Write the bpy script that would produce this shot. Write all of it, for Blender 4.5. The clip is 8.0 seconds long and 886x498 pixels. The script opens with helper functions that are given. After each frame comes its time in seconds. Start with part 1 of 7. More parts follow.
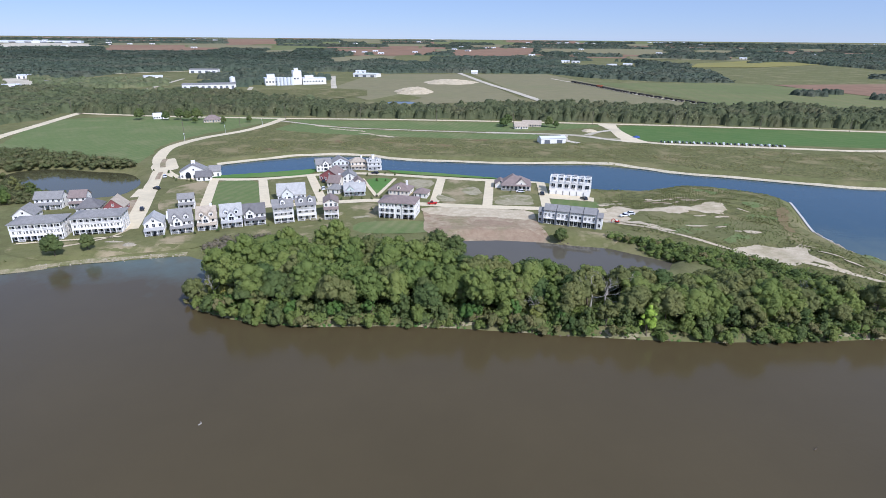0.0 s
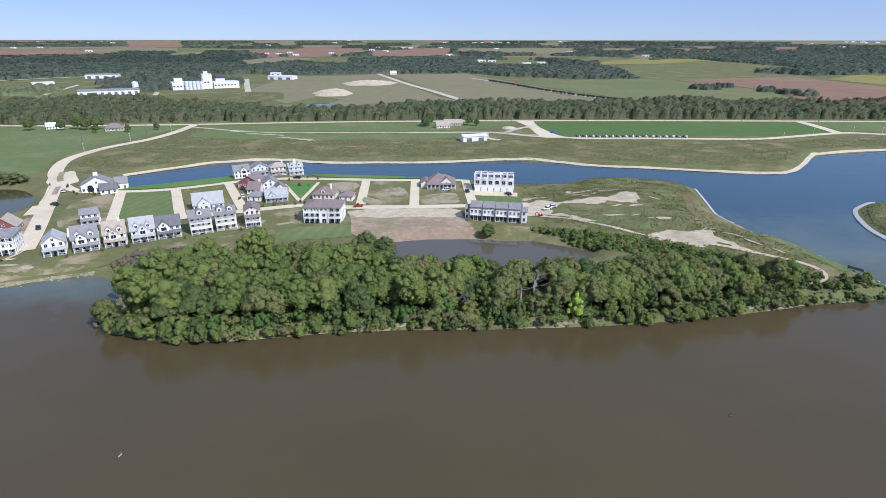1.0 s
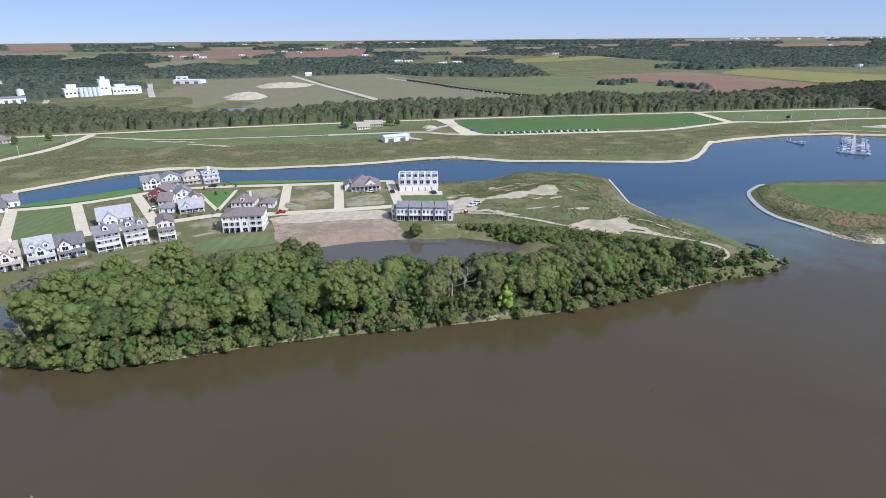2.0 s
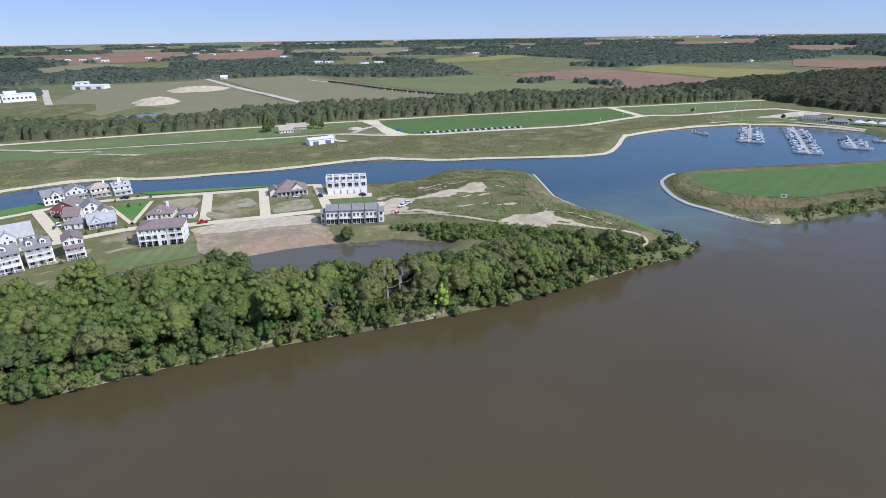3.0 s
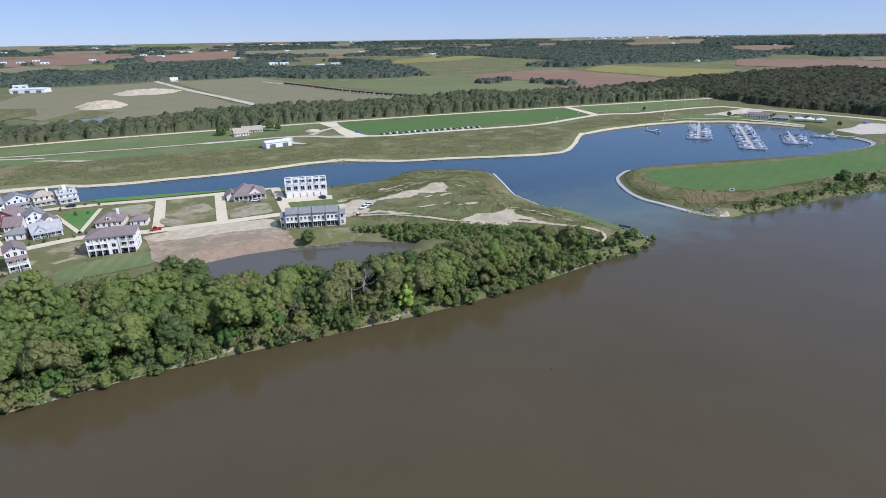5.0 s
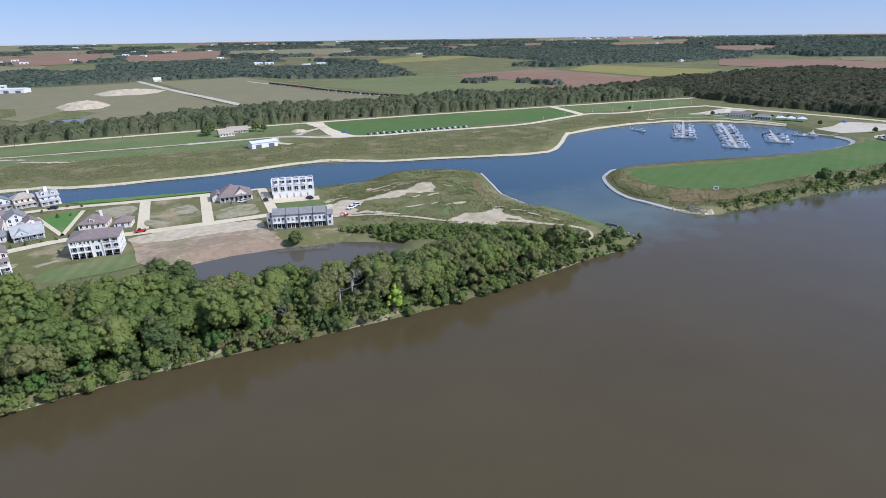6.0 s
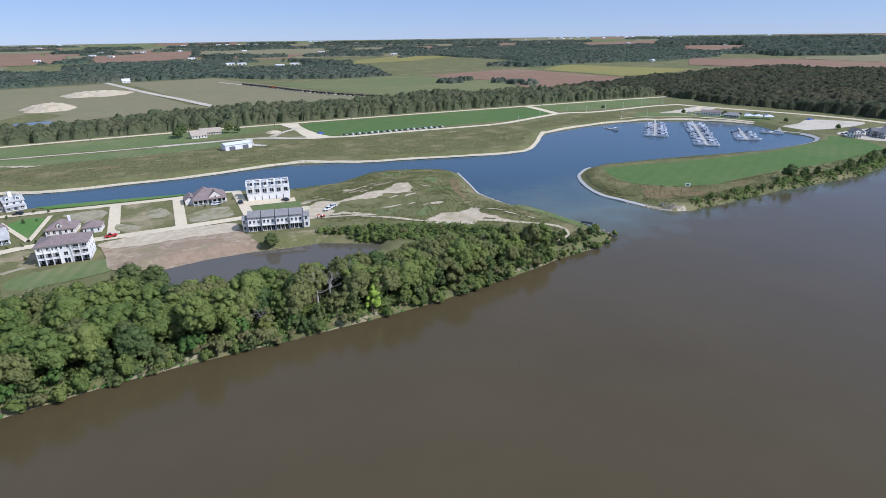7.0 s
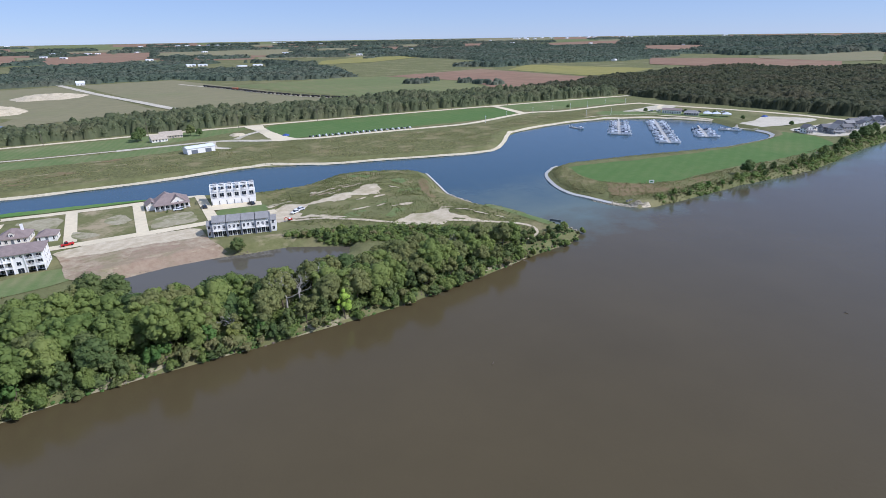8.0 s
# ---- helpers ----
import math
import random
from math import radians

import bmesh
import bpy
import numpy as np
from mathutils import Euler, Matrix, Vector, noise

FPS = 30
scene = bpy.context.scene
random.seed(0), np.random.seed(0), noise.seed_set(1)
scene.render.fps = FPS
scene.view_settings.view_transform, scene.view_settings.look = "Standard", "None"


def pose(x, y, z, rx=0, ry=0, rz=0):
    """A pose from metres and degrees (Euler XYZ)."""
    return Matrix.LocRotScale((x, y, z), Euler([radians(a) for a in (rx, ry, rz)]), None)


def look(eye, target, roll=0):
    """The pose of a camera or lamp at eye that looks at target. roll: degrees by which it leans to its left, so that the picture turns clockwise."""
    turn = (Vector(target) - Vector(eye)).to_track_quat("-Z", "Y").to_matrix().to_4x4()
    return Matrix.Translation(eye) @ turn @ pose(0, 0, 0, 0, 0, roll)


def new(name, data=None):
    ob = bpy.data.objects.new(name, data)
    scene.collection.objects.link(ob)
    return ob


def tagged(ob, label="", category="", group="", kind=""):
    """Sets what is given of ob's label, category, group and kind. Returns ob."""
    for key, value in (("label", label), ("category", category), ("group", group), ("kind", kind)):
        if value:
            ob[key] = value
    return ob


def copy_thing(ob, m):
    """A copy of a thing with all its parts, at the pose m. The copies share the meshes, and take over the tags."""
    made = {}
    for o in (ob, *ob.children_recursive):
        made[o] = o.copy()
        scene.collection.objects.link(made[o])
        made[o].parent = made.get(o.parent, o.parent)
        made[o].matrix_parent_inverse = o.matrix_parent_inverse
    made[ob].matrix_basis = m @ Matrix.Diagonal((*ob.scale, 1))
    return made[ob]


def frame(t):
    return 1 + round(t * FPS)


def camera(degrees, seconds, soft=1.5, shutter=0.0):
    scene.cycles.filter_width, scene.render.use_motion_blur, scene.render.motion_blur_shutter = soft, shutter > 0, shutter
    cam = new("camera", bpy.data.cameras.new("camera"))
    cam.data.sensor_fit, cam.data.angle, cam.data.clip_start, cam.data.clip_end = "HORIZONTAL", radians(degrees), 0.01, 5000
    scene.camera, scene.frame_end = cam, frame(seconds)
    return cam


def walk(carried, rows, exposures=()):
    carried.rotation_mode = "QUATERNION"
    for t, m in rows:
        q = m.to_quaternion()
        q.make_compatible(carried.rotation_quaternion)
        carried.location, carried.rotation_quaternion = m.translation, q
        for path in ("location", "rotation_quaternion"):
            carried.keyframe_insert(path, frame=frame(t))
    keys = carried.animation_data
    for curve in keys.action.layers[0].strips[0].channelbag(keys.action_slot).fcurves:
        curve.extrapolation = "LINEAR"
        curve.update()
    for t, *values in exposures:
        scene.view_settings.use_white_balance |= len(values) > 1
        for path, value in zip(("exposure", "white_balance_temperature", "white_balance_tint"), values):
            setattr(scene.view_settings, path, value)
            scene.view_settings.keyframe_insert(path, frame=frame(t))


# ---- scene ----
# ---- camera ----
cam = camera(79.36, 8.0, soft=0.8)
# seconds, eye in metres, yaw to the left of +y, pitch, roll
PATH = [
    (0.0, 0.03, 0.01, 80.03, -0.793, -21.672, 0.491),
    (0.5, -0.04, 0.10, 79.94, -4.968, -21.636, 0.274),
    (1.0, 0.01, 0.51, 79.79, -8.925, -21.594, 0.050),
    (1.5, -0.12, 0.43, 79.78, -12.853, -21.581, -0.206),
    (3.0, -0.48, 0.50, 79.86, -24.974, -21.694, -0.825),
    (3.5, -0.66, 0.52, 79.71, -27.160, -21.661, -0.898),
    (4.0, -0.70, 0.53, 79.77, -28.264, -21.689, -0.931),
    (4.5, -0.68, 0.44, 79.67, -28.856, -21.669, -0.912),
    (6.0, -1.02, 0.38, 79.68, -30.714, -21.690, -0.792),
    (6.5, -1.11, 0.16, 79.69, -31.977, -21.706, -0.818),
    (7.0, -1.03, 0.08, 79.74, -33.216, -21.719, -0.820),
    (7.5, -0.94, 0.14, 79.71, -34.805, -21.722, -0.855),
    (8.0, -0.80, 0.43, 79.70, -36.641, -21.725, -0.902),]


def eye_pose(x, y, z, yaw, pitch, roll):
    a, b = radians(yaw), radians(pitch)
    return look((x, y, z), (x - math.sin(a) * math.cos(b), y + math.cos(a) * math.cos(b), z + math.sin(b)), roll)


walk(cam, [(r[0], eye_pose(*r[1:])) for r in PATH], exposures=[(0.0, -0.34, 5620, 18), (3.0, -0.4, 5600, 18), (7.0, -0.42, 5600, 18), (8.0, -0.37, 5600, 18)])

# ---- world and sun ----
SUN_TO = Vector((0.62, -0.78, 0.0)).normalized()
SUN_ELEV = radians(43)
world = bpy.data.worlds.new("sky")
scene.world = world
world.use_nodes = True
wn = world.node_tree
sky = wn.nodes.new("ShaderNodeTexSky")
sky.sky_type = "NISHITA"
sky.sun_disc = False
sky.sun_elevation = SUN_ELEV
sky.sun_rotation = math.atan2(SUN_TO.x, SUN_TO.y)
sky.altitude = 2500
sky.air_density, sky.dust_density, sky.ozone_density = 1.0, 0.0, 5.0
bg = wn.nodes["Background"]
bg.inputs["Strength"].default_value = 0.125
# thin even haze over the whole sky
haze = wn.nodes.new("ShaderNodeMix")
haze.data_type = "RGBA"
haze.inputs["Factor"].default_value = 0.6
haze.inputs["B"].default_value = (4.4, 5.6, 7.7, 1.0)
wn.links.new(sky.outputs["Color"], haze.inputs["A"])
wn.links.new(haze.outputs["Result"], bg.inputs["Color"])

sun = new("sun", bpy.data.lights.new("sun", "SUN"))
sun.data.energy = 5.2
sun.data.angle = radians(0.53)
sun.data.color = (1.0, 0.97, 0.92)
sun.matrix_world = look((SUN_TO.x * 300, SUN_TO.y * 300, 300 * math.tan(SUN_ELEV)), (0, 0, 0))


# ---- materials ----
def lin(r, g, b):
    """A linear colour from 0..255 display values."""
    return tuple(((c / 255 + 0.055) / 1.055) ** 2.4 if c > 10 else c / 3295 for c in (r, g, b)) + (1.0,)


def node_mat(name):
    m = bpy.data.materials.new(name)
    m.use_nodes = True
    return m, m.node_tree, m.node_tree.nodes["Principled BSDF"]


def noise_node(nt, coord, scale, detail=4.0, rough=0.6):
    n = nt.nodes.new("ShaderNodeTexNoise")
    n.inputs["Scale"].default_value = scale
    n.inputs["Detail"].default_value = detail
    n.inputs["Roughness"].default_value = rough
    nt.links.new(coord, n.inputs["Vector"])
    return n


def ramp_node(nt, value, lo, hi):
    r = nt.nodes.new("ShaderNodeMapRange")
    r.inputs["From Min"].default_value, r.inputs["From Max"].default_value = lo, hi
    nt.links.new(value, r.inputs["Value"])
    return r.outputs["Result"]


def mix_node(nt, fac, a, b, blend="MIX"):
    n = nt.nodes.new("ShaderNodeMix")
    n.data_type, n.blend_type = "RGBA", blend
    for sock, v in ((n.inputs["Factor"], fac), (n.inputs["A"], a), (n.inputs["B"], b)):
        if isinstance(v, (tuple, float, int)):
            sock.default_value = v
        else:
            nt.links.new(v, sock)
    return n.outputs["Result"]


def bump_node(nt, height, strength, distance):
    b = nt.nodes.new("ShaderNodeBump")
    b.inputs["Strength"].default_value, b.inputs["Distance"].default_value = strength, distance
    nt.links.new(height, b.inputs["Height"])
    return b.outputs["Normal"]


def ground_mat(name, c1, c2, c3, big=0.02, small=0.35, patch_lo=0.5, patch_hi=0.65, rough=0.95, bump=0.4, stripes=None):
    """Ground cover in world metres: two tones at a small scale, a third in large patches; stripes: (metres, angle, colour, amount)."""
    m, nt, p = node_mat(name)
    pos = nt.nodes.new("ShaderNodeNewGeometry").outputs["Position"]
    fine = noise_node(nt, pos, small, 6.0, 0.7)
    grit = noise_node(nt, pos, small * 5, 3.0, 0.7)
    wide = noise_node(nt, pos, big, 6.0, 0.65)
    col = mix_node(nt, ramp_node(nt, fine.outputs["Fac"], 0.38, 0.62), c1, c2)
    col = mix_node(nt, ramp_node(nt, wide.outputs["Fac"], patch_lo, patch_hi), col, c3)
    if stripes:
        step, turn, sc, amount = stripes
        mp = nt.nodes.new("ShaderNodeMapping")
        mp.inputs["Rotation"].default_value = (0, 0, turn)
        nt.links.new(pos, mp.inputs["Vector"])
        w = nt.nodes.new("ShaderNodeTexWave")
        w.inputs["Scale"].default_value = 0.314 / step
        w.inputs["Distortion"].default_value = 1.2
        w.inputs["Detail"].default_value = 3
        nt.links.new(mp.outputs["Vector"], w.inputs["Vector"])
        sm = nt.nodes.new("ShaderNodeMath")
        sm.operation = "MULTIPLY"
        sm.inputs[1].default_value = amount
        nt.links.new(w.outputs["Fac"], sm.inputs[0])
        col = mix_node(nt, sm.outputs[0], col, sc)
    col = mix_node(nt, ramp_node(nt, grit.outputs["Fac"], 0.3, 0.75), col, mix_node(nt, 0.35, col, (1.3, 1.3, 1.2, 1), "MULTIPLY"))
    nt.links.new(col, p.inputs["Base Color"])
    p.inputs["Roughness"].default_value = rough
    p.inputs["Specular IOR Level"].default_value = 0.15
    nt.links.new(bump_node(nt, grit.outputs["Fac"], bump, 0.4), p.inputs["Normal"])
    return m


def paint_mat(name, colour, rough=0.6, spread=0.12, scale=1.5, metal=0.0):
    """Painted or built surface with slight blotches and streaks."""
    m, nt, p = node_mat(name)
    pos = nt.nodes.new("ShaderNodeTexCoord").outputs["Object"]
    n1, n2 = noise_node(nt, pos, scale, 5.0, 0.65), noise_node(nt, pos, scale * 9, 2.0, 0.5)
    dark = tuple(c * (1 - spread * 2) for c in colour[:3]) + (1,)
    col = mix_node(nt, ramp_node(nt, n1.outputs["Fac"], 0.35, 0.75), colour, dark)
    col = mix_node(nt, ramp_node(nt, n2.outputs["Fac"], 0.4, 0.9), col, tuple(c * (1 - spread) for c in colour[:3]) + (1,))
    nt.links.new(col, p.inputs["Base Color"])
    p.inputs["Roughness"].default_value, p.inputs["Metallic"].default_value = rough, metal
    nt.links.new(bump_node(nt, n2.outputs["Fac"], 0.15, 0.02), p.inputs["Normal"])
    return m


def shingle_mat(name, colour):
    """Roofing: courses of shingles with blotchy weathering."""
    m, nt, p = node_mat(name)
    pos = nt.nodes.new("ShaderNodeTexCoord").outputs["Object"]
    n1, n2 = noise_node(nt, pos, 0.6, 5.0, 0.7), noise_node(nt, pos, 9.0, 2.0, 0.6)
    col = mix_node(nt, ramp_node(nt, n1.outputs["Fac"], 0.3, 0.7), tuple(c * 0.8 for c in colour[:3]) + (1,), tuple(min(1, c * 1.2) for c in colour[:3]) + (1,))
    col = mix_node(nt, ramp_node(nt, n2.outputs["Fac"], 0.4, 0.8), col, tuple(c * 0.7 for c in colour[:3]) + (1,))
    nt.links.new(col, p.inputs["Base Color"])
    p.inputs["Roughness"].default_value = 0.8
    p.inputs["Specular IOR Level"].default_value = 0.3
    nt.links.new(bump_node(nt, n2.outputs["Fac"], 0.4, 0.03), p.inputs["Normal"])
    return m


def leaf_mat(name, c1, c2, c3, through_amount=0.35, wide=0.25, cells=0.0):
    """Foliage: tone by tree, by leaf clump and by patches in the crown."""
    m, nt, p = node_mat(name)
    info = nt.nodes.new("ShaderNodeObjectInfo")
    geo = nt.nodes.new("ShaderNodeNewGeometry")
    blot = noise_node(nt, geo.outputs["Position"], wide, 3.0)
    col = mix_node(nt, info.outputs["Random"], c1, c2)
    col = mix_node(nt, ramp_node(nt, blot.outputs["Fac"], 0.45, 0.7), col, c3)
    if cells:
        vor = nt.nodes.new("ShaderNodeTexVoronoi")
        vor.inputs["Scale"].default_value = cells
        nt.links.new(geo.outputs["Position"], vor.inputs["Vector"])
        bw = nt.nodes.new("ShaderNodeRGBToBW")
        nt.links.new(vor.outputs["Color"], bw.inputs["Color"])
        col = mix_node(nt, ramp_node(nt, bw.outputs["Val"], 0.2, 0.8), mix_node(nt, 0.4, col, (0.6, 0.64, 0.62, 1), "MULTIPLY"), mix_node(nt, 0.4, col, (1.35, 1.3, 1.2, 1), "MULTIPLY"))
    island = nt.nodes.new("ShaderNodeMapRange")
    island.inputs["To Min"].default_value, island.inputs["To Max"].default_value = (0.74, 1.26) if cells else (0.88, 1.12)
    nt.links.new(geo.outputs["Random Per Island"], island.inputs["Value"])
    hsv = nt.nodes.new("ShaderNodeHueSaturation")
    nt.links.new(col, hsv.inputs["Color"])
    nt.links.new(island.outputs["Result"], hsv.inputs["Value"])
    col = hsv.outputs["Color"]
    nt.links.new(col, p.inputs["Base Color"])
    p.inputs["Roughness"].default_value = 0.7
    p.inputs["Specular IOR Level"].default_value = 0.15
    tr = nt.nodes.new("ShaderNodeBsdfTranslucent")
    nt.links.new(col, tr.inputs["Color"])
    mx = nt.nodes.new("ShaderNodeMixShader")
    mx.inputs["Fac"].default_value = through_amount
    out = nt.nodes["Material Output"]
    nt.links.new(p.outputs["BSDF"], mx.inputs[1])
    nt.links.new(tr.outputs["BSDF"], mx.inputs[2])
    nt.links.new(mx.outputs["Shader"], out.inputs["Surface"])
    return m


def water_mat(name, silt, clear, line=None, rough=0.14, wave=0.05, turbid=None):
    """Water: silty or clear by its place along a line (x, y, dx, dy, width), with wind ripples."""
    m, nt, p = node_mat(name)
    pos = nt.nodes.new("ShaderNodeNewGeometry").outputs["Position"]
    swirl = noise_node(nt, pos, 0.02, 5.0, 0.6)
    col = mix_node(nt, ramp_node(nt, swirl.outputs["Fac"], 0.3, 0.7), silt, tuple(c * 0.86 for c in silt[:3]) + (1,))
    if line:
        # silt gives way to a pale turbid green and then to clear water, in torn streaks
        x, y, dx, dy, width = line
        dot = nt.nodes.new("ShaderNodeVectorMath")
        dot.operation = "DOT_PRODUCT"
        dot.inputs[1].default_value = (dx, dy, 0)
        nt.links.new(pos, dot.inputs[0])
        tear = noise_node(nt, pos, 0.035, 6.0, 0.65)
        add = nt.nodes.new("ShaderNodeMath")
        add.operation = "MULTIPLY_ADD"
        nt.links.new(tear.outputs["Fac"], add.inputs[0])
        add.inputs[1].default_value = width
        nt.links.new(dot.outputs["Value"], add.inputs[2])
        base = x * dx + y * dy + width * 0.5
        col = mix_node(nt, ramp_node(nt, add.outputs[0], base - width * 0.45, base), col, turbid)
        col = mix_node(nt, ramp_node(nt, add.outputs[0], base, base + width * 0.9), col, clear)
    nt.links.new(col, p.inputs["Base Color"])
    p.inputs["Roughness"].default_value = rough
    p.inputs["IOR"].default_value = 1.33
    rip = noise_node(nt, pos, 0.9, 4.0, 0.6)
    slow = noise_node(nt, pos, 0.06, 3.0, 0.5)
    mul = nt.nodes.new("ShaderNodeMath")
    mul.operation = "MULTIPLY"
    nt.links.new(rip.outputs["Fac"], mul.inputs[0])
    nt.links.new(ramp_node(nt, slow.outputs["Fac"], 0.25, 0.75), mul.inputs[1])
    nt.links.new(bump_node(nt, mul.outputs[0], 1.0, wave), p.inputs["Normal"])
    return m


M_GROUND = ground_mat("rough_grass", lin(116, 117, 75), lin(102, 101, 65), lin(132, 125, 88), 0.02, 0.2)
M_MEADOW = ground_mat("weedy_meadow", lin(120, 119, 74), lin(86, 86, 54), lin(136, 126, 90), 0.045, 0.4, 0.52, 0.64)
M_LAWN = ground_mat("mown_lawn", lin(104, 118, 72), lin(116, 124, 80), lin(132, 130, 92), 0.03, 0.2, 0.5, 0.7, stripes=(5, 0.35, lin(94, 116, 64), 0.45))
M_GREEN = ground_mat("green_turf", lin(86, 111, 60), lin(96, 116, 66), lin(108, 119, 72), 0.02, 0.12, 0.5, 0.75, stripes=(7, 1.2, lin(80, 108, 54), 0.35))
M_PALE_GRASS = ground_mat("thin_grass", lin(118, 116, 76), lin(106, 107, 67), lin(162, 147, 116), 0.05, 0.3, 0.5, 0.62)
M_DIRT = ground_mat("pale_dirt", lin(204, 190, 162), lin(184, 168, 140), lin(158, 146, 114), 0.05, 0.3, 0.55, 0.7)
M_BROWN = ground_mat("graded_earth", lin(176, 160, 134), lin(146, 124, 100), lin(134, 126, 92), 0.06, 0.3, 0.5, 0.66, stripes=(3.5, 1.45, lin(178, 160, 136), 0.18))
M_TURF = ground_mat("fresh_turf", lin(88, 126, 62), lin(98, 130, 68), lin(112, 130, 76), 0.05, 0.3, 0.5, 0.7)
M_CLAY = ground_mat("reddish_clay", lin(162, 142, 118), lin(148, 126, 104), lin(140, 130, 102), 0.06, 0.35, 0.5, 0.66)
M_DRY = ground_mat("dry_bare_soil", lin(172, 162, 136), lin(150, 142, 112), lin(130, 128, 90), 0.12, 0.5, 0.5, 0.6)
M_BANK = ground_mat("eroded_bank", lin(168, 156, 128), lin(138, 130, 98), lin(120, 120, 80), 0.12, 0.7, 0.5, 0.62)
M_ROAD = ground_mat("pale_concrete", lin(222, 207, 175), lin(212, 197, 166), lin(200, 187, 158), 0.03, 0.5, 0.5, 0.7, bump=0.1)
M_GRAVEL = ground_mat("pale_gravel", lin(208, 198, 178), lin(190, 180, 158), lin(172, 162, 138), 0.04, 0.6, 0.5, 0.7)
M_REDGRASS = ground_mat("reddish_dry_grass", lin(134, 112, 84), lin(120, 108, 74), lin(112, 114, 72), 0.05, 0.3, 0.5, 0.65)
M_RIPRAP = ground_mat("limestone_riprap", lin(216, 203, 174), lin(186, 174, 146), lin(204, 192, 164), 0.05, 0.8, 0.5, 0.7, bump=0.7)
M_FIELD_OLIVE = ground_mat("ripe_bean_field", lin(138, 130, 98), lin(128, 122, 92), lin(124, 124, 88), 0.006, 0.05, 0.5, 0.7, stripes=(14, 0.5, lin(132, 126, 92), 0.5))
M_FIELD_GREEN = ground_mat("green_crop_field", lin(116, 120, 78), lin(106, 113, 72), lin(130, 124, 86), 0.006, 0.03, 0.45, 0.7, stripes=(18, 0.2, lin(110, 121, 74), 0.5))
M_FIELD_RED = ground_mat("bare_reddish_field", lin(146, 116, 94), lin(134, 108, 86), lin(146, 124, 98), 0.004, 0.03, 0.5, 0.7)
M_FIELD_YELLOW = ground_mat("yellow_crop_field", lin(146, 138, 80), lin(136, 130, 74), lin(130, 127, 78), 0.004, 0.03, 0.5, 0.7)
M_WATER = water_mat("river_water", lin(87, 76, 52), lin(44, 74, 88), (0, 186, 0.12, 0.99, 80), turbid=lin(96, 108, 98))
M_POND = water_mat("pond_water", lin(98, 92, 78), lin(98, 92, 78), rough=0.05, wave=0.012)
M_POND_BLUE = water_mat("dark_pond_water", lin(84, 82, 58), lin(84, 82, 58), rough=0.05, wave=0.015)

LEAF_GREEN = leaf_mat("cottonwood_leaves", lin(110, 130, 70), lin(148, 157, 88), lin(134, 149, 80), 0.42)
LEAF_DARK = leaf_mat("dark_leaves", lin(96, 116, 68), lin(126, 134, 82), lin(110, 126, 74), 0.42)
LEAF_OLIVE = leaf_mat("olive_leaves", lin(126, 132, 82), lin(146, 147, 92), lin(134, 140, 84), 0.42)
LEAF_BRIGHT = leaf_mat("fresh_leaves", lin(176, 200, 88), lin(166, 194, 88), lin(182, 206, 96))
LEAF_POND = leaf_mat("pondside_leaves", lin(108, 116, 74), lin(118, 120, 80), lin(128, 122, 86))
LEAF_YELLOW = leaf_mat("yellowing_leaves", lin(158, 152, 78), lin(148, 150, 80), lin(134, 142, 76))
LEAF_FRESH = leaf_mat("fresh_green_leaves", lin(94, 128, 66), lin(108, 136, 70), lin(100, 126, 64))
LEAF_GREY = leaf_mat("sparse_grey_twigs", lin(140, 130, 110), lin(150, 138, 116), lin(124, 122, 92))
LEAF_STRIP = leaf_mat("levee_woodland_leaves", lin(120, 130, 92), lin(124, 132, 95), lin(136, 135, 101), 0.42, 0.03, 0.16)
LEAF_FAR = leaf_mat("far_woodland_leaves", lin(86, 92, 66), lin(90, 94, 68), lin(106, 101, 76), 0.42, 0.012, 0.13)
# Far leaves, paler and bluer: distance haze is put into their base colour.
LEAF_HAZED = leaf_mat("hazed_woodland_leaves", lin(92, 105, 87), lin(96, 107, 89), lin(110, 113, 95), 0.4, 0.006, 0.08)
LEAF_BRUSH = leaf_mat("brush_leaves", lin(132, 132, 84), lin(148, 140, 96), lin(118, 128, 74))
M_BARK = paint_mat("bark", lin(120, 106, 88), 0.9, 0.25, 3)
M_DEAD = paint_mat("bleached_dead_wood", lin(190, 182, 170), 0.9, 0.2, 3)

M_WHITE = paint_mat("white_siding", lin(246, 242, 233), 0.6, 0.03)
M_CREAM = paint_mat("cream_siding", lin(240, 232, 216), 0.6, 0.04)
M_BLUEISH = paint_mat("pale_blue_siding", lin(226, 229, 231), 0.6, 0.04)
M_MINT = paint_mat("mint_siding", lin(206, 222, 214), 0.6, 0.06)
M_REDWALL = paint_mat("brick_red_siding", lin(154, 90, 88), 0.7, 0.1)
M_GREYWALL = paint_mat("slate_grey_siding", lin(112, 116, 122), 0.7, 0.1)
M_TAN = paint_mat("tan_siding", lin(206, 190, 166), 0.7, 0.1)
M_TRIM = paint_mat("white_trim", lin(248, 245, 238), 0.5, 0.02)
M_ROOF_GREY = shingle_mat("grey_shingles", lin(152, 149, 144))
M_ROOF_DARK = shingle_mat("dark_shingles", lin(124, 121, 119))
M_ROOF_BROWN = shingle_mat("brown_shingles", lin(148, 132, 124))
M_ROOF_TAN = shingle_mat("tan_shingles", lin(188, 174, 154))
M_ROOF_BLUE = shingle_mat("blue_grey_metal_roof", lin(188, 186, 180))
M_ROOF_WHITE = paint_mat("white_metal_roof", lin(232, 234, 236), 0.4, 0.05)
M_CONC = paint_mat("concrete", lin(200, 196, 186), 0.85, 0.12)
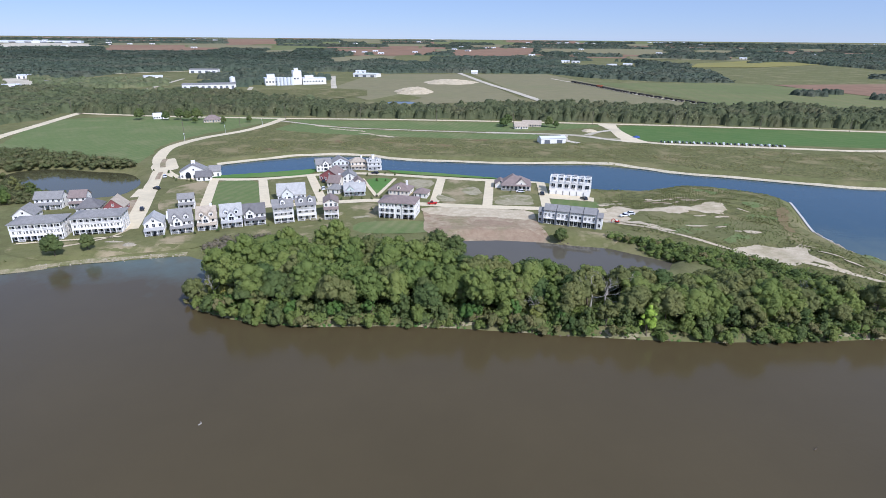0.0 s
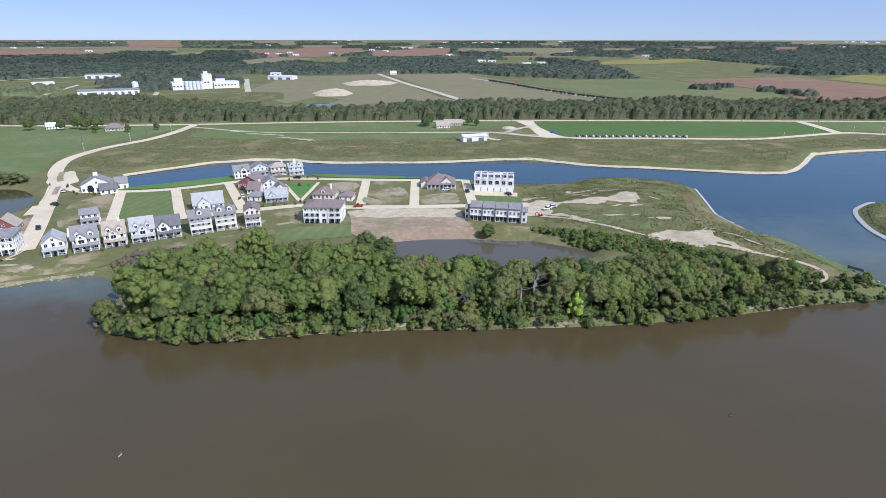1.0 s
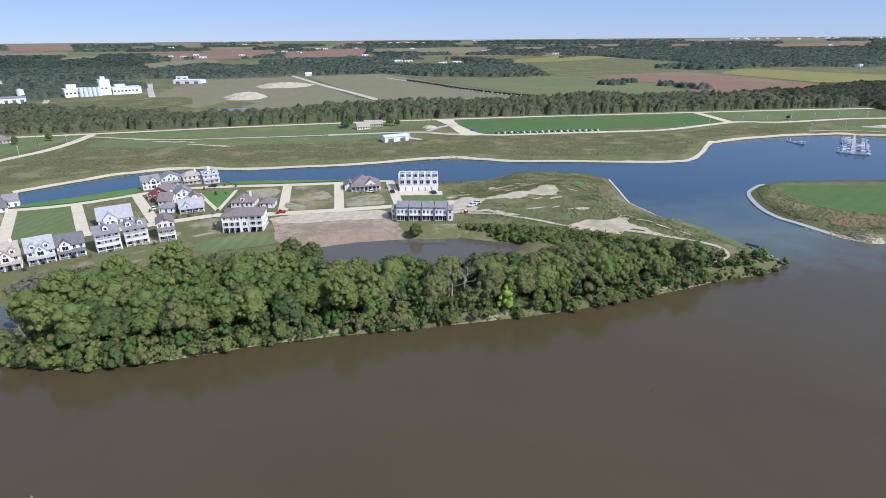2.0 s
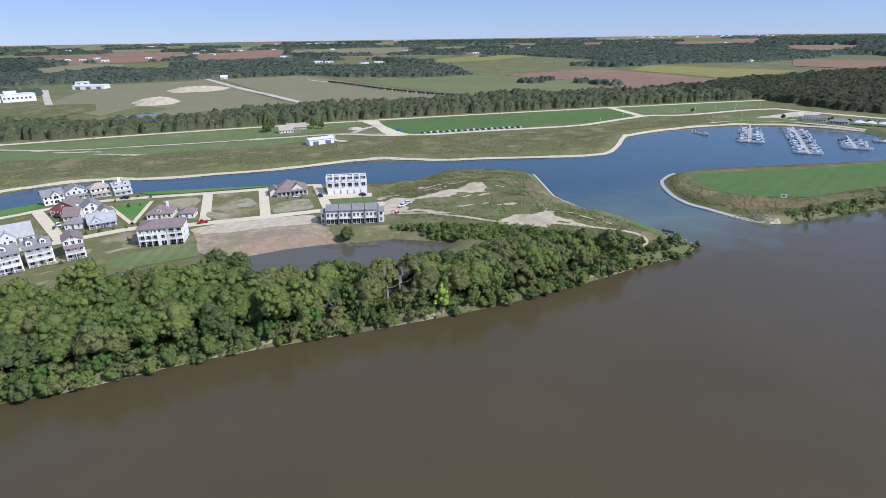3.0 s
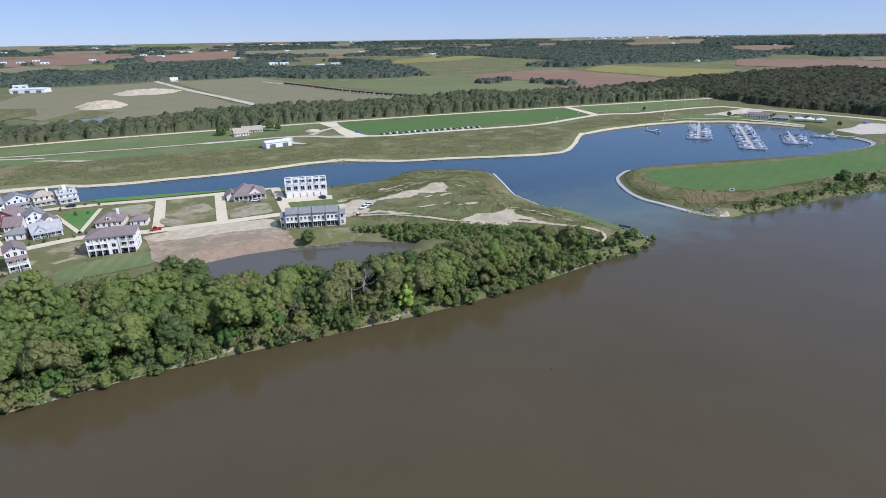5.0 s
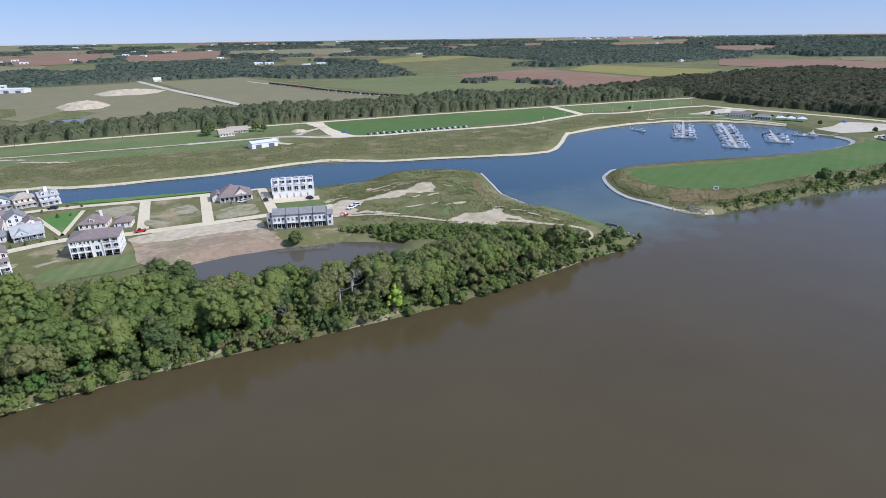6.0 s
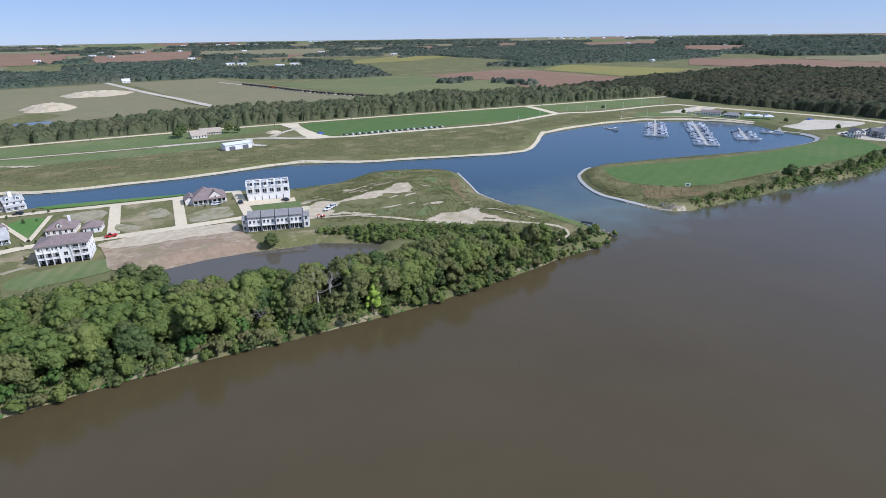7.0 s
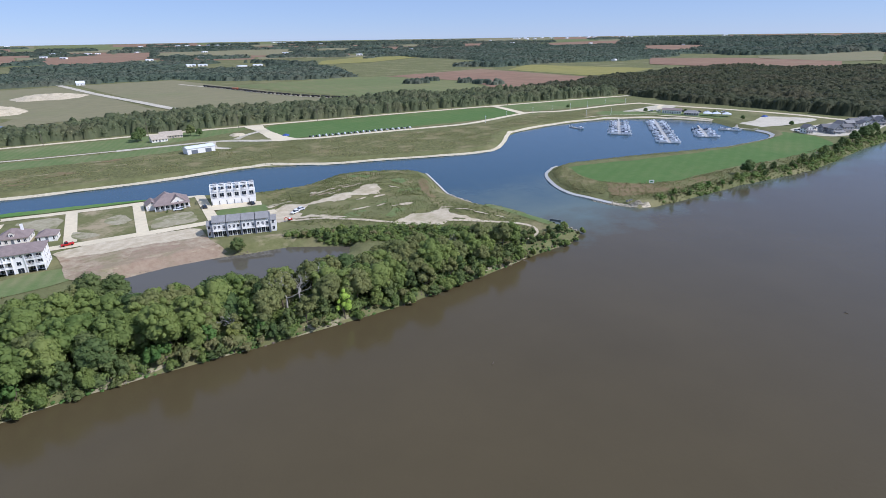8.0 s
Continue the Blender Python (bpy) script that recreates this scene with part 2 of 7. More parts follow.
M_GLASS, _nt, _p = node_mat("dark_window_glass")
_p.inputs["Base Color"].default_value = lin(40, 46, 56)
_p.inputs["Roughness"].default_value = 0.06
M_RED = paint_mat("red_car_paint", lin(190, 40, 30), 0.25, 0.03)
M_CARWHITE = paint_mat("white_car_paint", lin(244, 244, 242), 0.25, 0.03)
M_CARDARK = paint_mat("dark_car_paint", lin(50, 54, 62), 0.25, 0.03)
M_TYRE = paint_mat("tyre_rubber", lin(36, 36, 38), 0.9, 0.1)
M_STEEL = paint_mat("galvanised_steel", lin(150, 152, 156), 0.45, 0.1, 2, 0.6)
M_WOOD = paint_mat("weathered_decking", lin(190, 186, 176), 0.85, 0.15)
M_NAVY = paint_mat("navy_canvas", lin(44, 56, 84), 0.7, 0.1)
M_BLUETARP = paint_mat("blue_tarpaulin", lin(62, 88, 150), 0.6, 0.1)
M_POLE = paint_mat("pole_wood", lin(128, 116, 100), 0.9, 0.2)
M_STONE = paint_mat("limestone", lin(180, 168, 144), 0.9, 0.2, 1.2)
M_SIGNGREEN = paint_mat("green_sign_paint", lin(40, 110, 60), 0.5, 0.05)

# ---- plan of the shores ----
RIVER_WEST = [(-4800, -1150), (-900, -60), (-300, 128), (-155, 175), (-146, 179), (-135, 184), (-122, 187), (-111, 190), (-97, 193), (-86, 187), (-79, 165)]
BELT_SHORE = [(-76, 150), (-64, 144.5), (-56, 141.5), (-38, 139), (-15, 139.5), (10, 138), (31, 135), (53, 132.5), (81, 130.5), (102, 131), (122, 132), (144, 133.5), (160, 133), (169, 134.5)]
HEADLAND = [(176, 139), (175, 152), (175, 167), (174, 180), (169, 198), (169, 222), (178, 245), (187, 268), (185, 278), (175, 287), (157, 298), (139, 300), (115, 289)]
CANAL_SOUTH = [(92, 291), (63, 306), (34, 317), (9, 325), (-20, 333), (-50, 337), (-77, 337), (-103, 327), (-131, 318), (-140, 324), (-147, 340)]
CANAL_NORTH = [(-144, 349), (-114, 368), (-90, 379), (-54, 380), (-28, 369), (11, 362), (56, 357), (107, 357), (133, 345), (154, 331), (184, 320), (226, 303), (257, 294), (272, 296)]
BASIN = [(297, 314), (320, 334), (336, 342), (390, 347), (440, 341), (469, 329), (501, 299), (515, 261), (494, 228), (492, 211), (482, 195), (465, 188), (446, 188), (401, 192), (371, 201), (316, 219), (272, 231)]
SPIT = [(257, 229), (241, 220), (228, 204), (219, 185), (219, 170), (220, 156), (226, 143), (234, 140), (250, 138), (278, 135.5), (306, 133), (335, 128), (369, 123), (405, 123), (465, 126), (523, 125)]
RIVER_EAST = [(700, 118), (1100, 40), (4800, -500), (4800, -2600), (-4800, -3200)]
WATER_MAIN = RIVER_WEST + BELT_SHORE + HEADLAND + CANAL_SOUTH + CANAL_NORTH + BASIN + SPIT + RIVER_EAST
POND = [(4, 206), (12, 211), (26, 212), (43, 210), (55, 206), (69, 203), (80, 195), (91, 187), (86, 180), (70, 176), (50, 172), (25, 182), (8, 196)]
WEST_POND = [(-262, 318), (-252, 335), (-236, 336), (-215, 330), (-192, 326), (-175, 310), (-168, 292), (-170, 273), (-182, 267), (-212, 281), (-232, 296)]
FAR_POND = [(-72, 704), (-55, 728), (-40, 740), (-10, 735), (13, 722), (-2, 690), (-35, 690)]
LAND = 2.5


def spline(pts, step, closed=False):
    """Points about step apart along a smooth line through pts."""
    out, n = [], len(pts)
    for i in range(n if closed else n - 1):
        a, b = Vector(pts[i]), Vector(pts[(i + 1) % n])
        a0 = Vector(pts[i - 1]) if (i > 0 or closed) else a
        b1 = Vector(pts[(i + 2) % n]) if (i < n - 2 or closed) else b
        k = max(1, int((b - a).length / step))
        for j in range(k):
            t = j / k
            out.append(0.5 * (2 * a + (b - a0) * t + (2 * a0 - 5 * a + 4 * b - b1) * t * t + (3 * a - a0 - 3 * b + b1) * t ** 3))
    if not closed:
        out.append(Vector(pts[-1]))
    return out


def inside(poly, x, y):
    """Which of the points (arrays) lie in the polygon."""
    px, py = np.array(poly, float).T
    res = np.zeros(np.shape(x), bool)
    for x0, y0, x1, y1 in zip(px, py, np.roll(px, -1), np.roll(py, -1)):
        if y0 != y1:
            res ^= ((y0 > y) != (y1 > y)) & (x < (x1 - x0) * (y - y0) / (y1 - y0) + x0)
    return res


def edge_distance(poly, x, y, closed=True):
    px, py = np.array(poly, float).T
    best = np.full(np.shape(x), 1e12)
    n = len(px) if closed else len(px) - 1
    for i in range(n):
        x0, y0 = px[i], py[i]
        dx, dy = px[(i + 1) % len(px)] - x0, py[(i + 1) % len(px)] - y0
        t = np.clip(((x - x0) * dx + (y - y0) * dy) / (dx * dx + dy * dy + 1e-9), 0, 1)
        best = np.minimum(best, (x - x0 - t * dx) ** 2 + (y - y0 - t * dy) ** 2)
    return np.sqrt(best)


WATERS = [[tuple(p) for p in spline(w, 9, True)] if w is not WATER_MAIN else w for w in (WATER_MAIN, POND, WEST_POND, FAR_POND)]
HEAD_POLY = [(76, 205), (112, 190), (150, 160), (163, 150), (165, 185), (158, 205), (160, 225), (170, 250), (176, 268), (160, 288), (140, 292), (112, 280), (92, 268)]


def shore_offset(x, y):
    """Metres inland from the nearest water's edge; negative over water."""
    d = np.full(np.shape(x), 1e9)
    for w in WATERS:
        e = edge_distance(w, x, y)
        d = np.minimum(d, np.where(inside(w, x, y), -e, e))
    return d


def step01(v):
    v = np.clip(v, 0, 1)
    return v * v * (3 - 2 * v)


def ground_z(x, y):
    """Height of the land: banks, a mound on the headland, the levee, and a far rise shaped to fit the horizon to the
    camera's view.
    """
    x, y = np.asarray(x, float), np.asarray(y, float)
    d = shore_offset(x, y)
    z = np.where(d < 0, np.maximum(d * 0.35, -3), LAND * step01(d / np.where((y < 190) & (x > -90) & (x < 180) | (y < 150) & (x > 225), 3.5, 8.0)) + 0.12 * np.minimum(d, 1))
    head = np.where(inside(HEAD_POLY, x, y), edge_distance(HEAD_POLY, x, y), 0)
    z = z + 1.6 * step01(head / 16) * (0.8 + 0.25 * np.sin(x * 0.11 + y * 0.05) + 0.2 * np.sin(y * 0.17 - x * 0.07))
    r = np.hypot(x, y)
    z = z + np.where(d > 0, 1, 0) * 55 * np.clip((r - 2300) / 2500, 0, 1)
    return z


def gz(x, y):
    return float(ground_z(np.array([x]), np.array([y]))[0])


def mesh_from(name, verts, faces, mat, smooth=False, normals=None):
    me = bpy.data.meshes.new(name)
    me.from_pydata(verts, [], faces)
    me.materials.append(mat)
    if smooth or normals is not None:
        me.polygons.foreach_set("use_smooth", [True] * len(me.polygons))
    me.update()
    if normals is not None:
        me.normals_split_custom_set_from_vertices(normals)
    return me


def setting(name, me, label, category):
    return tagged(new(name, me), label, category, kind="structure")


# ---- ground sheet ----
def graded(lo, hi, fine0, fine1, step, grow):
    mid = list(np.arange(fine0, fine1 + step, step))
    right, left = [mid[-1]], [mid[0]]
    s = step
    while right[-1] < hi:
        s *= grow
        right.append(right[-1] + s)
    s = step
    while left[-1] > lo:
        s *= grow
        left.append(left[-1] - s)
    return np.array(left[:0:-1] + mid + right[1:])


gx, gy = graded(-5200, 5200, -270, 560, 3.0, 1.1), graded(-5200, 5200, 118, 390, 3.0, 1.1)
GX, GY = np.meshgrid(gx, gy)
GZ = ground_z(GX, GY)
nx, ny = len(gx), len(gy)
idx = np.arange(nx * ny).reshape(ny, nx)
quads = np.stack([idx[:-1, :-1], idx[:-1, 1:], idx[1:, 1:], idx[1:, :-1]], -1).reshape(-1, 4)
ground = setting("ground", mesh_from("ground", np.stack([GX, GY, GZ], -1).reshape(-1, 3).tolist(), quads.tolist(), M_GROUND, True),
                 "olive rough grassland sloping to the river bank", "ground")


def flat_sheet(name, poly, z, mat, label, category):
    bm = bmesh.new()
    f = bm.faces.new([bm.verts.new((x, y, z)) for x, y in poly])
    bmesh.ops.recalc_face_normals(bm, faces=[f])
    if f.normal.z < 0:
        f.normal_flip()
    bmesh.ops.triangulate(bm, faces=bm.faces[:])
    me = bpy.data.meshes.new(name)
    bm.to_mesh(me)
    bm.free()
    me.materials.append(mat)
    return setting(name, me, label, category)


flat_sheet("water_river", [(-4900, -3300), (4900, -3300), (4900, 60), (560, 140), (560, 395), (-165, 395), (-165, 230), (-4900, -200)], 0.0, M_WATER,
           "brown silty river turning blue in the canal and harbour", "water")
flat_sheet("water_pond", [(-4, 165), (100, 165), (100, 220), (-4, 220)], 0.05, M_POND, "still brown pond behind the trees", "water")
flat_sheet("water_west_pond", [(-272, 258), (-160, 258), (-160, 345), (-272, 345)], 0.0, M_POND_BLUE, "dark blue pond beside the village road", "water")
flat_sheet("water_far_pond", [(-80, 680), (20, 680), (20, 748), (-80, 748)], 0.0, M_POND_BLUE, "small blue pond in the far fields", "water")


def patch(name, poly, mat, label, category, off=0.06, ragged=0.0, cell=0.0, smooth_step=6.0, seed=0.0):
    """A piece of ground cover lying on the land, its outline ragged by some metres."""
    pts = spline(poly, smooth_step, True) if ragged else [Vector(p) for p in poly]
    if ragged:
        n = len(pts)
        pts = [p + ragged * Vector((noise.noise((p.x * 0.09, p.y * 0.09, seed)) + 0.6 * noise.noise((p.x * 0.35, p.y * 0.35, seed + 5)),
                                    noise.noise((p.x * 0.09, p.y * 0.09, seed + 9)) + 0.6 * noise.noise((p.x * 0.35, p.y * 0.35, seed + 14)))) for p in pts]
    bm = bmesh.new()
    bm.faces.new([bm.verts.new((p.x, p.y, 0)) for p in pts])
    if cell:
        for axis in (0, 1):
            lo, hi = min(p[axis] for p in pts), max(p[axis] for p in pts)
            for v in np.arange(lo + cell, hi, cell):
                co, no = [0, 0, 0], [0, 0, 0]
                co[axis], no[axis] = v, 1
                bmesh.ops.bisect_plane(bm, geom=bm.verts[:] + bm.edges[:] + bm.faces[:], plane_co=co, plane_no=no)
    bmesh.ops.triangulate(bm, faces=bm.faces[:])
    co = np.array([v.co[:] for v in bm.verts])
    zs = ground_z(co[:, 0], co[:, 1]) + off
    for v, z in zip(bm.verts, zs):
        v.co.z = z
    bmesh.ops.recalc_face_normals(bm, faces=bm.faces[:])
    for f in bm.faces:
        if f.normal.z < 0:
            f.normal_flip()
    me = bpy.data.meshes.new(name)
    bm.to_mesh(me)
    bm.free()
    me.materials.append(mat)
    return setting(name, me, label, category)


def ribbon(name, line, width, mat, label, category, off=0.1, step=5.0, wobble=0.0, side=0.0, thick=0.0):
    """A strip along a line, lying on the land; side shifts it to its left; thick makes a real edge."""
    pts = spline(line, step)
    n = max(3, int(width / 1.6) + 1)
    L = []
    for i, p in enumerate(pts):
        d = (pts[min(i + 1, len(pts) - 1)] - pts[max(i - 1, 0)]).normalized()
        nrm = Vector((-d.y, d.x))
        w = width * (1 + wobble * noise.noise((p.x * 0.1, p.y * 0.1, 3.3)))
        for k in range(n):
            L.append(p + nrm * (side + (k / (n - 1) - 0.5) * w))
    co = np.array([(v.x, v.y) for v in L])
    z = ground_z(co[:, 0], co[:, 1]) + off
    verts = np.c_[co, z]
    faces = []
    for i in range(len(pts) - 1):
        for k in range(n - 1):
            a = n * i + k
            faces.append((a, a + 1, a + n + 1, a + n)[::-1])
    if thick:
        m = len(verts)
        verts = np.r_[verts, verts - (0, 0, thick)]
        for i in range(len(pts) - 1):
            a, b = n * i, n * i + n - 1
            faces.append((a, a + n, m + a + n, m + a))
            faces.append((b, m + b, m + b + n, b + n))
    return setting(name, mesh_from(name, verts.tolist(), faces, mat), label, category)


# ---- fields and far ground ----
patch("field_west_green", [(-328, 406), (-357, 535), (-164, 556), (-174, 494), (-197, 448), (-204, 399), (-197, 369), (-200, 336), (-267, 376), (-312, 385)], M_LAWN, "mown green meadow west of the curving road", "field", 0.05, 2.0)
patch("field_rough", [(-149, 522), (63, 462), (85, 430), (153, 427), (207, 405), (326, 379), (400, 395), (500, 376), (480, 345), (440, 352), (388, 358), (328, 352), (285, 322), (268, 306), (226, 314), (184, 331), (140, 352), (108, 367), (56, 367), (-28, 380), (-53, 391), (-92, 389), (-140, 366), (-166, 350), (-186, 399), (-162, 449)], M_MEADOW, "weedy olive meadow above the canal", "field", 0.05, 2.0)
patch("field_strip", [(-146, 537), (71, 528), (150, 519), (150, 505), (63, 476), (-30, 488), (-89, 500), (-140, 528)], M_LAWN, "mown grass strip beside the levee road", "field", 0.06, 1.0)
patch("field_middle_lawn", [(-130, 512), (-80, 486), (20, 466), (85, 462), (80, 440), (20, 440), (-40, 448), (-100, 462), (-140, 480)], M_LAWN, "mown grass above the weedy meadow", "field", 0.09, 3.0)
patch("field_green", [(176, 511), (250, 503), (414, 474), (403, 413), (339, 409), (262, 420), (186, 430), (163, 444)], M_GREEN, "bright green turf field between two roads", "field", 0.06, 0.6)
patch("field_park", [(449, 475), (593, 452), (581, 402), (520, 404), (460, 412), (432, 425)], M_LAWN, "mown grass beside the harbour road", "field", 0.06, 0.6)
patch("field_bean", [(-170, 853), (-150, 1130), (-90, 1231), (62, 1250), (118, 724), (19, 690), (-90, 717)], M_FIELD_OLIVE, "olive ripe bean field", "field", 0.3, 0, 120)
patch("field_bean_east", [(80, 1250), (250, 1268), (337, 672), (240, 690), (133, 710)], M_FIELD_OLIVE, "brownish ripe bean field", "field", 0.3, 0, 120)
patch("field_crop", [(262, 1150), (291, 1020), (560, 1052), (620, 1000), (640, 780), (563, 632), (366, 676)], M_FIELD_GREEN, "long green crop field behind the trees", "field", 0.3, 0, 120)
patch("field_red", [(610, 1015), (913, 1060), (868, 660), (697, 606), (585, 640), (652, 790)], M_FIELD_RED, "bare reddish ploughed field", "field", 0.3, 0, 120)
patch("field_yellow", [(934, 985), (1125, 1110), (1190, 760), (1013, 700), (900, 720)], M_FIELD_YELLOW, "yellow green ripening crop field", "field", 0.35, 0, 150)
patch("field_far_yellow", [(743, 1640), (880, 1900), (1600, 2440), (1850, 2470), (1400, 1950), (955, 1660)], M_FIELD_YELLOW, "far yellow green crop field", "field", 0.6, 0, 150)
patch("field_spit", [(252, 213), (267, 215), (334, 194), (403, 181), (465, 181), (486, 186), (486, 165), (455, 140), (388, 143), (325, 153), (272, 157), (252, 172), (244, 190)], M_GREEN, "smooth green grass on the spit", "field", 0.06, 2.0, 4)

# ---- roads ----
ribbon("road_levee", [(-374, 575), (-271, 557), (-155, 548), (-41, 545), (71, 536), (179, 523), (280, 508), (430, 482), (538, 462), (640, 440)], 7, M_ROAD, "pale straight road along the levee", "road")
ribbon("road_west", [(-335, 380), (-350, 434), (-359, 486), (-374, 575), (-380, 640)], 9, M_ROAD, "pale country road", "road")
ribbon("road_curve", [(-153, 545), (-158, 505), (-168, 470), (-188, 435), (-196, 399), (-190, 369), (-180, 345), (-170, 330)], 8, M_ROAD, "pale curving village road", "road")
ribbon("road_village_entry", [(-174, 338), (-163, 305), (-151, 273), (-139, 240), (-131, 216)], 7.4, M_ROAD, "wide pale concrete street into the village", "road", 0.12)
ribbon("road_track", [(-150, 530), (-89, 494), (-37, 483), (14, 474), (70, 468)], 3.5, M_GRAVEL, "pale gravel track", "road", 0.13)
ribbon("road_lower", [(164, 520), (158, 470), (157, 439), (182, 421), (230, 413), (285, 402), (327, 396), (388, 407), (424, 411), (460, 396), (537, 391), (580, 380)], 7, M_ROAD, "pale gravel road along the green field", "road", 0.13)
ribbon("road_link", [(433, 481), (424, 445), (414, 412)], 9, M_ROAD, "pale gravel link road", "road", 0.14)
ribbon("road_harbour", [(575, 385), (582, 332), (594, 277), (600, 224), (596, 180), (610, 140)], 8, M_ROAD, "pale road past the harbour car park", "road", 0.15)
ribbon("road_sand", [(51, 1288), (89, 1004), (115, 856), (136, 722)], 11, M_GRAVEL, "pale sandy strip between the fields", "road", 0.6, 40)
patch("roundabout", [(-184, 352), (-176, 358), (-166, 340), (-160, 328), (-168, 318), (-178, 330)], M_ROAD, "pale concrete forecourt at the village entry", "road", 0.14, 0.5)
ribbon("street_south", [(-100, 246), (-80, 251), (-56, 256), (-32, 261), (-21, 259), (-9, 255), (22, 251), (52, 248), (82, 246)], 5.6, M_ROAD, "pale concrete village street", "road", 0.19)
ribbon("street_north", [(-165, 322), (-150, 306), (-129, 302), (-102, 303), (-72, 314), (-50, 318), (-28, 315), (3, 308), (29, 303), (62, 299)], 5, M_ROAD, "pale concrete street along the canal", "road", 0.175)
for a, b in (((-127, 300), (-110, 242)), ((-100, 302), (-83, 250)), ((-75, 313), (-57, 259)), ((3, 306), (-1, 258)), ((31, 302), (25, 251)), ((60, 300), (54, 248))):
    ribbon("street_cross", [a, tuple((Vector(a) + Vector(b)) / 2), b], 4.9, M_ROAD, "pale concrete cross street", "road", 0.2)
for a, b in (((-43, 305), (-31, 268)), ((-24, 306), (-31, 268))):
    ribbon("path_green", [a, tuple((Vector(a) + Vector(b)) / 2), b], 2, M_ROAD, "pale path beside the village green", "path", 0.22)

# ---- village lots ----
for n, (poly, m, lab) in enumerate((
        ([(-143, 280), (-132, 298), (-128, 294), (-114, 248), (-131, 243)], M_PALE_GRASS, "thin grass on an empty lot"),
        ([(-122, 296), (-104, 299), (-88, 256), (-107, 248)], M_LAWN, "striped mown lawn on an empty lot"),
        ([(-95, 301), (-78, 309), (-62, 268), (-79, 258)], M_PALE_GRASS, "thin grass on an empty lot"),
        ([(-40, 303), (-26, 304), (-31, 272)], M_TURF, "bright triangular village green"),
        ([(-20, 304), (-1, 304), (-5, 268), (-24, 268)], M_PALE_GRASS, "dry thin grass on an empty lot"),
        ([(6, 303), (27, 299), (21, 257), (2, 259)], M_PALE_GRASS, "dry thin grass on an empty lot"),
        ([(32, 276), (53, 274), (49, 252), (28, 254)], M_PALE_GRASS, "bare thin grass on an empty lot"),
        ([(60, 264), (80, 262), (78, 249), (57, 250)], M_LAWN, "green lawn between the terraces"),
        ([(-165, 196), (-120, 205), (-40, 226), (-28, 230), (-28, 210), (-50, 205), (-90, 198), (-110, 194), (-150, 184)], M_PALE_GRASS, "grass bank below the cottages"),
        ([(-48, 250), (-28, 256), (-27, 232), (-44, 226)], M_PALE_GRASS, "grass slope beside the big house"),
        ([(-34, 226), (-6, 228), (-4, 214), (-32, 213)], M_LAWN, "green grass below the big house"))):
    patch("lot", poly, m, lab, "lot", 0.1 + 0.006 * n, 0.4, 4, 4, n)
patch("lot_graded", [(-6, 243), (-4, 246), (0, 247), (21, 246), (43, 243), (46, 241), (46, 228), (47, 215), (49, 209), (48, 205), (39, 205), (20, 209.5), (4, 211.5), (-3, 213), (-5, 216), (-5, 230)], M_BROWN, "bare graded brown earth above the pond", "lot", 0.22, 1.0, 3, 3)
patch("lot_grass_below_row", [(46, 224), (60, 217), (73, 212), (76, 206), (69, 202), (58, 204.5), (48, 206), (46, 214)], M_PALE_GRASS, "thin green grass below the townhouse row", "lot", 0.2, 1.0, 3, 3)
patch("lot_graded_top", [(-6, 249), (-2, 250), (24, 248), (44, 244), (46, 240), (42, 231), (20, 235), (-3, 239)], M_DIRT, "pale bare dirt along the street", "lot", 0.27, 2.5, 4, 3)
patch("lot_clay", [(17, 230), (31, 228), (40, 217), (47, 210), (46, 205), (38, 207), (18, 212), (0, 214), (-1, 220), (14, 222)], M_CLAY, "reddish clay strip above the pond", "lot", 0.31, 2.0, 4, 3)
for poly in ([(-18, 303), (-3, 301), (-5, 280), (-9, 280), (-14, 290)], [(31, 264), (36, 272), (49, 271), (48, 255), (40, 253), (30, 255)], [(15, 285), (21, 288), (24, 275), (16, 272)], [(1, 272), (8, 267), (9, 259), (1, 261)], [(-40, 233), (-31, 237), (-30, 235), (-38, 231)], [(-62, 232), (-52, 238), (-44, 240), (-46, 234), (-56, 229)]):
    patch("bare_soil", poly, M_DRY, "dry bare soil showing through the grass", "dirt", 0.2 + 0.003 * len(poly), 1.6, 3, 2, poly[0][0])
patch("slope_dry", [(172, 252), (167, 240), (158, 224), (152, 214), (150, 217), (157, 230), (165, 244)], M_REDGRASS, "reddish dry grass on the headland slope", "dirt", 0.24, 2.6, 3, 1.5, 7)
patch("slope_green", [(89, 238), (109, 241), (141, 224), (148, 207), (127, 198), (112, 203), (92, 216)], M_GROUND, "green weeds on the headland rise", "field", 0.13, 2.5, 4, 3, 9)

# ---- headland ----
patch("headland_grass", [(88, 284), (112, 283), (140, 294), (160, 291), (178, 274), (172, 250), (162, 225), (163, 200), (168, 180), (169, 150), (155, 150), (120, 190), (85, 215), (82, 235)], M_MEADOW, "weedy grass on the headland", "field", 0.07, 1.5, 5, 4)
DIRT_HIGH = [(74, 246), (82, 250), (92, 251), (98, 246), (112, 247.5), (122, 248), (130, 251), (137, 257), (141, 251), (139, 242), (131, 236), (123, 239), (115, 238), (106, 241), (92, 238), (86, 229), (75, 229)]
patch("headland_dirt", DIRT_HIGH, M_DIRT, "churned pale dirt on the building ground", "dirt", 0.16, 3.4, 3, 1.2, 4)
DIRT_LOW = [(117, 194), (124, 196), (128, 198.6), (134, 195), (139, 194), (143, 197), (144, 190), (142, 184), (145, 180), (149, 172), (147, 171.5), (140, 179.5), (130, 181), (126, 185), (118, 189.5)]
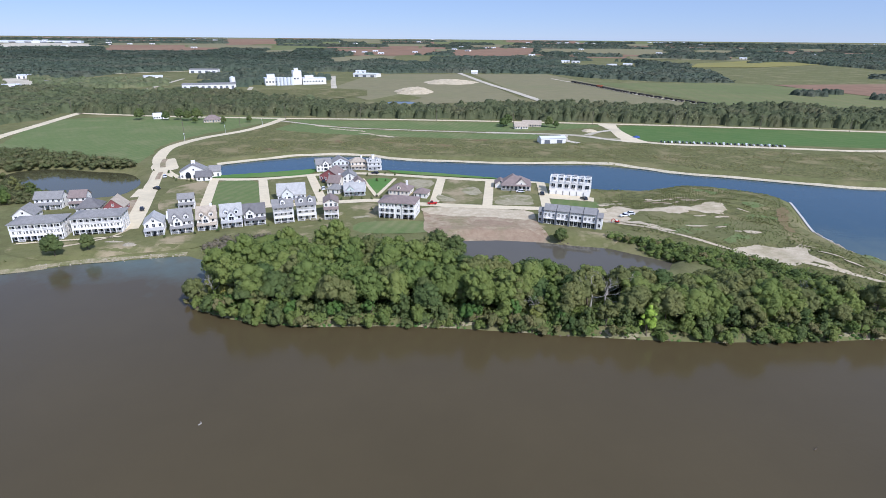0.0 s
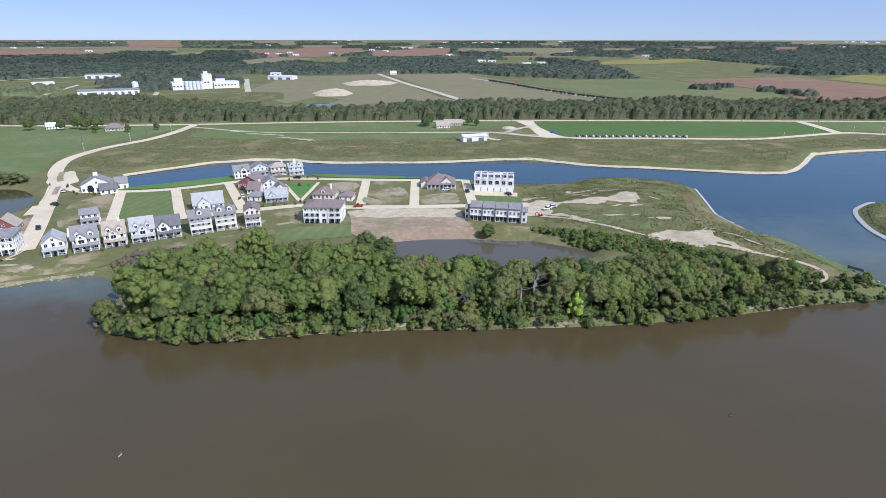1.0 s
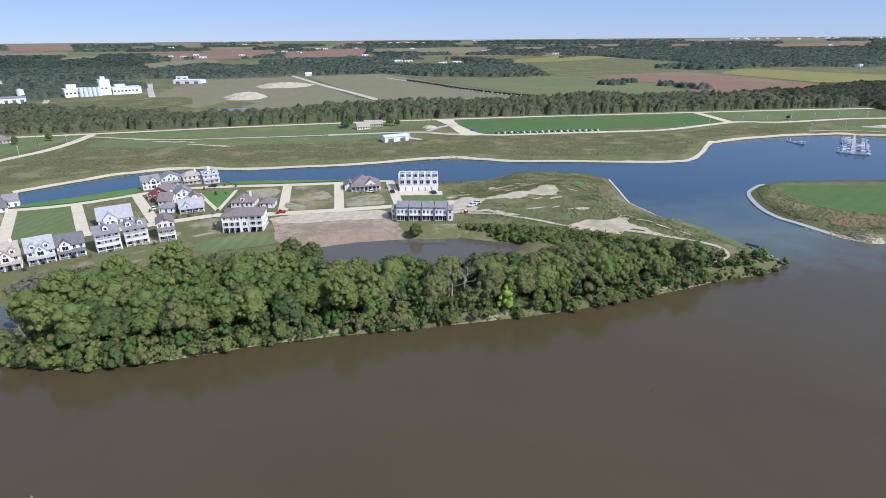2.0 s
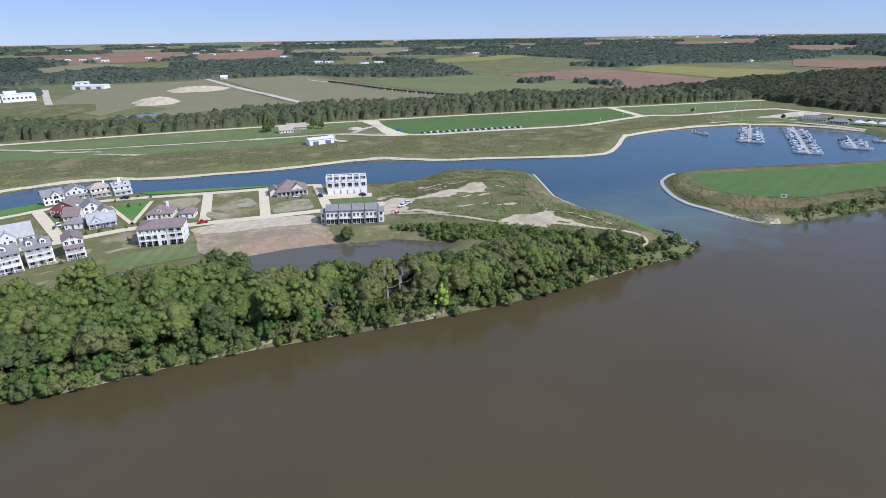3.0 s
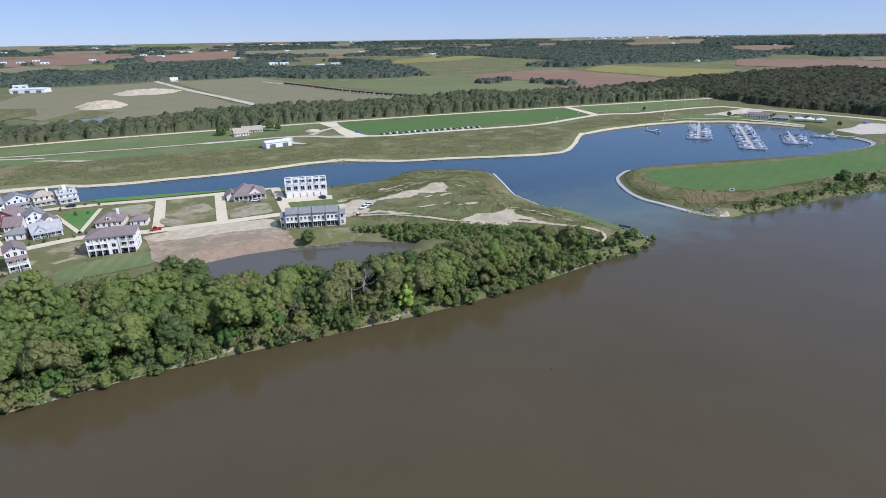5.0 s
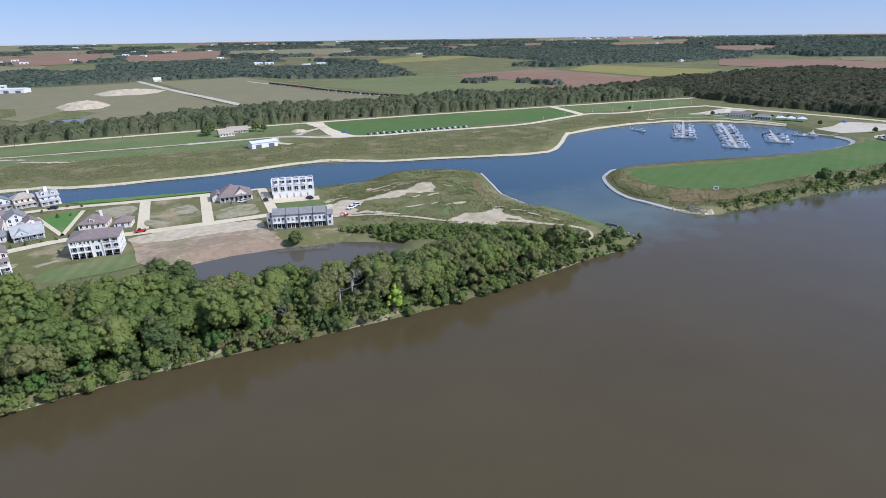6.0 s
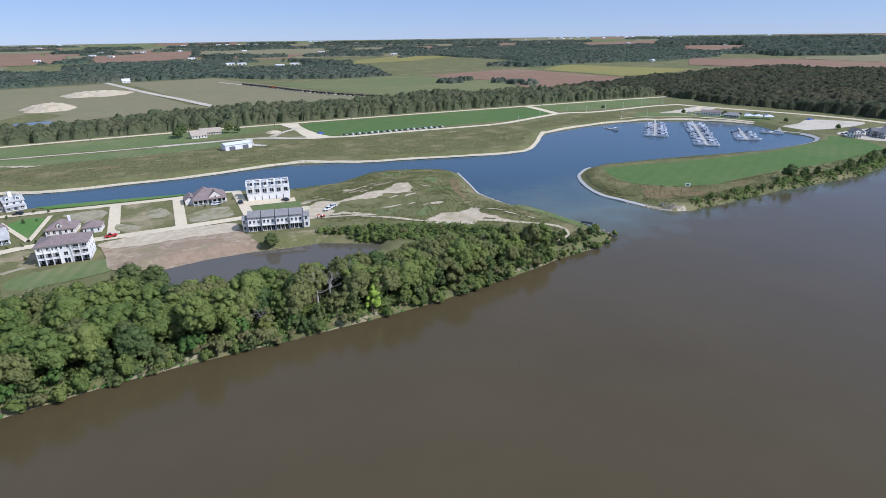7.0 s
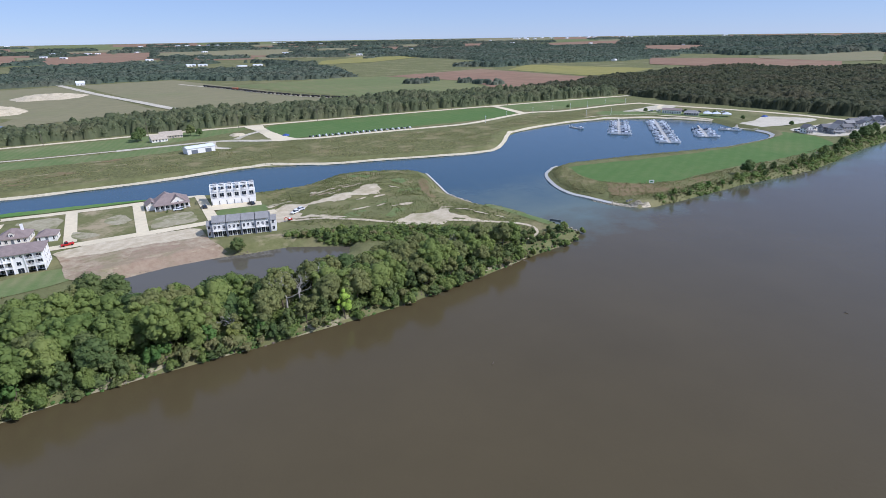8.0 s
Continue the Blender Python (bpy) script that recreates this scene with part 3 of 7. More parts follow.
patch("headland_dirt_low", DIRT_LOW, M_DIRT, "pale bare dirt beside the track", "dirt", 0.16, 2.8, 3, 1.2, 2)
ribbon("headland_track", [(78, 230), (92, 218), (117, 194), (135, 182), (150, 168), (160, 155), (157, 146), (148, 143), (138, 150)], 1.7, M_DIRT, "pale dirt track round the headland", "path", 0.2, 3.0, 0.5)

# ---- stone banks ----
ribbon("bank_canal_north", CANAL_NORTH, 2.8, M_RIPRAP, "pale limestone revetment along the canal", "revetment", 0.25, 4, 0.25, 1.5)
ribbon("bank_basin", [CANAL_NORTH[-2], CANAL_NORTH[-1]] + BASIN[:8], 2.8, M_RIPRAP, "pale limestone revetment round the harbour", "revetment", 0.27, 4, 0.2, 1.5)
ribbon("bank_basin_south", BASIN[9:14], 3, M_CONC, "pale harbour wall", "revetment", 0.3, 4, 0.1, 1.5)
ribbon("bank_spit", [(262, 230.5), (257, 229), (241, 220), (228, 204), (219, 185), (219, 170), (220, 156)], 1.8, M_CONC, "pale concrete sea wall round the spit", "revetment", 0.6, 3, 0.0, 0.9, 0.8)
ribbon("bank_spit_stones", [(219, 166), (220, 155), (226, 143), (232, 140.5)], 2.2, M_RIPRAP, "piled limestone rocks at the point", "revetment", 0.25, 3, 0.2, 1.4)
ribbon("bank_headland", [(169, 210), (169, 222), (178, 245), (187, 268)], 1.3, M_CONC, "pale stone edge of the headland", "revetment", 0.4, 3, 0.0, 0.7, 0.6)
ribbon("bank_headland_low", HEADLAND[1:6], 1.6, M_RIPRAP, "stones along the headland shore", "revetment", 0.2, 3, 0.5, 1.0)
ribbon("bank_headland_north", [(157, 298), (139, 300), (115, 289)], 1.4, M_CONC, "pale stone edge of the canal", "revetment", 0.3, 3, 0.0, 0.9)
ribbon("bank_river_west", RIVER_WEST[2:9], 2.4, M_BANK, "eroded stony river bank", "revetment", 0.15, 3, 0.6, 1.4)
ribbon("bank_belt", BELT_SHORE, 2.0, M_BANK, "muddy bank under the trees", "bank", 0.12, 2, 0.9, 0.5)
patch("canal_lawn", [(70, 302), (63, 304), (34, 315), (9, 323), (-20, 331), (-30, 331), (-26, 320), (3, 312), (29, 307), (62, 302)], M_TURF, "bright mown grass along the canal", "lawn", 0.28, 0.6, 3, 4)
patch("canal_lawn", [(-78, 334), (-103, 325), (-130, 316), (-131, 306), (-102, 307), (-76, 316)], M_TURF, "bright mown grass along the canal", "lawn", 0.28, 0.6, 3, 4)
ribbon("headland_slope", HEADLAND[2:8], 9, M_GROUND, "green grass slope along the headland shore", "bank", 0.13, 4, 0.5, 7.5)
ribbon("headland_slope_low", [(171, 150), (170, 165), (169, 180), (165, 196)], 6, M_LAWN, "bright green grass on the headland's low end", "bank", 0.16, 4, 0.5, 0)
patch("spit_dry_grass", [(243, 180), (252, 168), (270, 156), (304, 149), (300, 143), (262, 146), (238, 152), (228, 160)], M_REDGRASS, "reddish dry grass on the spit", "field", 0.14, 1.5, 4)
patch("spit_rough_grass", [(258, 224), (246, 217), (233, 203), (225, 186), (226, 166), (243, 176), (247, 196), (256, 212)], M_MEADOW, "rough grass round the spit's end", "field", 0.15, 1.0, 4)
ribbon("road_plant", [(-431, 814), (-455, 940), (-476, 1057)], 7, M_GRAVEL, "pale road to the warehouses", "road", 0.4, 20)
ribbon("road_plant", [(-254, 726), (-275, 810), (-296, 891)], 7, M_GRAVEL, "pale road past the silo", "road", 0.4, 20)
ribbon("road_plant", [(-157, 853), (-185, 1000), (-214, 1163)], 9, M_GRAVEL, "pale road beside the plant", "road", 0.4, 20)
ribbon("planting_bed", [(-181, 356), (-177, 344), (-171, 331)], 3.2, M_BROWN, "brown planted island in the street", "planting", 0.2, 3)
ribbon("planting_bed", [(-166, 318), (-163, 309), (-160, 301)], 2.6, M_BROWN, "brown planted island in the street", "planting", 0.2, 3)


def blot(name, cx, cy, rx, ry, turn, mat, label, off, seed):
    """A small ragged patch of bare or greener ground."""
    c, q = math.cos(turn), math.sin(turn)
    pts = []
    for k in range(10):
        a = 2 * math.pi * k / 10
        x, y = rx * math.cos(a), ry * math.sin(a)
        pts.append((cx + x * c - y * q, cy + x * q + y * c))
    patch(name, pts, mat, label, "ground patch", off, min(rx, ry) * 1.5, 4, 1.0, seed)


rb = np.random.default_rng(17)
for k in range(24):
    t = rb.random()
    blot("bare_patch", 84 + 56 * t + rb.uniform(-3, 3), 257 + 3 * t + rb.uniform(-6, 5), rb.uniform(1.5, 5.0), rb.uniform(0.5, 1.3), rb.uniform(-0.3, 0.5), (M_DIRT, M_DRY, M_BROWN)[k % 3], "bare pale earth among the weeds", 0.2 + 0.004 * k, k)
for k, (x, y, a, b, turn) in enumerate(((114.8, 221.3, 5.5, 1.1, -0.1), (125, 218, 3, 0.8, -0.2), (128, 212, 1.6, 0.8, 0), (133.8, 210.8, 3.2, 1.5, -0.3), (147, 243, 0.7, 3.2, 0.5), (131, 232, 4, 1.0, 0.2), (122, 234, 3, 0.8, 0.1), (90, 224, 9, 1.6, -0.75), (98, 216, 7, 1.2, -0.7), (150, 186, 5, 0.8, -0.9), (153, 178, 4, 0.6, -1.0), (147, 195, 3, 0.6, -0.8), (158, 170, 3, 0.6, -1.2))):
    blot("bare_patch", x, y, a, b, turn, M_DIRT, "bare pale earth among the weeds", 0.3 + 0.004 * k, 120 + k)
for k in range(9):
    blot("green_patch", rb.uniform(98, 165), rb.uniform(205, 285), rb.uniform(4, 9), rb.uniform(2, 5), rb.uniform(-0.6, 0.6), M_LAWN, "greener grass on the headland", 0.13 + 0.004 * k, 40 + k)
for k in range(26):
    t = rb.random()
    blot("dry_patch", -130 + 420 * t, 412 - 75 * max(0, t - 0.35) + rb.uniform(-28, 28), rb.uniform(4, 14), rb.uniform(1.0, 3.5), rb.uniform(-0.3, 0.2), (M_PALE_GRASS, M_REDGRASS, M_GROUND)[k % 3], "dry pale grass in the meadow", 0.1 + 0.004 * k, 60 + k)
for k in range(5):
    blot("dry_patch", -105 + 16 * k, 500 - 13 * k + rb.uniform(-4, 4), rb.uniform(8, 14), rb.uniform(1.2, 2.5), -0.45, M_DIRT, "pale bare streak in the meadow", 0.24 + 0.004 * k, 90 + k)


# ---- trees ----
def ico(sub):
    bm = bmesh.new()
    bmesh.ops.create_icosphere(bm, subdivisions=sub, radius=1.0)
    v = np.array([x.co[:] for x in bm.verts])
    f = np.array([[q.index for q in p.verts] for p in bm.faces])
    bm.free()
    return v, f


ICO0_V, ICO0_F = ico(1)


def unit(v):
    return v / np.maximum(np.linalg.norm(v, axis=-1, keepdims=True), 1e-6)


def leaf_quads(rng, centres, radii, count, size, up_bias=0.25):
    """Small leaf sprays on the shells of lobes: vertices, triangles and the soft normals of the foliage mass."""
    w = radii ** 2
    pick = rng.choice(len(centres), count, p=w / w.sum())
    d = rng.normal(size=(count, 3))
    d[:, 2] += up_bias
    d = unit(d)
    pos = centres[pick] + d * radii[pick][:, None] * rng.uniform(0.86, 1.16, (count, 1)) * np.array([1, 1, 0.9])
    nrm = unit(d + rng.normal(scale=0.35, size=(count, 3)))
    t = unit(np.cross(nrm, rng.normal(size=(count, 3))))
    b = np.cross(nrm, t)
    s = size * rng.uniform(0.6, 1.35, (count, 1))
    v = np.stack([pos - t * s - b * s * 0.55, pos + t * s * 0.9 - b * s * 0.5, pos + b * s * 1.05], 1)
    soft = unit(d + np.array([0, 0, 0.5]) + rng.normal(scale=0.26, size=(count, 3)))
    return v.reshape(-1, 3), np.arange(count * 3).reshape(-1, 3), np.repeat(soft, 3, 0)


def lumps(rng, centres, radii, squash, base=(None, None), rough=0.25):
    """Uneven rounded masses: vertices, triangles and normals."""
    bv, bf = base
    n, k = len(centres), len(bv)
    jit = 1 + rng.uniform(-rough, rough, (n, k, 1))
    v = centres[:, None] + bv[None] * radii[:, None, None] * jit * np.array([1, 1, squash])
    f = bf[None] + (np.arange(n) * k)[:, None, None]
    soft = unit(bv[None] + np.array([0, 0, 0.2]) + rng.normal(scale=0.15, size=(n, k, 3)))
    return v.reshape(-1, 3), f.reshape(-1, 3), soft.reshape(-1, 3)


def tube(verts, faces, pts, radii, sides=6):
    base = len(verts)
    for p, r in zip(pts, radii):
        for k in range(sides):
            a = 2 * math.pi * k / sides
            verts.append((p[0] + r * math.cos(a), p[1] + r * math.sin(a), p[2]))
    for i in range(len(pts) - 1):
        for k in range(sides):
            a, b = base + i * sides + k, base + i * sides + (k + 1) % sides
            faces.append((a, b, b + sides, a + sides))


def make_tree(seed, h, r, low, leaf, name, label, leaves=2600, size=0.335, lobes=48, bark=None, tall=0.9):
    """A tree: tapered trunk with limbs and a domed crown of leaf sprays on uneven lobes. low: height of the crown's underside."""
    rng = np.random.default_rng(seed)
    root = new(name)
    tagged(root, label, "tree")
    mid = low + (h - low) * 0.4
    c = []
    while len(c) < lobes:
        p = rng.normal(size=3)
        p /= np.linalg.norm(p)
        if p[2] > -0.35:
            c.append(p * rng.uniform(0.6, 1.0))
    c = np.array(c) * np.array([r * 0.74, r * 0.74, (h - low) * 0.5]) + (0, 0, mid)
    c[0] = (0, 0, h - r * 0.3)
    rad = np.where(rng.random(lobes) < 0.35, rng.uniform(0.26, 0.4, lobes), rng.uniform(0.11, 0.22, lobes)) * r
    c[1:] = (c[1:] - (0, 0, mid)) * np.where(rad[1:, None] > 0.24 * r, 0.82, 1.12) + (0, 0, mid)
    v, f = [], []
    base = np.array((0, 0, -0.4))
    lean = rng.normal(scale=0.5, size=2)
    top = np.array((lean[0], lean[1], low + (h - low) * 0.45))
    r0 = 0.022 * h
    tube(v, f, [base, base + (0, 0, 0.8), (base + top) / 2 + (lean[0] * 0.3, 0, 0), top], [r0 * 1.5, r0, r0 * 0.75, r0 * 0.35], 7)
    for k in range(1, min(lobes, 7)):
        s = base + (top - base) * rng.uniform(0.4, 0.8)
        e = c[k]
        tube(v, f, [s, (s + e) / 2 + (0, 0, -0.3), e], [r0 * 0.5, r0 * 0.32, r0 * 0.1], 5)
    trunk = new("trunk", mesh_from("trunk", [tuple(x) for x in v], f, bark or M_BARK, True))
    trunk.parent = root
    lv, lf, ln = leaf_quads(rng, c, rad, leaves, size)
    core = np.array([[0, 0, mid]])
    iv, jf, jn = lumps(rng, np.r_[c, core], np.r_[rad * 0.95, [r * (0.6 if lobes > 30 else 0.4)]], tall, (ICO0_V, ICO0_F), 0.2)
    crown = new("crown", mesh_from("crown", np.r_[lv, iv].tolist(), lf.tolist() + (jf + len(lv)).tolist(), leaf, normals=np.r_[ln, jn].tolist()))
    crown.parent = root
    return root


def make_snag(seed, h, name, label):
    """A leafless dead tree of forking grey limbs."""
    rng = np.random.default_rng(seed)
    root = tagged(new(name), label, "tree")
    v, f = [], []

    def grow(p, d, length, rr, depth):
        q = p + d * length
        tube(v, f, [p, (p + q) / 2 + rng.normal(scale=length * 0.05, size=3), q], [rr, rr * 0.8, rr * 0.55], 5)
        if depth:
            for _ in range(3 if depth > 1 else 4):
                nd = d + rng.normal(scale=0.55, size=3) + (0, 0, 0.15)
                grow(q, nd / np.linalg.norm(nd), length * rng.uniform(0.55, 0.8), rr * 0.5, depth - 1)

    grow(np.array((0, 0, -0.3)), np.array((0.05, 0, 1.0)), h * 0.33, 0.03 * h, 4)
    t = new("trunk", mesh_from("trunk", [tuple(x) for x in v], f, M_DEAD, True))
    t.parent = root
    return root


def place(proto, x, y, scale, turn, z=None, stretch=1.0, label="", group=""):
    ob = copy_thing(proto, Matrix.Identity(4))
    ob.matrix_basis = Matrix.LocRotScale((x, y, max(gz(x, y), 0.05) - 0.1 if z is None else z), Euler((0, 0, turn)), (scale, scale, scale * stretch))
    tagged(ob, label, group=group)
    return ob


def scatter(poly, spacing, rng, keep=1.0):
    """Jittered places inside a polygon."""
    xs, ys = np.array(poly).T
    gxs, gys = np.meshgrid(np.arange(xs.min(), xs.max(), spacing), np.arange(ys.min(), ys.max(), spacing * 0.87))
    gxs = gxs + (np.arange(gxs.shape[0])[:, None] % 2) * spacing / 2
    p = np.stack([gxs.ravel(), gys.ravel()], 1) + rng.uniform(-0.38, 0.38, (gxs.size, 2)) * spacing
    return p[inside(poly, p[:, 0], p[:, 1]) & (rng.random(len(p)) < keep)]


TREES = [
    make_tree(1, 14, 5.9, 3.2, LEAF_GREEN, "cottonwood_tree", "tall rounded green cottonwood in the river wood"),
    make_tree(2, 13, 6.3, 3.0, LEAF_GREEN, "cottonwood_tree", "broad green cottonwood in the river wood"),
    make_tree(3, 12, 5.4, 2.8, LEAF_OLIVE, "maple_tree", "olive green silver maple in the river wood"),
    make_tree(4, 15, 5.8, 4.6, LEAF_GREEN, "cottonwood_tree", "tall green cottonwood with a high crown"),
    make_tree(5, 11, 5.6, 2.2, LEAF_DARK, "maple_tree", "dark green bushy maple in the river wood"),
    make_tree(6, 13, 5.2, 3.4, LEAF_OLIVE, "maple_tree", "olive maple with a ragged crown"),
]
FRESH = make_tree(17, 6, 3.0, 0.3, LEAF_FRESH, "young_tree", "fresh green bushy young tree at the water's edge", 1500, 0.29, 16)
SHRUBS = [
    make_tree(11, 5, 2.8, 0.3, LEAF_GREEN, "bank_shrub", "leafy green shrub on the river bank", 1100, 0.27, 14),
    make_tree(12, 4.2, 2.6, 0.2, LEAF_DARK, "bank_shrub", "dark green shrub on the river bank", 1050, 0.27, 14),
    make_tree(13, 3.6, 2.4, 0.2, LEAF_BRUSH, "bank_shrub", "dull brownish green shrub on the river bank", 900, 0.26, 12),
]
YELLOW = make_tree(19, 4.4, 2.6, 0.2, LEAF_YELLOW, "bank_shrub", "yellowish green shrub on the river bank", 1000, 0.26, 14)
GARDEN = make_tree(18, 2.4, 1.3, 0.1, LEAF_DARK, "garden_shrub", "small dark garden shrub beside a house", 260, 0.2, 8)
YOUNG = [
    make_tree(14, 8, 3.2, 0.5, LEAF_GREEN, "young_tree", "young green tree with low branches at the wood's edge", 1250, 0.33, 22),
    make_tree(15, 7.5, 3.0, 0.4, LEAF_DARK, "young_tree", "young dark green tree at the wood's edge", 1200, 0.33, 22),
    make_tree(16, 8.5, 3.2, 0.8, LEAF_OLIVE, "young_tree", "young olive green tree at the wood's edge", 1200, 0.33, 22),
]
BRIGHT = make_tree(21, 9, 2.4, 1.0, LEAF_BRIGHT, "willow_tree", "bright yellow green young tree on the river bank", 1500, 0.28, 16)
SNAG = make_snag(31, 11, "dead_tree", "bleached leafless dead tree among green trees")
PROTOS = [FRESH, GARDEN, YELLOW] + TREES + SHRUBS + YOUNG + [BRIGHT, SNAG]
for n, p in enumerate(PROTOS):
    p.location = (60 + 9 * n, 139, -40)

UNDERGROWTH = []
rng = np.random.default_rng(7)
# Dead trees; living trees on the camera's side are left out so that they show.
DEAD = ((47, 144, 1.45, 0.5), (52, 146, 1.2, 2.2), (29, 140, 0.85, 2.5), (112, 146, 1.0, 4.0), (118, 150, 0.9, 1.0), (-40, 156, 1.25, 3.0), (-70, 152, 0.9, 2.0), (60, 149, 1.2, 3.7), (-75, 166, 0.85, 1.0), (-74, 176, 0.8, 2.6), (-70, 186, 0.75, 4.4), (-80, 181, 0.7, 5.0), (-62, 189, 0.7, 0.4))


def screens_dead(x, y):
    return any(abs(x - a) < 2.6 * s and -4.0 * s < y - b < 1.5 for a, b, s, _r in DEAD)


BELT_WEST = [(-76, 154), (-60, 147), (-38, 142), (10, 141), (14, 160), (4, 178), (-15, 184), (-45, 186), (-72, 190), (-84, 186)]
BELT_MID = [(10, 141), (53, 136), (96, 134), (96, 164), (84, 168), (60, 162), (30, 164), (14, 166)]
BELT_EAST = [(96, 134), (128, 136), (138, 138), (128, 150), (108, 164), (96, 168)]
# Tree tops are cut to fit the camera's view of the pond, the lawns and the track: about two metres in five, down to
# zero at this line
VIEW_CAP_X = [-84, -60, -45, -15, 2, 9, 13, 30, 38, 48, 66, 80, 92, 108, 124, 135, 143, 150]
VIEW_CAP_Y = [182, 209, 223, 217, 216, 206, 190, 188, 186, 180, 180, 172, 177, 182, 186, 183, 176, 164]


def view_height(x, y):
    """Height a tree of the river wood may reach at this place to fit the camera's view."""
    return 0.41 * (float(np.interp(x, VIEW_CAP_X, VIEW_CAP_Y)) - y)


TREE_H = [14, 13, 12, 15, 11, 13]
for poly, sp, lo, hi in ((BELT_WEST, 6.3, 0.7, 1.15), (BELT_MID, 5.8, 0.62, 1.05), (BELT_EAST, 5.4, 0.55, 0.9)):
    for x, y in scatter(poly, sp, rng):
        k = int(rng.choice([0, 0, 1, 1, 2, 3, 4, 5])) if x < 60 else int(rng.choice([0, 2, 2, 0, 4, 5, 1]))
        if screens_dead(x, y):
            continue
        size, stretch = rng.uniform(lo, hi), rng.uniform(0.85, 1.1)
        room = view_height(x, y) / (TREE_H[k] * size * stretch)
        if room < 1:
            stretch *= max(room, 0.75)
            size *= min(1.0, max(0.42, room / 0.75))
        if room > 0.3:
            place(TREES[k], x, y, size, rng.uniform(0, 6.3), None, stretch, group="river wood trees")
# young trees at the front edge
for p in spline(BELT_SHORE[1:], 4.2):
    if rng.random() < 0.85 and p.x < 138 and abs(p.x - 59) > 3:
        k = int(rng.choice([0, 1, 2, 4, 4, 5]))
        place(FRESH if rng.random() < 0.3 else YOUNG[k % 3], p.x + rng.uniform(-1.5, 1.5), p.y + rng.uniform(1.5, 4.5), rng.uniform(0.7, 1.15) * (1 if p.x < 110 else 0.75), rng.uniform(0, 6.3), group="young river trees")
# a second row of half-grown trees under the tall crowns
for p in spline(BELT_SHORE[1:11], 4.4):
    if not screens_dead(p.x, p.y + 7):
        place(YOUNG[int(rng.integers(0, 3))], p.x + rng.uniform(-1.5, 1.5), p.y + rng.uniform(5.5, 9.5), rng.uniform(0.85, 1.2), rng.uniform(0, 6.3), None, rng.uniform(0.85, 1.1), group="young river trees")
# shrubs along the water's edge
line = spline(BELT_SHORE + [HEADLAND[0]], 1.3)
for p in line:
    if rng.random() < 0.6 and abs(p.x - 60.5) > 3:
        k = int(rng.choice([0, 0, 1, 2, 2]))
        place(SHRUBS[k], p.x + rng.uniform(-1, 1), p.y + rng.uniform(-1.0, 1.4), rng.uniform(0.4, 1.2) * (1 if p.x < 135 else 0.62), rng.uniform(0, 6.3), None, rng.uniform(0.6, 1.45), group="bank shrubs")
for poly, sp, lo, hi in (([(140, 137), (168, 137), (170, 144), (150, 146), (134, 152)], 3.2, 0.45, 0.75),
                         ([(72, 208), (90, 202), (120, 182), (134, 166), (118, 168), (92, 184), (84, 198)], 4.0, 0.5, 0.85)):
    for x, y in scatter(poly, sp, rng):
        place(SHRUBS[int(rng.choice([0, 1, 1, 2]))], x, y, rng.uniform(lo, hi), rng.uniform(0, 6.3), group="headland shrubs")
place(BRIGHT, 60.5, 132.9, 1.15, 0.4)
for x, y, s in ((1, 187, 0.98), (7.5, 185, 0.85), (-57, 147, 0.95), (41, 147, 0.95), (45, 150, 0.8)):
    place(TREES[4], x, y, s, x, label="dark green bushy maple at the wood's edge", group="river wood trees")
for x, y, s in ((36.8, 137, 0.95), (22.3, 139.5, 1.15), (-20, 142, 1.0), (-26, 142.5, 0.9)):
    place(FRESH, x, y, s, x, group="young river trees")
for x, y, s, k in ((-39.6, 138.2, 1.25, 2), (29.5, 138.6, 1.1, 3), (-71, 156, 1.5, 3), (-66, 153, 1.3, 3), (-74, 152, 0.9, 2), (-79, 152, 0.7, 2)):
    place(YELLOW if k == 3 else SHRUBS[k], x, y, s, x, group="bank shrubs")
lean = place(TREES[2], -73.5, 153, 0.72, 1.0, label="pale trunked tree leaning out over the river")
lean.rotation_mode = "QUATERNION"
lean.rotation_quaternion = Matrix.Rotation(radians(-33), 3, Vector((-0.45, 0.9, 0))).to_quaternion()
for x, y, size, turn in DEAD:
    place(SNAG, x, y, size, turn)
# the thick young growth between the water and the tall trees
for leafm, name, lab, sd, clump in ((LEAF_GREEN, "river_undergrowth", "green undergrowth between the river and the tall trees", 201, -0.7), (LEAF_DARK, "river_undergrowth", "dark green undergrowth under the river trees", 202, -0.1), (LEAF_OLIVE, "river_undergrowth", "olive undergrowth under the river trees", 203, 0.1)):
    UNDERGROWTH.append((name, [(-78, 152), (-56, 142.5), (-38, 140), (-15, 140.5), (31, 136), (81, 131.5), (122, 133), (140, 135), (134, 142), (110, 143), (81, 141), (31, 146), (-15, 150), (-50, 152), (-70, 162)], 3.0, 1.3, 2.7, lab, leafm, sd, 0.8, 60, clump, (), 0.5))
UNDERGROWTH.append(("river_undergrowth", [(-60, 152), (-15, 150), (31, 146), (90, 141), (100, 150), (84, 162), (40, 162), (10, 170), (-50, 178), (-72, 172)], 3.4, 1.4, 2.6, "shaded undergrowth among the river trees", LEAF_DARK, 204, 0.75, 40, None, (), 0.5))
# lone trees on the lawns
for x, y, s in ((-143, 187, 0.8), (-134, 192.5, 0.6), (52, 208, 0.62)):
    place(TREES[4], x, y, s, x, label="lone dark green tree on the grass")
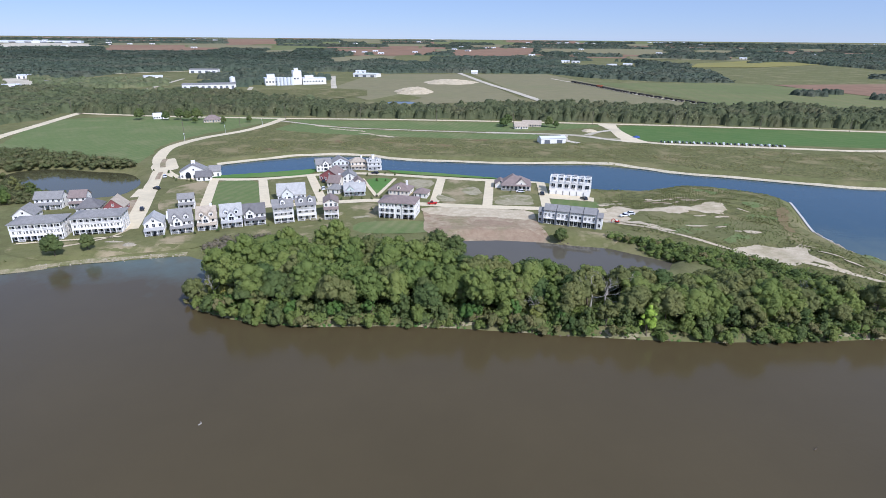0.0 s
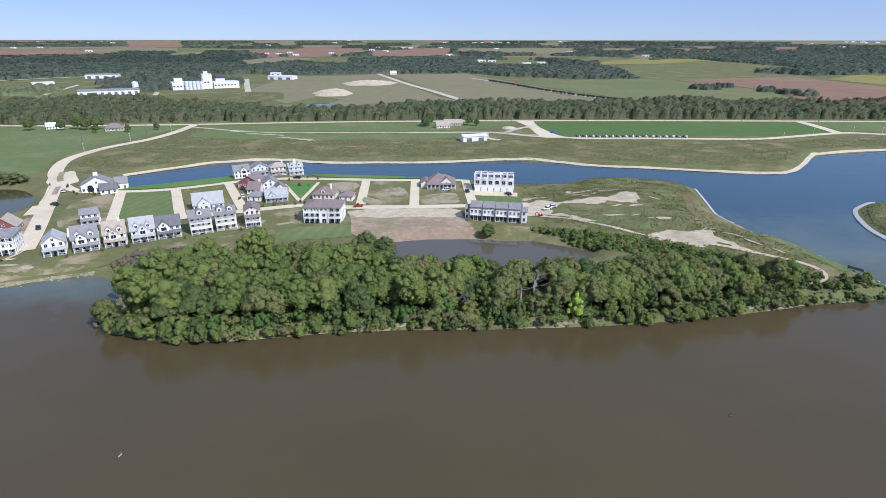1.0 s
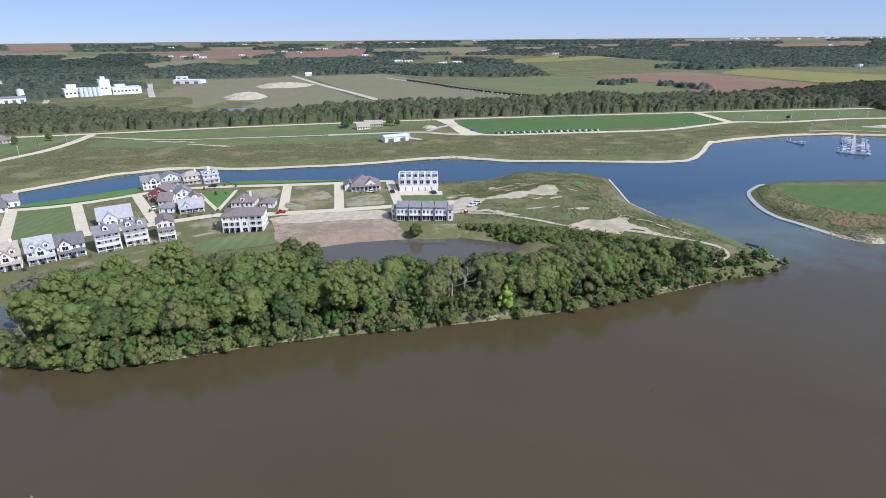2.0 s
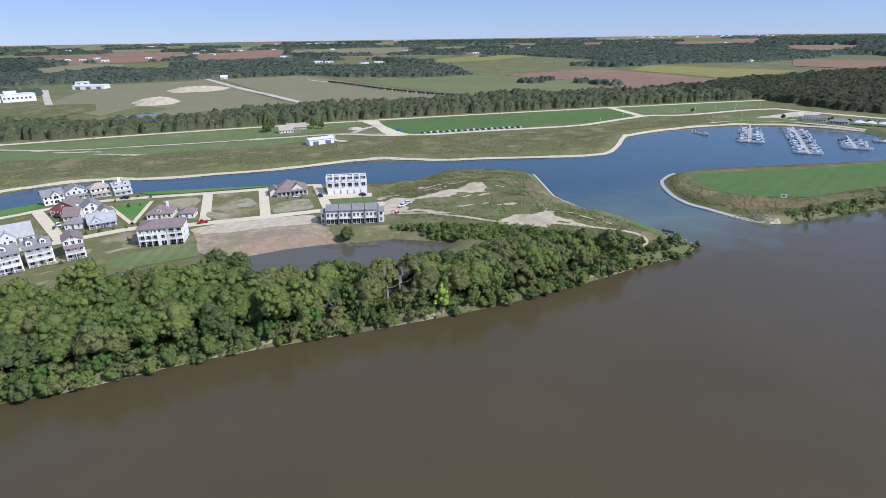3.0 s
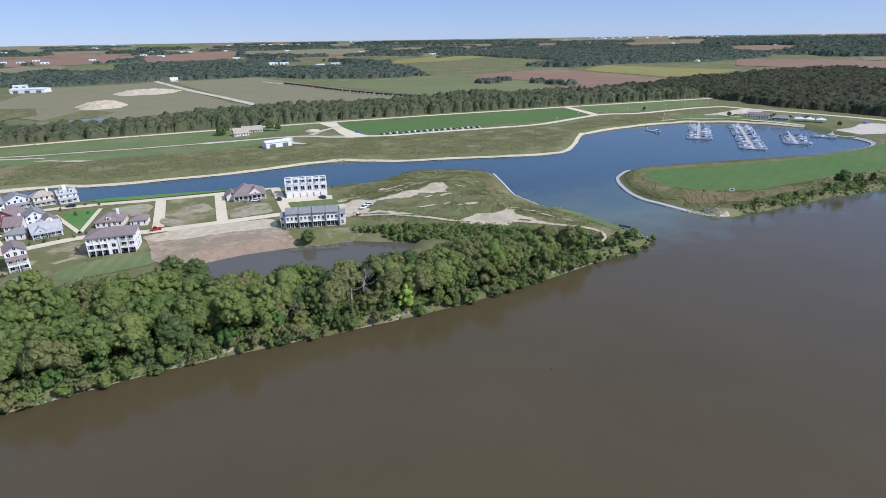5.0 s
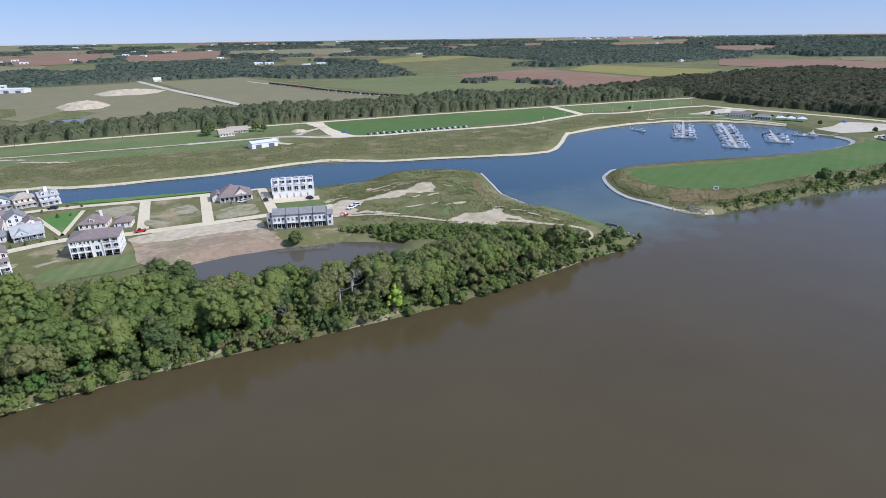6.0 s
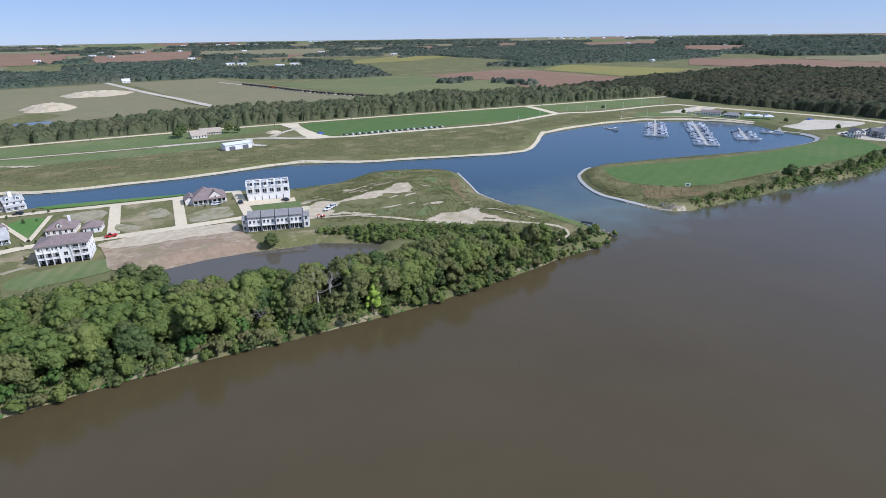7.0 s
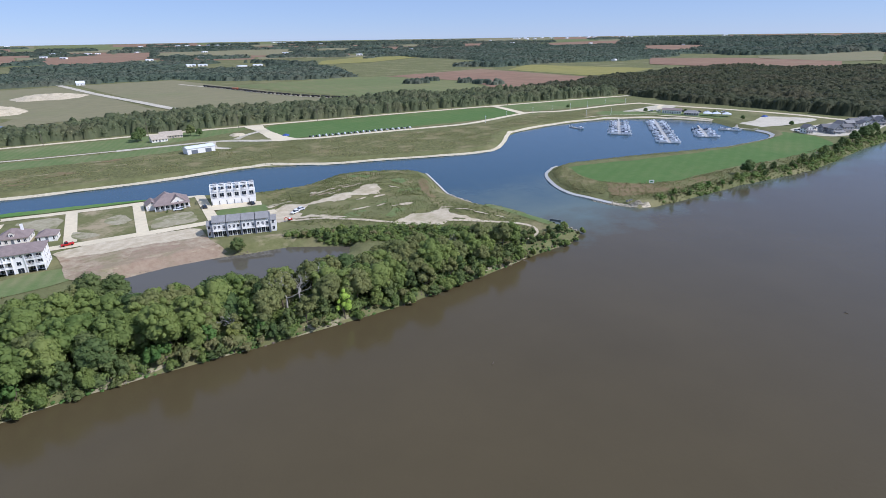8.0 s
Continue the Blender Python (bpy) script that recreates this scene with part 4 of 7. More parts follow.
# spit shore
for p in spline([(330, 134), (369, 130), (405, 130), (465, 133), (523, 133)], 9.0):
    place(YOUNG[int(rng.choice([0, 1, 1]))], p.x + rng.uniform(-2, 2), p.y + rng.uniform(-2, 3), rng.uniform(0.5, 0.85), rng.uniform(0, 6.3), group="spit trees", label="young green tree on the spit shore")
for p in spline([(246, 141), (290, 137.5), (335, 132), (369, 127), (405, 127), (465, 129.5), (523, 129)], 8.5):
    place((YOUNG[1], YOUNG[0], FRESH)[int(rng.choice([0, 0, 1, 2]))], p.x + rng.uniform(-2.5, 2.5), p.y + rng.uniform(-2, 2.5), rng.uniform(0.25, 0.66), rng.uniform(0, 6.3), group="spit trees", label="green bushy young tree at the spit's river edge")
for x, y, s in ((322, 138, 0.78), (380, 131, 0.5), (420, 133, 0.5), (455, 135, 0.6), (480, 136, 0.75), (500, 136, 0.85), (515, 137, 0.8), (530, 138, 0.8)):
    place(TREES[4], x, y, s, x, group="spit trees", label="dark green tree on the spit shore")

# Fields, strips and yards lying open among the far woods.
CLEARINGS = [
    ("field_strip_east", [(1676, 1090), (1691, 979), (1804, 874), (1772, 697), (1737, 560), (1369, 440), (1293, 506), (1312, 596), (1328, 709), (1331, 864)], M_FIELD_RED, "bare reddish field beyond the east wood"),
    ("field_slope_east", [(1962, 877), (2174, 789), (2342, 745), (2522, 685), (1830, 500), (1745, 560), (1780, 690), (1810, 800)], M_FIELD_OLIVE, "pale stubble field below the wooded hills"),
    ("field_hill_gap", [(2576, 1722), (2673, 1649), (2742, 1449), (2236, 1250), (2110, 1309), (2152, 1437)], M_FIELD_RED, "reddish field in a gap of the far wood"),
    ("field_ridge", [(2602, 2420), (2903, 2385), (3142, 2262), (2674, 1923), (2415, 1983), (2238, 2041)], M_FIELD_RED, "reddish field on the far ridge"),
    ("field_north_strip", [(-409, 2133), (-312, 2358), (-170, 2343), (-163, 1972), (-234, 1766), (-306, 1633)], M_FIELD_OLIVE, "pale field strip among the northern woods"),
    ("field_north_red", [(-520, 2870), (-276, 2996), (-9, 3121), (-7, 2488), (-195, 2363), (-437, 2549)], M_FIELD_RED, "reddish field beyond the northern woods"),
    ("field_west_red", [(-1554, 2664), (-1347, 2832), (-1082, 2878), (-941, 2501), (-1112, 2332), (-1337, 2287)], M_FIELD_RED, "reddish field beyond the western woods"),
    ("field_glade", [(-812, 2664), (-684, 2823), (-614, 2451), (-723, 2371)], M_FIELD_OLIVE, "pale glade in the far wood"),
    ("field_horizon_red", [(-1533, 4188), (-1215, 4372), (-965, 3465), (-1167, 3180)], M_FIELD_RED, "reddish field near the horizon"),
    ("field_middle_red", [(79, 2938), (392, 3114), (563, 3203), (443, 2592), (302, 2390), (62, 2319)], M_FIELD_RED, "broad reddish ploughed field under the horizon"),
    ("field_middle_olive", [(570, 3131), (1027, 3158), (1150, 2833), (983, 2417), (835, 2561), (466, 2646)], M_FIELD_OLIVE, "pale olive field under the horizon"),
    ("field_hall_yard", [(-2149, 2837), (-2125, 3043), (-1835, 3049), (-1559, 2587), (-1773, 2532), (-1806, 2379)], M_GRAVEL, "pale yard before the long distribution hall"),
    ("yard_works", [(-793, 1024), (-765, 1041), (-701, 980), (-600, 850), (-605, 810), (-600, 780)], M_GRAVEL, "pale gravel yard among the western trees"),
    ("scrub_plant", [(-293, 843), (-222, 867), (-164, 882), (-107, 857), (-97, 773), (-133, 730), (-189, 715), (-247, 700)], M_MEADOW, "brown scrub ground before the plant"),
    ("yard_low_halls", [(413, 1944), (596, 2071), (668, 1862), (540, 1500), (445, 1560), (345, 1610)], M_GROUND, "grassy yard round the low halls in the far wood"),
]


def open_ground(p):
    for _n, poly, _m, _l in CLEARINGS:
        p = p[~inside(poly, p[:, 0], p[:, 1])]
    return p


def woods(name, poly, spacing, h0, h1, label, mat, seed, leaves=0, keep=1.0, cell=0.0, leaf=0.7):
    """Woodland that nobody could count: one canopy of crowns of many sizes grown together, torn at its edge, with leaf sprays over it.
    cell: the grain of the canopy in metres; leaves: sprays for each tree."""
    r2 = np.random.default_rng(seed)
    p = open_ground(scatter(poly, spacing, r2, keep))
    if len(p) == 0:
        return
    n = len(p)
    cell = cell or spacing * 0.3
    swell = np.array([noise.noise((x * 0.012, y * 0.012, seed)) + 0.6 * noise.noise((x * 0.05, y * 0.05, seed + 2)) for x, y in p])
    h = r2.uniform(h0, h1, n) * (1 + 0.28 * swell)
    rad = r2.uniform(0.45, 0.95, n) * spacing
    x0, y0 = p.min(0) - spacing * 1.5
    nx, ny = int((p[:, 0].max() - x0 + spacing * 1.5) / cell) + 2, int((p[:, 1].max() - y0 + spacing * 1.5) / cell) + 2
    top = np.zeros((ny, nx))
    ix, iy = np.round((p[:, 0] - x0) / cell).astype(int), np.round((p[:, 1] - y0) / cell).astype(int)
    reach = int(spacing * 0.95 / cell) + 1
    for dy in range(-reach, reach + 1):
        for dx in range(-reach, reach + 1):
            jx, jy = ix + dx, iy + dy
            ok = (jx >= 0) & (jx < nx) & (jy >= 0) & (jy < ny)
            d = np.hypot(x0 + jx * cell - p[:, 0], y0 + jy * cell - p[:, 1]) / rad
            v = h * np.where(d < 1, 0.45 + 0.55 * np.sqrt(np.clip(1 - d * d, 0, 1)), 0)
            np.maximum.at(top, (jy[ok], jx[ok]), v[ok])
    gx2, gy2 = np.meshgrid(x0 + np.arange(nx) * cell, y0 + np.arange(ny) * cell)
    on = top > 0.01
    top = np.where(on, np.maximum(top * r2.uniform(0.9, 1.07, top.shape), 0.5), -0.6)
    gx2, gy2 = gx2 + r2.uniform(-0.3, 0.3, top.shape) * cell, gy2 + r2.uniform(-0.3, 0.3, top.shape) * cell
    use = on[:-1, :-1] | on[:-1, 1:] | on[1:, 1:] | on[1:, :-1]
    ids = np.arange(nx * ny).reshape(ny, nx)
    quads = np.stack([ids[:-1, :-1], ids[:-1, 1:], ids[1:, 1:], ids[1:, :-1]], -1)[use]
    used, inv = np.unique(quads, return_inverse=True)
    gx2, gy2, topf = gx2.ravel()[used], gy2.ravel()[used], top.ravel()
    gyz, gxz = np.gradient(np.maximum(top, 0), cell)
    nn = unit(np.stack([-gxz.ravel()[used] * 0.6, -gyz.ravel()[used] * 0.6, np.ones(len(used))], -1) + r2.normal(scale=0.35, size=(len(used), 3)))
    v = np.c_[gx2, gy2, ground_z(gx2, gy2) + topf[used]]
    faces = inv.reshape(-1, 4).tolist()
    if leaves:
        k = r2.integers(0, len(used), leaves * n)
        k = k[topf[used][k] > 0.5]
        pos = v[k] + r2.uniform(-0.5, 0.5, (len(k), 3)) * np.array([cell, cell, 1.0]) - (0, 0, 1) * r2.uniform(0, 0.35, (len(k), 1)) * topf[used][k][:, None]
        nl = unit(nn[k] + r2.normal(scale=0.42, size=(len(k), 3)))
        t = unit(np.cross(nl, r2.normal(size=(len(k), 3))))
        b = np.cross(nl, t)
        sz = leaf * r2.uniform(0.6, 1.4, (len(k), 1))
        lift = nl * sz * r2.uniform(0.05, 0.55, (len(k), 1))
        lv = np.stack([pos - t * sz - b * sz * 0.55 + lift, pos + t * sz * 0.9 - b * sz * 0.5 + lift, pos + b * sz * 1.05 + lift], 1).reshape(-1, 3)
        faces += (np.arange(len(lv)).reshape(-1, 3) + len(v)).tolist()
        v, nn = np.r_[v, lv], np.r_[nn, np.repeat(unit(nn[k] + r2.normal(scale=0.36, size=(len(k), 3))), 3, 0)]
    ob = new(name, mesh_from(name, v.tolist(), faces, mat, normals=nn.tolist()))
    tagged(ob, label, "woodland", kind="stuff")
    return ob


woods("levee_woodland", [(-388, 585), (-296, 566), (-209, 572), (-162, 566), (-42, 558), (73, 548), (185, 537), (289, 521), (456, 494), (568, 474), (640, 456), (650, 490), (581, 560), (499, 596), (352, 620), (224, 640), (87, 640), (30, 604), (5, 600), (-85, 603), (-120, 630), (-216, 700), (-266, 755), (-341, 752)], 6.5, 5, 12.5, "belt of olive green woodland behind the levee road", LEAF_STRIP, 41, 80, 0.95, 1.8, 0.78)
woods("west_woodland", [(-388, 600), (-330, 745), (-400, 770), (-490, 800), (-588, 850), (-760, 860), (-620, 560), (-420, 470), (-388, 520)], 8, 4, 9, "olive brown woodland beyond the west road", LEAF_STRIP, 42, 55, 0.85, 2.2, 0.95)
woods("north_woodland", [(-793, 1030), (-679, 1040), (-668, 1170), (-582, 1320), (-399, 1280), (-225, 1320), (-103, 1260), (-17, 1290), (266, 1290), (320, 1160), (451, 1060), (558, 1060), (640, 1290), (668, 1480), (640, 1500), (500, 1560), (250, 1700), (-50, 1750), (-300, 1700), (-700, 1800), (-1300, 1700)], 11, 5, 11, "dark green woodland beyond the fields", LEAF_HAZED, 45, 22, 0.9, 4.0, 1.7)
woods("north_far_woodland", [(-1300, 1700), (-700, 1800), (-300, 1700), (-100, 1750), (-235, 1913), (-395, 2300), (-577, 2735), (-1226, 2627), (-1790, 2355), (-1900, 1900)], 15, 6, 13, "far dark woodland", LEAF_HAZED, 46, 12, 0.92, 6.0, 2.8)
woods("middle_far_woodland", [(260, 1720), (500, 1580), (640, 1520), (735, 1600), (700, 1800), (655, 1963), (422, 2157), (168, 2146), (-20, 2050), (0, 1850)], 15, 8, 15, "far woodland between fields", LEAF_HAZED, 47, 12, 0.85, 6.0, 2.6)
woods("east_woodland", [(590, 508), (653, 462), (640, 426), (622, 351), (630, 290), (626, 231), (626, 150), (900, 140), (1454, 386), (1388, 543), (1249, 651), (1000, 640), (870, 640), (697, 595), (600, 590)], 8.0, 6, 11, "dense olive green woodland beyond the harbour", LEAF_FAR, 48, 62, 0.95, 2.4, 0.85)
woods("east_far_woodland", [(1056, 1925), (1298, 2111), (1271, 1670), (1215, 1279), (944, 1216), (1000, 1090), (1200, 1130), (1460, 1044), (1844, 1089), (2565, 1582), (2468, 2145), (1929, 2400), (1474, 2344)], 14, 6, 12, "far dark woodland to the east", LEAF_HAZED, 49, 14, 0.9, 5.5, 2.4)
woods("hill_woodland", [(2783, 2201), (3300, 2023), (3560, 1465), (4000, 900), (2414, 554), (2147, 849), (2023, 982), (2435, 1590)], 20, 9, 19, "wooded hills on the eastern horizon", LEAF_HAZED, 50, 9, 0.92, 8.0, 3.4)
for n, (x, y) in enumerate(((551, 825), (562, 830), (612, 846), (628, 770), (636, 735), (640, 700), (560, 815))):
    woods("field_thicket", [(x - 14, y - 9), (x + 14, y - 9), (x + 14, y + 9), (x - 14, y + 9)], 6, 5, 9, "dark clump of trees between fields", LEAF_HAZED, 60 + n, 40, 0.8, 1.4, 0.6)



def brush(name, poly, spacing, s0, s1, label, mat, seed, keep=1.0, leaves=10, clumpy=None, avoid=(), edge=0.8):
    """Knee to head high weeds and bushes, joined."""
    r2 = np.random.default_rng(seed)
    p = scatter(poly, spacing, r2, keep)
    p = p[shore_offset(p[:, 0], p[:, 1]) > edge]
    for a in avoid:
        p = p[~inside(a, p[:, 0], p[:, 1])]
    if clumpy is not None:
        p = np.array([q for q in p if noise.noise((q[0] * 0.045, q[1] * 0.045, seed)) + 0.7 * noise.noise((q[0] * 0.2, q[1] * 0.2, seed + 3)) > clumpy])
    s = r2.uniform(s0, s1, len(p)) * (0.6 + 0.8 * np.array([0.5 + 0.5 * noise.noise((x * 0.08, y * 0.08, seed)) for x, y in p]))
    c = np.c_[p, ground_z(p[:, 0], p[:, 1]) + s * 0.3]
    if s0 > 1.5:
        # tall bushes: several smaller heads round each
        c = np.concatenate([c + r2.normal(scale=0.45, size=c.shape) * s[:, None] * np.array([1, 1, 0.5]) + np.array([0, 0, 0.25]) * s[:, None] for _k in range(4)])
        s = np.concatenate([s * r2.uniform(0.35, 0.65, len(s)) for _k in range(4)])
        leaves = leaves // 2
    v, f, nn = lumps(r2, c, s * 0.8, 0.6, (ICO0_V, ICO0_F), 0.3)
    lv, lf, ln = leaf_quads(r2, c, s, leaves * len(c), min(0.34, max(0.16, s0 * 0.35)))
    faces = f.tolist() + (lf + len(v)).tolist()
    tagged(new(name, mesh_from(name, np.r_[v, lv].tolist(), faces, mat, normals=np.r_[nn, ln].tolist())), label, "brush", kind="stuff")


for row in UNDERGROWTH:
    brush(*row)
brush("spit_brush", [(256, 226), (243, 218), (231, 203), (222, 185), (222, 170), (224, 156), (232, 145), (250, 141), (300, 137), (335, 132), (405, 127), (465, 130), (523, 130), (523, 140), (455, 141), (388, 143), (325, 152), (275, 156), (252, 171), (243, 190), (252, 212), (262, 222)], 1.35, 0.2, 0.55, "brown and olive brush on the spit", LEAF_BRUSH, 81, 0.9, 9, -0.4)
SPIT_EDGE = [(236, 138), (250, 136.5), (278, 134.5), (306, 132), (335, 127), (369, 122), (405, 122), (465, 124.5), (523, 124), (523, 134), (465, 134), (405, 131), (369, 131), (335, 137), (278, 142), (240, 146)]
brush("spit_shore_thicket", SPIT_EDGE, 2.3, 0.7, 1.9, "green bushes crowding the spit's river edge", LEAF_GREEN, 89, 0.8, 34, -0.1, (), -0.4)
brush("spit_shore_weeds", SPIT_EDGE, 1.7, 0.4, 1.0, "dull weeds on the spit's river edge", LEAF_BRUSH, 90, 0.9, 12, None, (), -0.3)
brush("belt_shore_weeds", [(-77, 149), (-56, 140.5), (-38, 138), (-15, 138.5), (31, 134), (81, 129.5), (122, 131), (169, 133), (172, 139), (144, 137), (122, 135.5), (81, 134), (31, 138.5), (-15, 143), (-56, 145)], 1.5, 0.35, 0.9, "green weeds and low bushes along the river's edge", LEAF_FRESH, 94, 0.85, 12, -0.2, (), -0.4)
brush("spit_north_brush", [(268, 230), (316, 217), (371, 199), (401, 190), (446, 187), (446, 184), (400, 186), (334, 200), (268, 222)], 1.5, 0.18, 0.4, "low brown weeds along the basin edge", LEAF_BRUSH, 82, 0.8, 6)
brush("headland_weeds", [(88, 284), (112, 283), (140, 296), (160, 293), (182, 274), (175, 248), (166, 225), (166, 200), (171, 180), (171, 152), (155, 150), (120, 190), (85, 215), (82, 235)], 1.5, 0.2, 0.5, "green and brown weeds on the headland", LEAF_OLIVE, 83, 0.85, 8, -0.1, (DIRT_HIGH, DIRT_LOW))
brush("headland_weeds", [(86, 284), (112, 283), (140, 296), (160, 293), (178, 274), (170, 248), (160, 225), (160, 200), (166, 180), (168, 152), (155, 150), (120, 190), (98, 222), (86, 262)], 1.3, 0.2, 0.5, "taller green weed clumps on the headland", LEAF_BRUSH, 95, 0.8, 7, 0.05, (DIRT_HIGH, DIRT_LOW))
brush("meadow_weeds", [(-140, 366), (-60, 392), (60, 368), (180, 332), (270, 306), (330, 354), (480, 348), (400, 390), (207, 402), (150, 424), (60, 430), (-100, 440), (-160, 440)], 2.5, 0.25, 0.7, "brown green weeds over the meadow", LEAF_BRUSH, 84, 0.85, 6, 0.0)
brush("bank_weeds", [(-170, 172), (-97, 194), (-84, 190), (-60, 196), (-30, 205), (0, 214), (0, 217), (-40, 212), (-90, 202), (-165, 180)], 1.5, 0.2, 0.5, "dry weeds along the grass bank", LEAF_BRUSH, 85, 0.7, 6, 0.15)
brush("headland_thicket", [(70, 211), (92, 204), (122, 186), (140, 164), (150, 150), (138, 150), (118, 166), (92, 184), (80, 200)], 2.4, 1.0, 2.2, "dense green thicket beside the dirt track", LEAF_GREEN, 86, 1.0, 30)
brush("bare_bushes", [(-92, 196), (-74, 186), (-66, 196), (-60, 206), (-72, 210), (-88, 206)], 2.2, 0.8, 1.8, "greyish leafless brush at the wood's edge", LEAF_GREY, 87, 1.0, 24)

brush("pond_thicket", [(-330, 378), (-268, 368), (-215, 344), (-190, 340), (-188, 331), (-215, 334), (-240, 338), (-256, 322), (-300, 330)], 3.4, 2.4, 4.6, "olive thicket behind the west pond", LEAF_POND, 43, 1.0, 44)
brush("pond_west_thicket", [(-262, 316), (-236, 292), (-212, 277), (-182, 263), (-170, 264), (-172, 258), (-196, 254), (-240, 240), (-300, 250), (-330, 300)], 3.4, 1.6, 3.2, "green thicket between the pond and the apartments", LEAF_POND, 44, 0.9, 40)
for x, y in scatter([(-250, 300), (-212, 272), (-182, 260), (-176, 256), (-200, 250), (-260, 240), (-330, 300)], 9, rng, 0.7):
    place(YOUNG[int(rng.integers(0, 3))], x, y, rng.uniform(0.6, 1.1), x, group="pond trees", label="green tree beside the west pond")
woods("plant_woodland", [(-760, 862), (-500, 850), (-440, 900), (-470, 1000), (-560, 1000), (-793, 1020)], 9, 4, 9, "scattered trees round the warehouses", LEAF_STRIP, 91, 50, 0.55, 2.4, 0.8)
woods("plant_woodland", [(-390, 905), (-310, 890), (-290, 975), (-200, 1000), (-210, 1100), (-330, 1240), (-470, 1200), (-455, 1080), (-400, 1010)], 10, 5, 10, "scattered trees behind the plant", LEAF_HAZED, 92, 50, 0.4, 2.8, 0.9)
woods("plant_woodland", [(-420, 800), (-310, 770), (-160, 700), (-165, 800), (-240, 830), (-300, 830), (-400, 820)], 8, 4, 8, "scattered trees before the plant", LEAF_STRIP, 93, 50, 0.3, 2.4, 0.7)
for x, y, k in ((-288, 532, 1.0), (-262, 530, 0.8), (-250, 534, 1.0), (-240, 528, 0.9), (-232, 531, 1.1), (-226, 512, 0.6), (-200, 512, 0.6), (-178, 520, 0.6), (62, 502, 0.8), (66, 508, 1.0), (104, 504, 0.9), (110, 499, 0.6), (480, 408, 0.4), (510, 330, 0.45), (535, 300, 0.4), (545, 275, 0.4), (530, 240, 0.4), (525, 196, 0.4)):
    place(TREES[4], x, y, k, x * 1.3, label="dark green tree beside the farm road", group="farm trees")
for x, y in ((-172, 322), (-160, 316), (-152, 304), (-148, 299), (-142, 299), (-139, 297), (-34, 300), (-29, 300), (-41, 313), (-31, 317), (-25, 313), (-48, 262), (-43, 262), (-38, 263), (-49, 276), (-53, 268), (-62, 276), (-33, 263), (-28, 264), (-10, 262), (-31, 244), (-111, 206), (-101, 211), (-92, 214), (-73, 221), (-52, 228), (40, 277), (47, 276)):
    place(GARDEN, x, y, rng.uniform(0.6, 1.0), x, label="small dark garden shrub beside a house", group="garden shrubs")

# ---- far country: fields and tree rows out to the horizon ----
rf = np.random.default_rng(99)


def sector(r0, r1, a0, a1):
    pts = []
    for k in range(5):
        a = radians(a0 + (a1 - a0) * k / 4)
        pts.append((r0 * math.sin(a), r0 * math.cos(a)))
    for k in range(5):
        a = radians(a1 + (a0 - a1) * k / 4)
        pts.append((r1 * math.sin(a), r1 * math.cos(a)))
    return pts


edges = [2380, 2560, 2800, 3050, 3400, 3800, 4250, 4780]
for r0, r1 in zip(edges, edges[1:]):
    a = -46.0
    while a < 80:
        da = rf.uniform(3, 9)
        m = (M_FIELD_RED, M_FIELD_OLIVE, M_FIELD_GREEN, M_FIELD_RED, M_FIELD_OLIVE, M_FIELD_OLIVE, M_FIELD_RED, M_FIELD_GREEN)[int(rf.integers(0, 8))]
        if m:
            patch("far_field", sector(r0, r1 - 20, a, a + da - 0.3), m, "distant strip of farmland under the horizon", "field", 0.8, 0, 130)
        if rf.random() < 0.85 and r1 < 4700:
            woods("far_tree_row", sector(r1 - rf.uniform(30, 200), r1 + 30, a + rf.uniform(-1, 1), a + da * rf.uniform(0.5, 1.2)), 20, 6, 13, "distant row of trees between farm fields", LEAF_HAZED, int(rf.integers(1, 9999)), 6, 0.8, 9.0, 4.0)
        a += da
for n, (name, poly, m, label) in enumerate(CLEARINGS):
    patch(name, poly, m, label, "field", (0.95 if poly[0][1] > 1500 or poly[0][0] > 1500 else 0.3) + 0.01 * n, 0, 130)
ribbon("road_works", [(-739, 1002), (-716, 1061), (-692, 1127), (-668, 1164), (-606, 1228), (-500, 1303)], 9, M_ROAD, "pale road through the western woods", "road", 1.2, 20, 0.3)


# ---- building kit ----
def bx(bm, x0, x1, y0, y1, z0, z1):
    v = [bm.verts.new(p) for p in ((x0, y0, z0), (x1, y0, z0), (x1, y1, z0), (x0, y1, z0), (x0, y0, z1), (x1, y0, z1), (x1, y1, z1), (x0, y1, z1))]
    for f in ((3, 2, 1, 0), (4, 5, 6, 7), (0, 1, 5, 4), (1, 2, 6, 5), (2, 3, 7, 6), (3, 0, 4, 7)):
        bm.faces.new([v[i] for i in f])


def prism(bm, profile, axis, a, b):
    """A profile of (across, up) points drawn out along an axis from a to b."""
    def at(p, s):
        return (s, p[0], p[1]) if axis == "x" else (p[0], s, p[1])
    va, vb = [bm.verts.new(at(p, a)) for p in profile], [bm.verts.new(at(p, b)) for p in profile]
    n = len(profile)
    bm.faces.new(va)
    bm.faces.new(vb[::-1])
    for i in range(n):
        bm.faces.new((va[i], va[(i + 1) % n], vb[(i + 1) % n], vb[i]))
    bmesh.ops.recalc_face_normals(bm, faces=bm.faces[:])


def part(name, bm, mat, parent, label=""):
    me = bpy.data.meshes.new(name)
    bm.to_mesh(me)
    bm.free()
    me.materials.append(mat)
    ob = new(name, me)
    ob.parent = parent
    return tagged(ob, label)


def box_part(name, dims, mat, parent, label=""):
    bm = bmesh.new()
    bx(bm, *dims)
    return part(name, bm, mat, parent, label)


WIN = {}


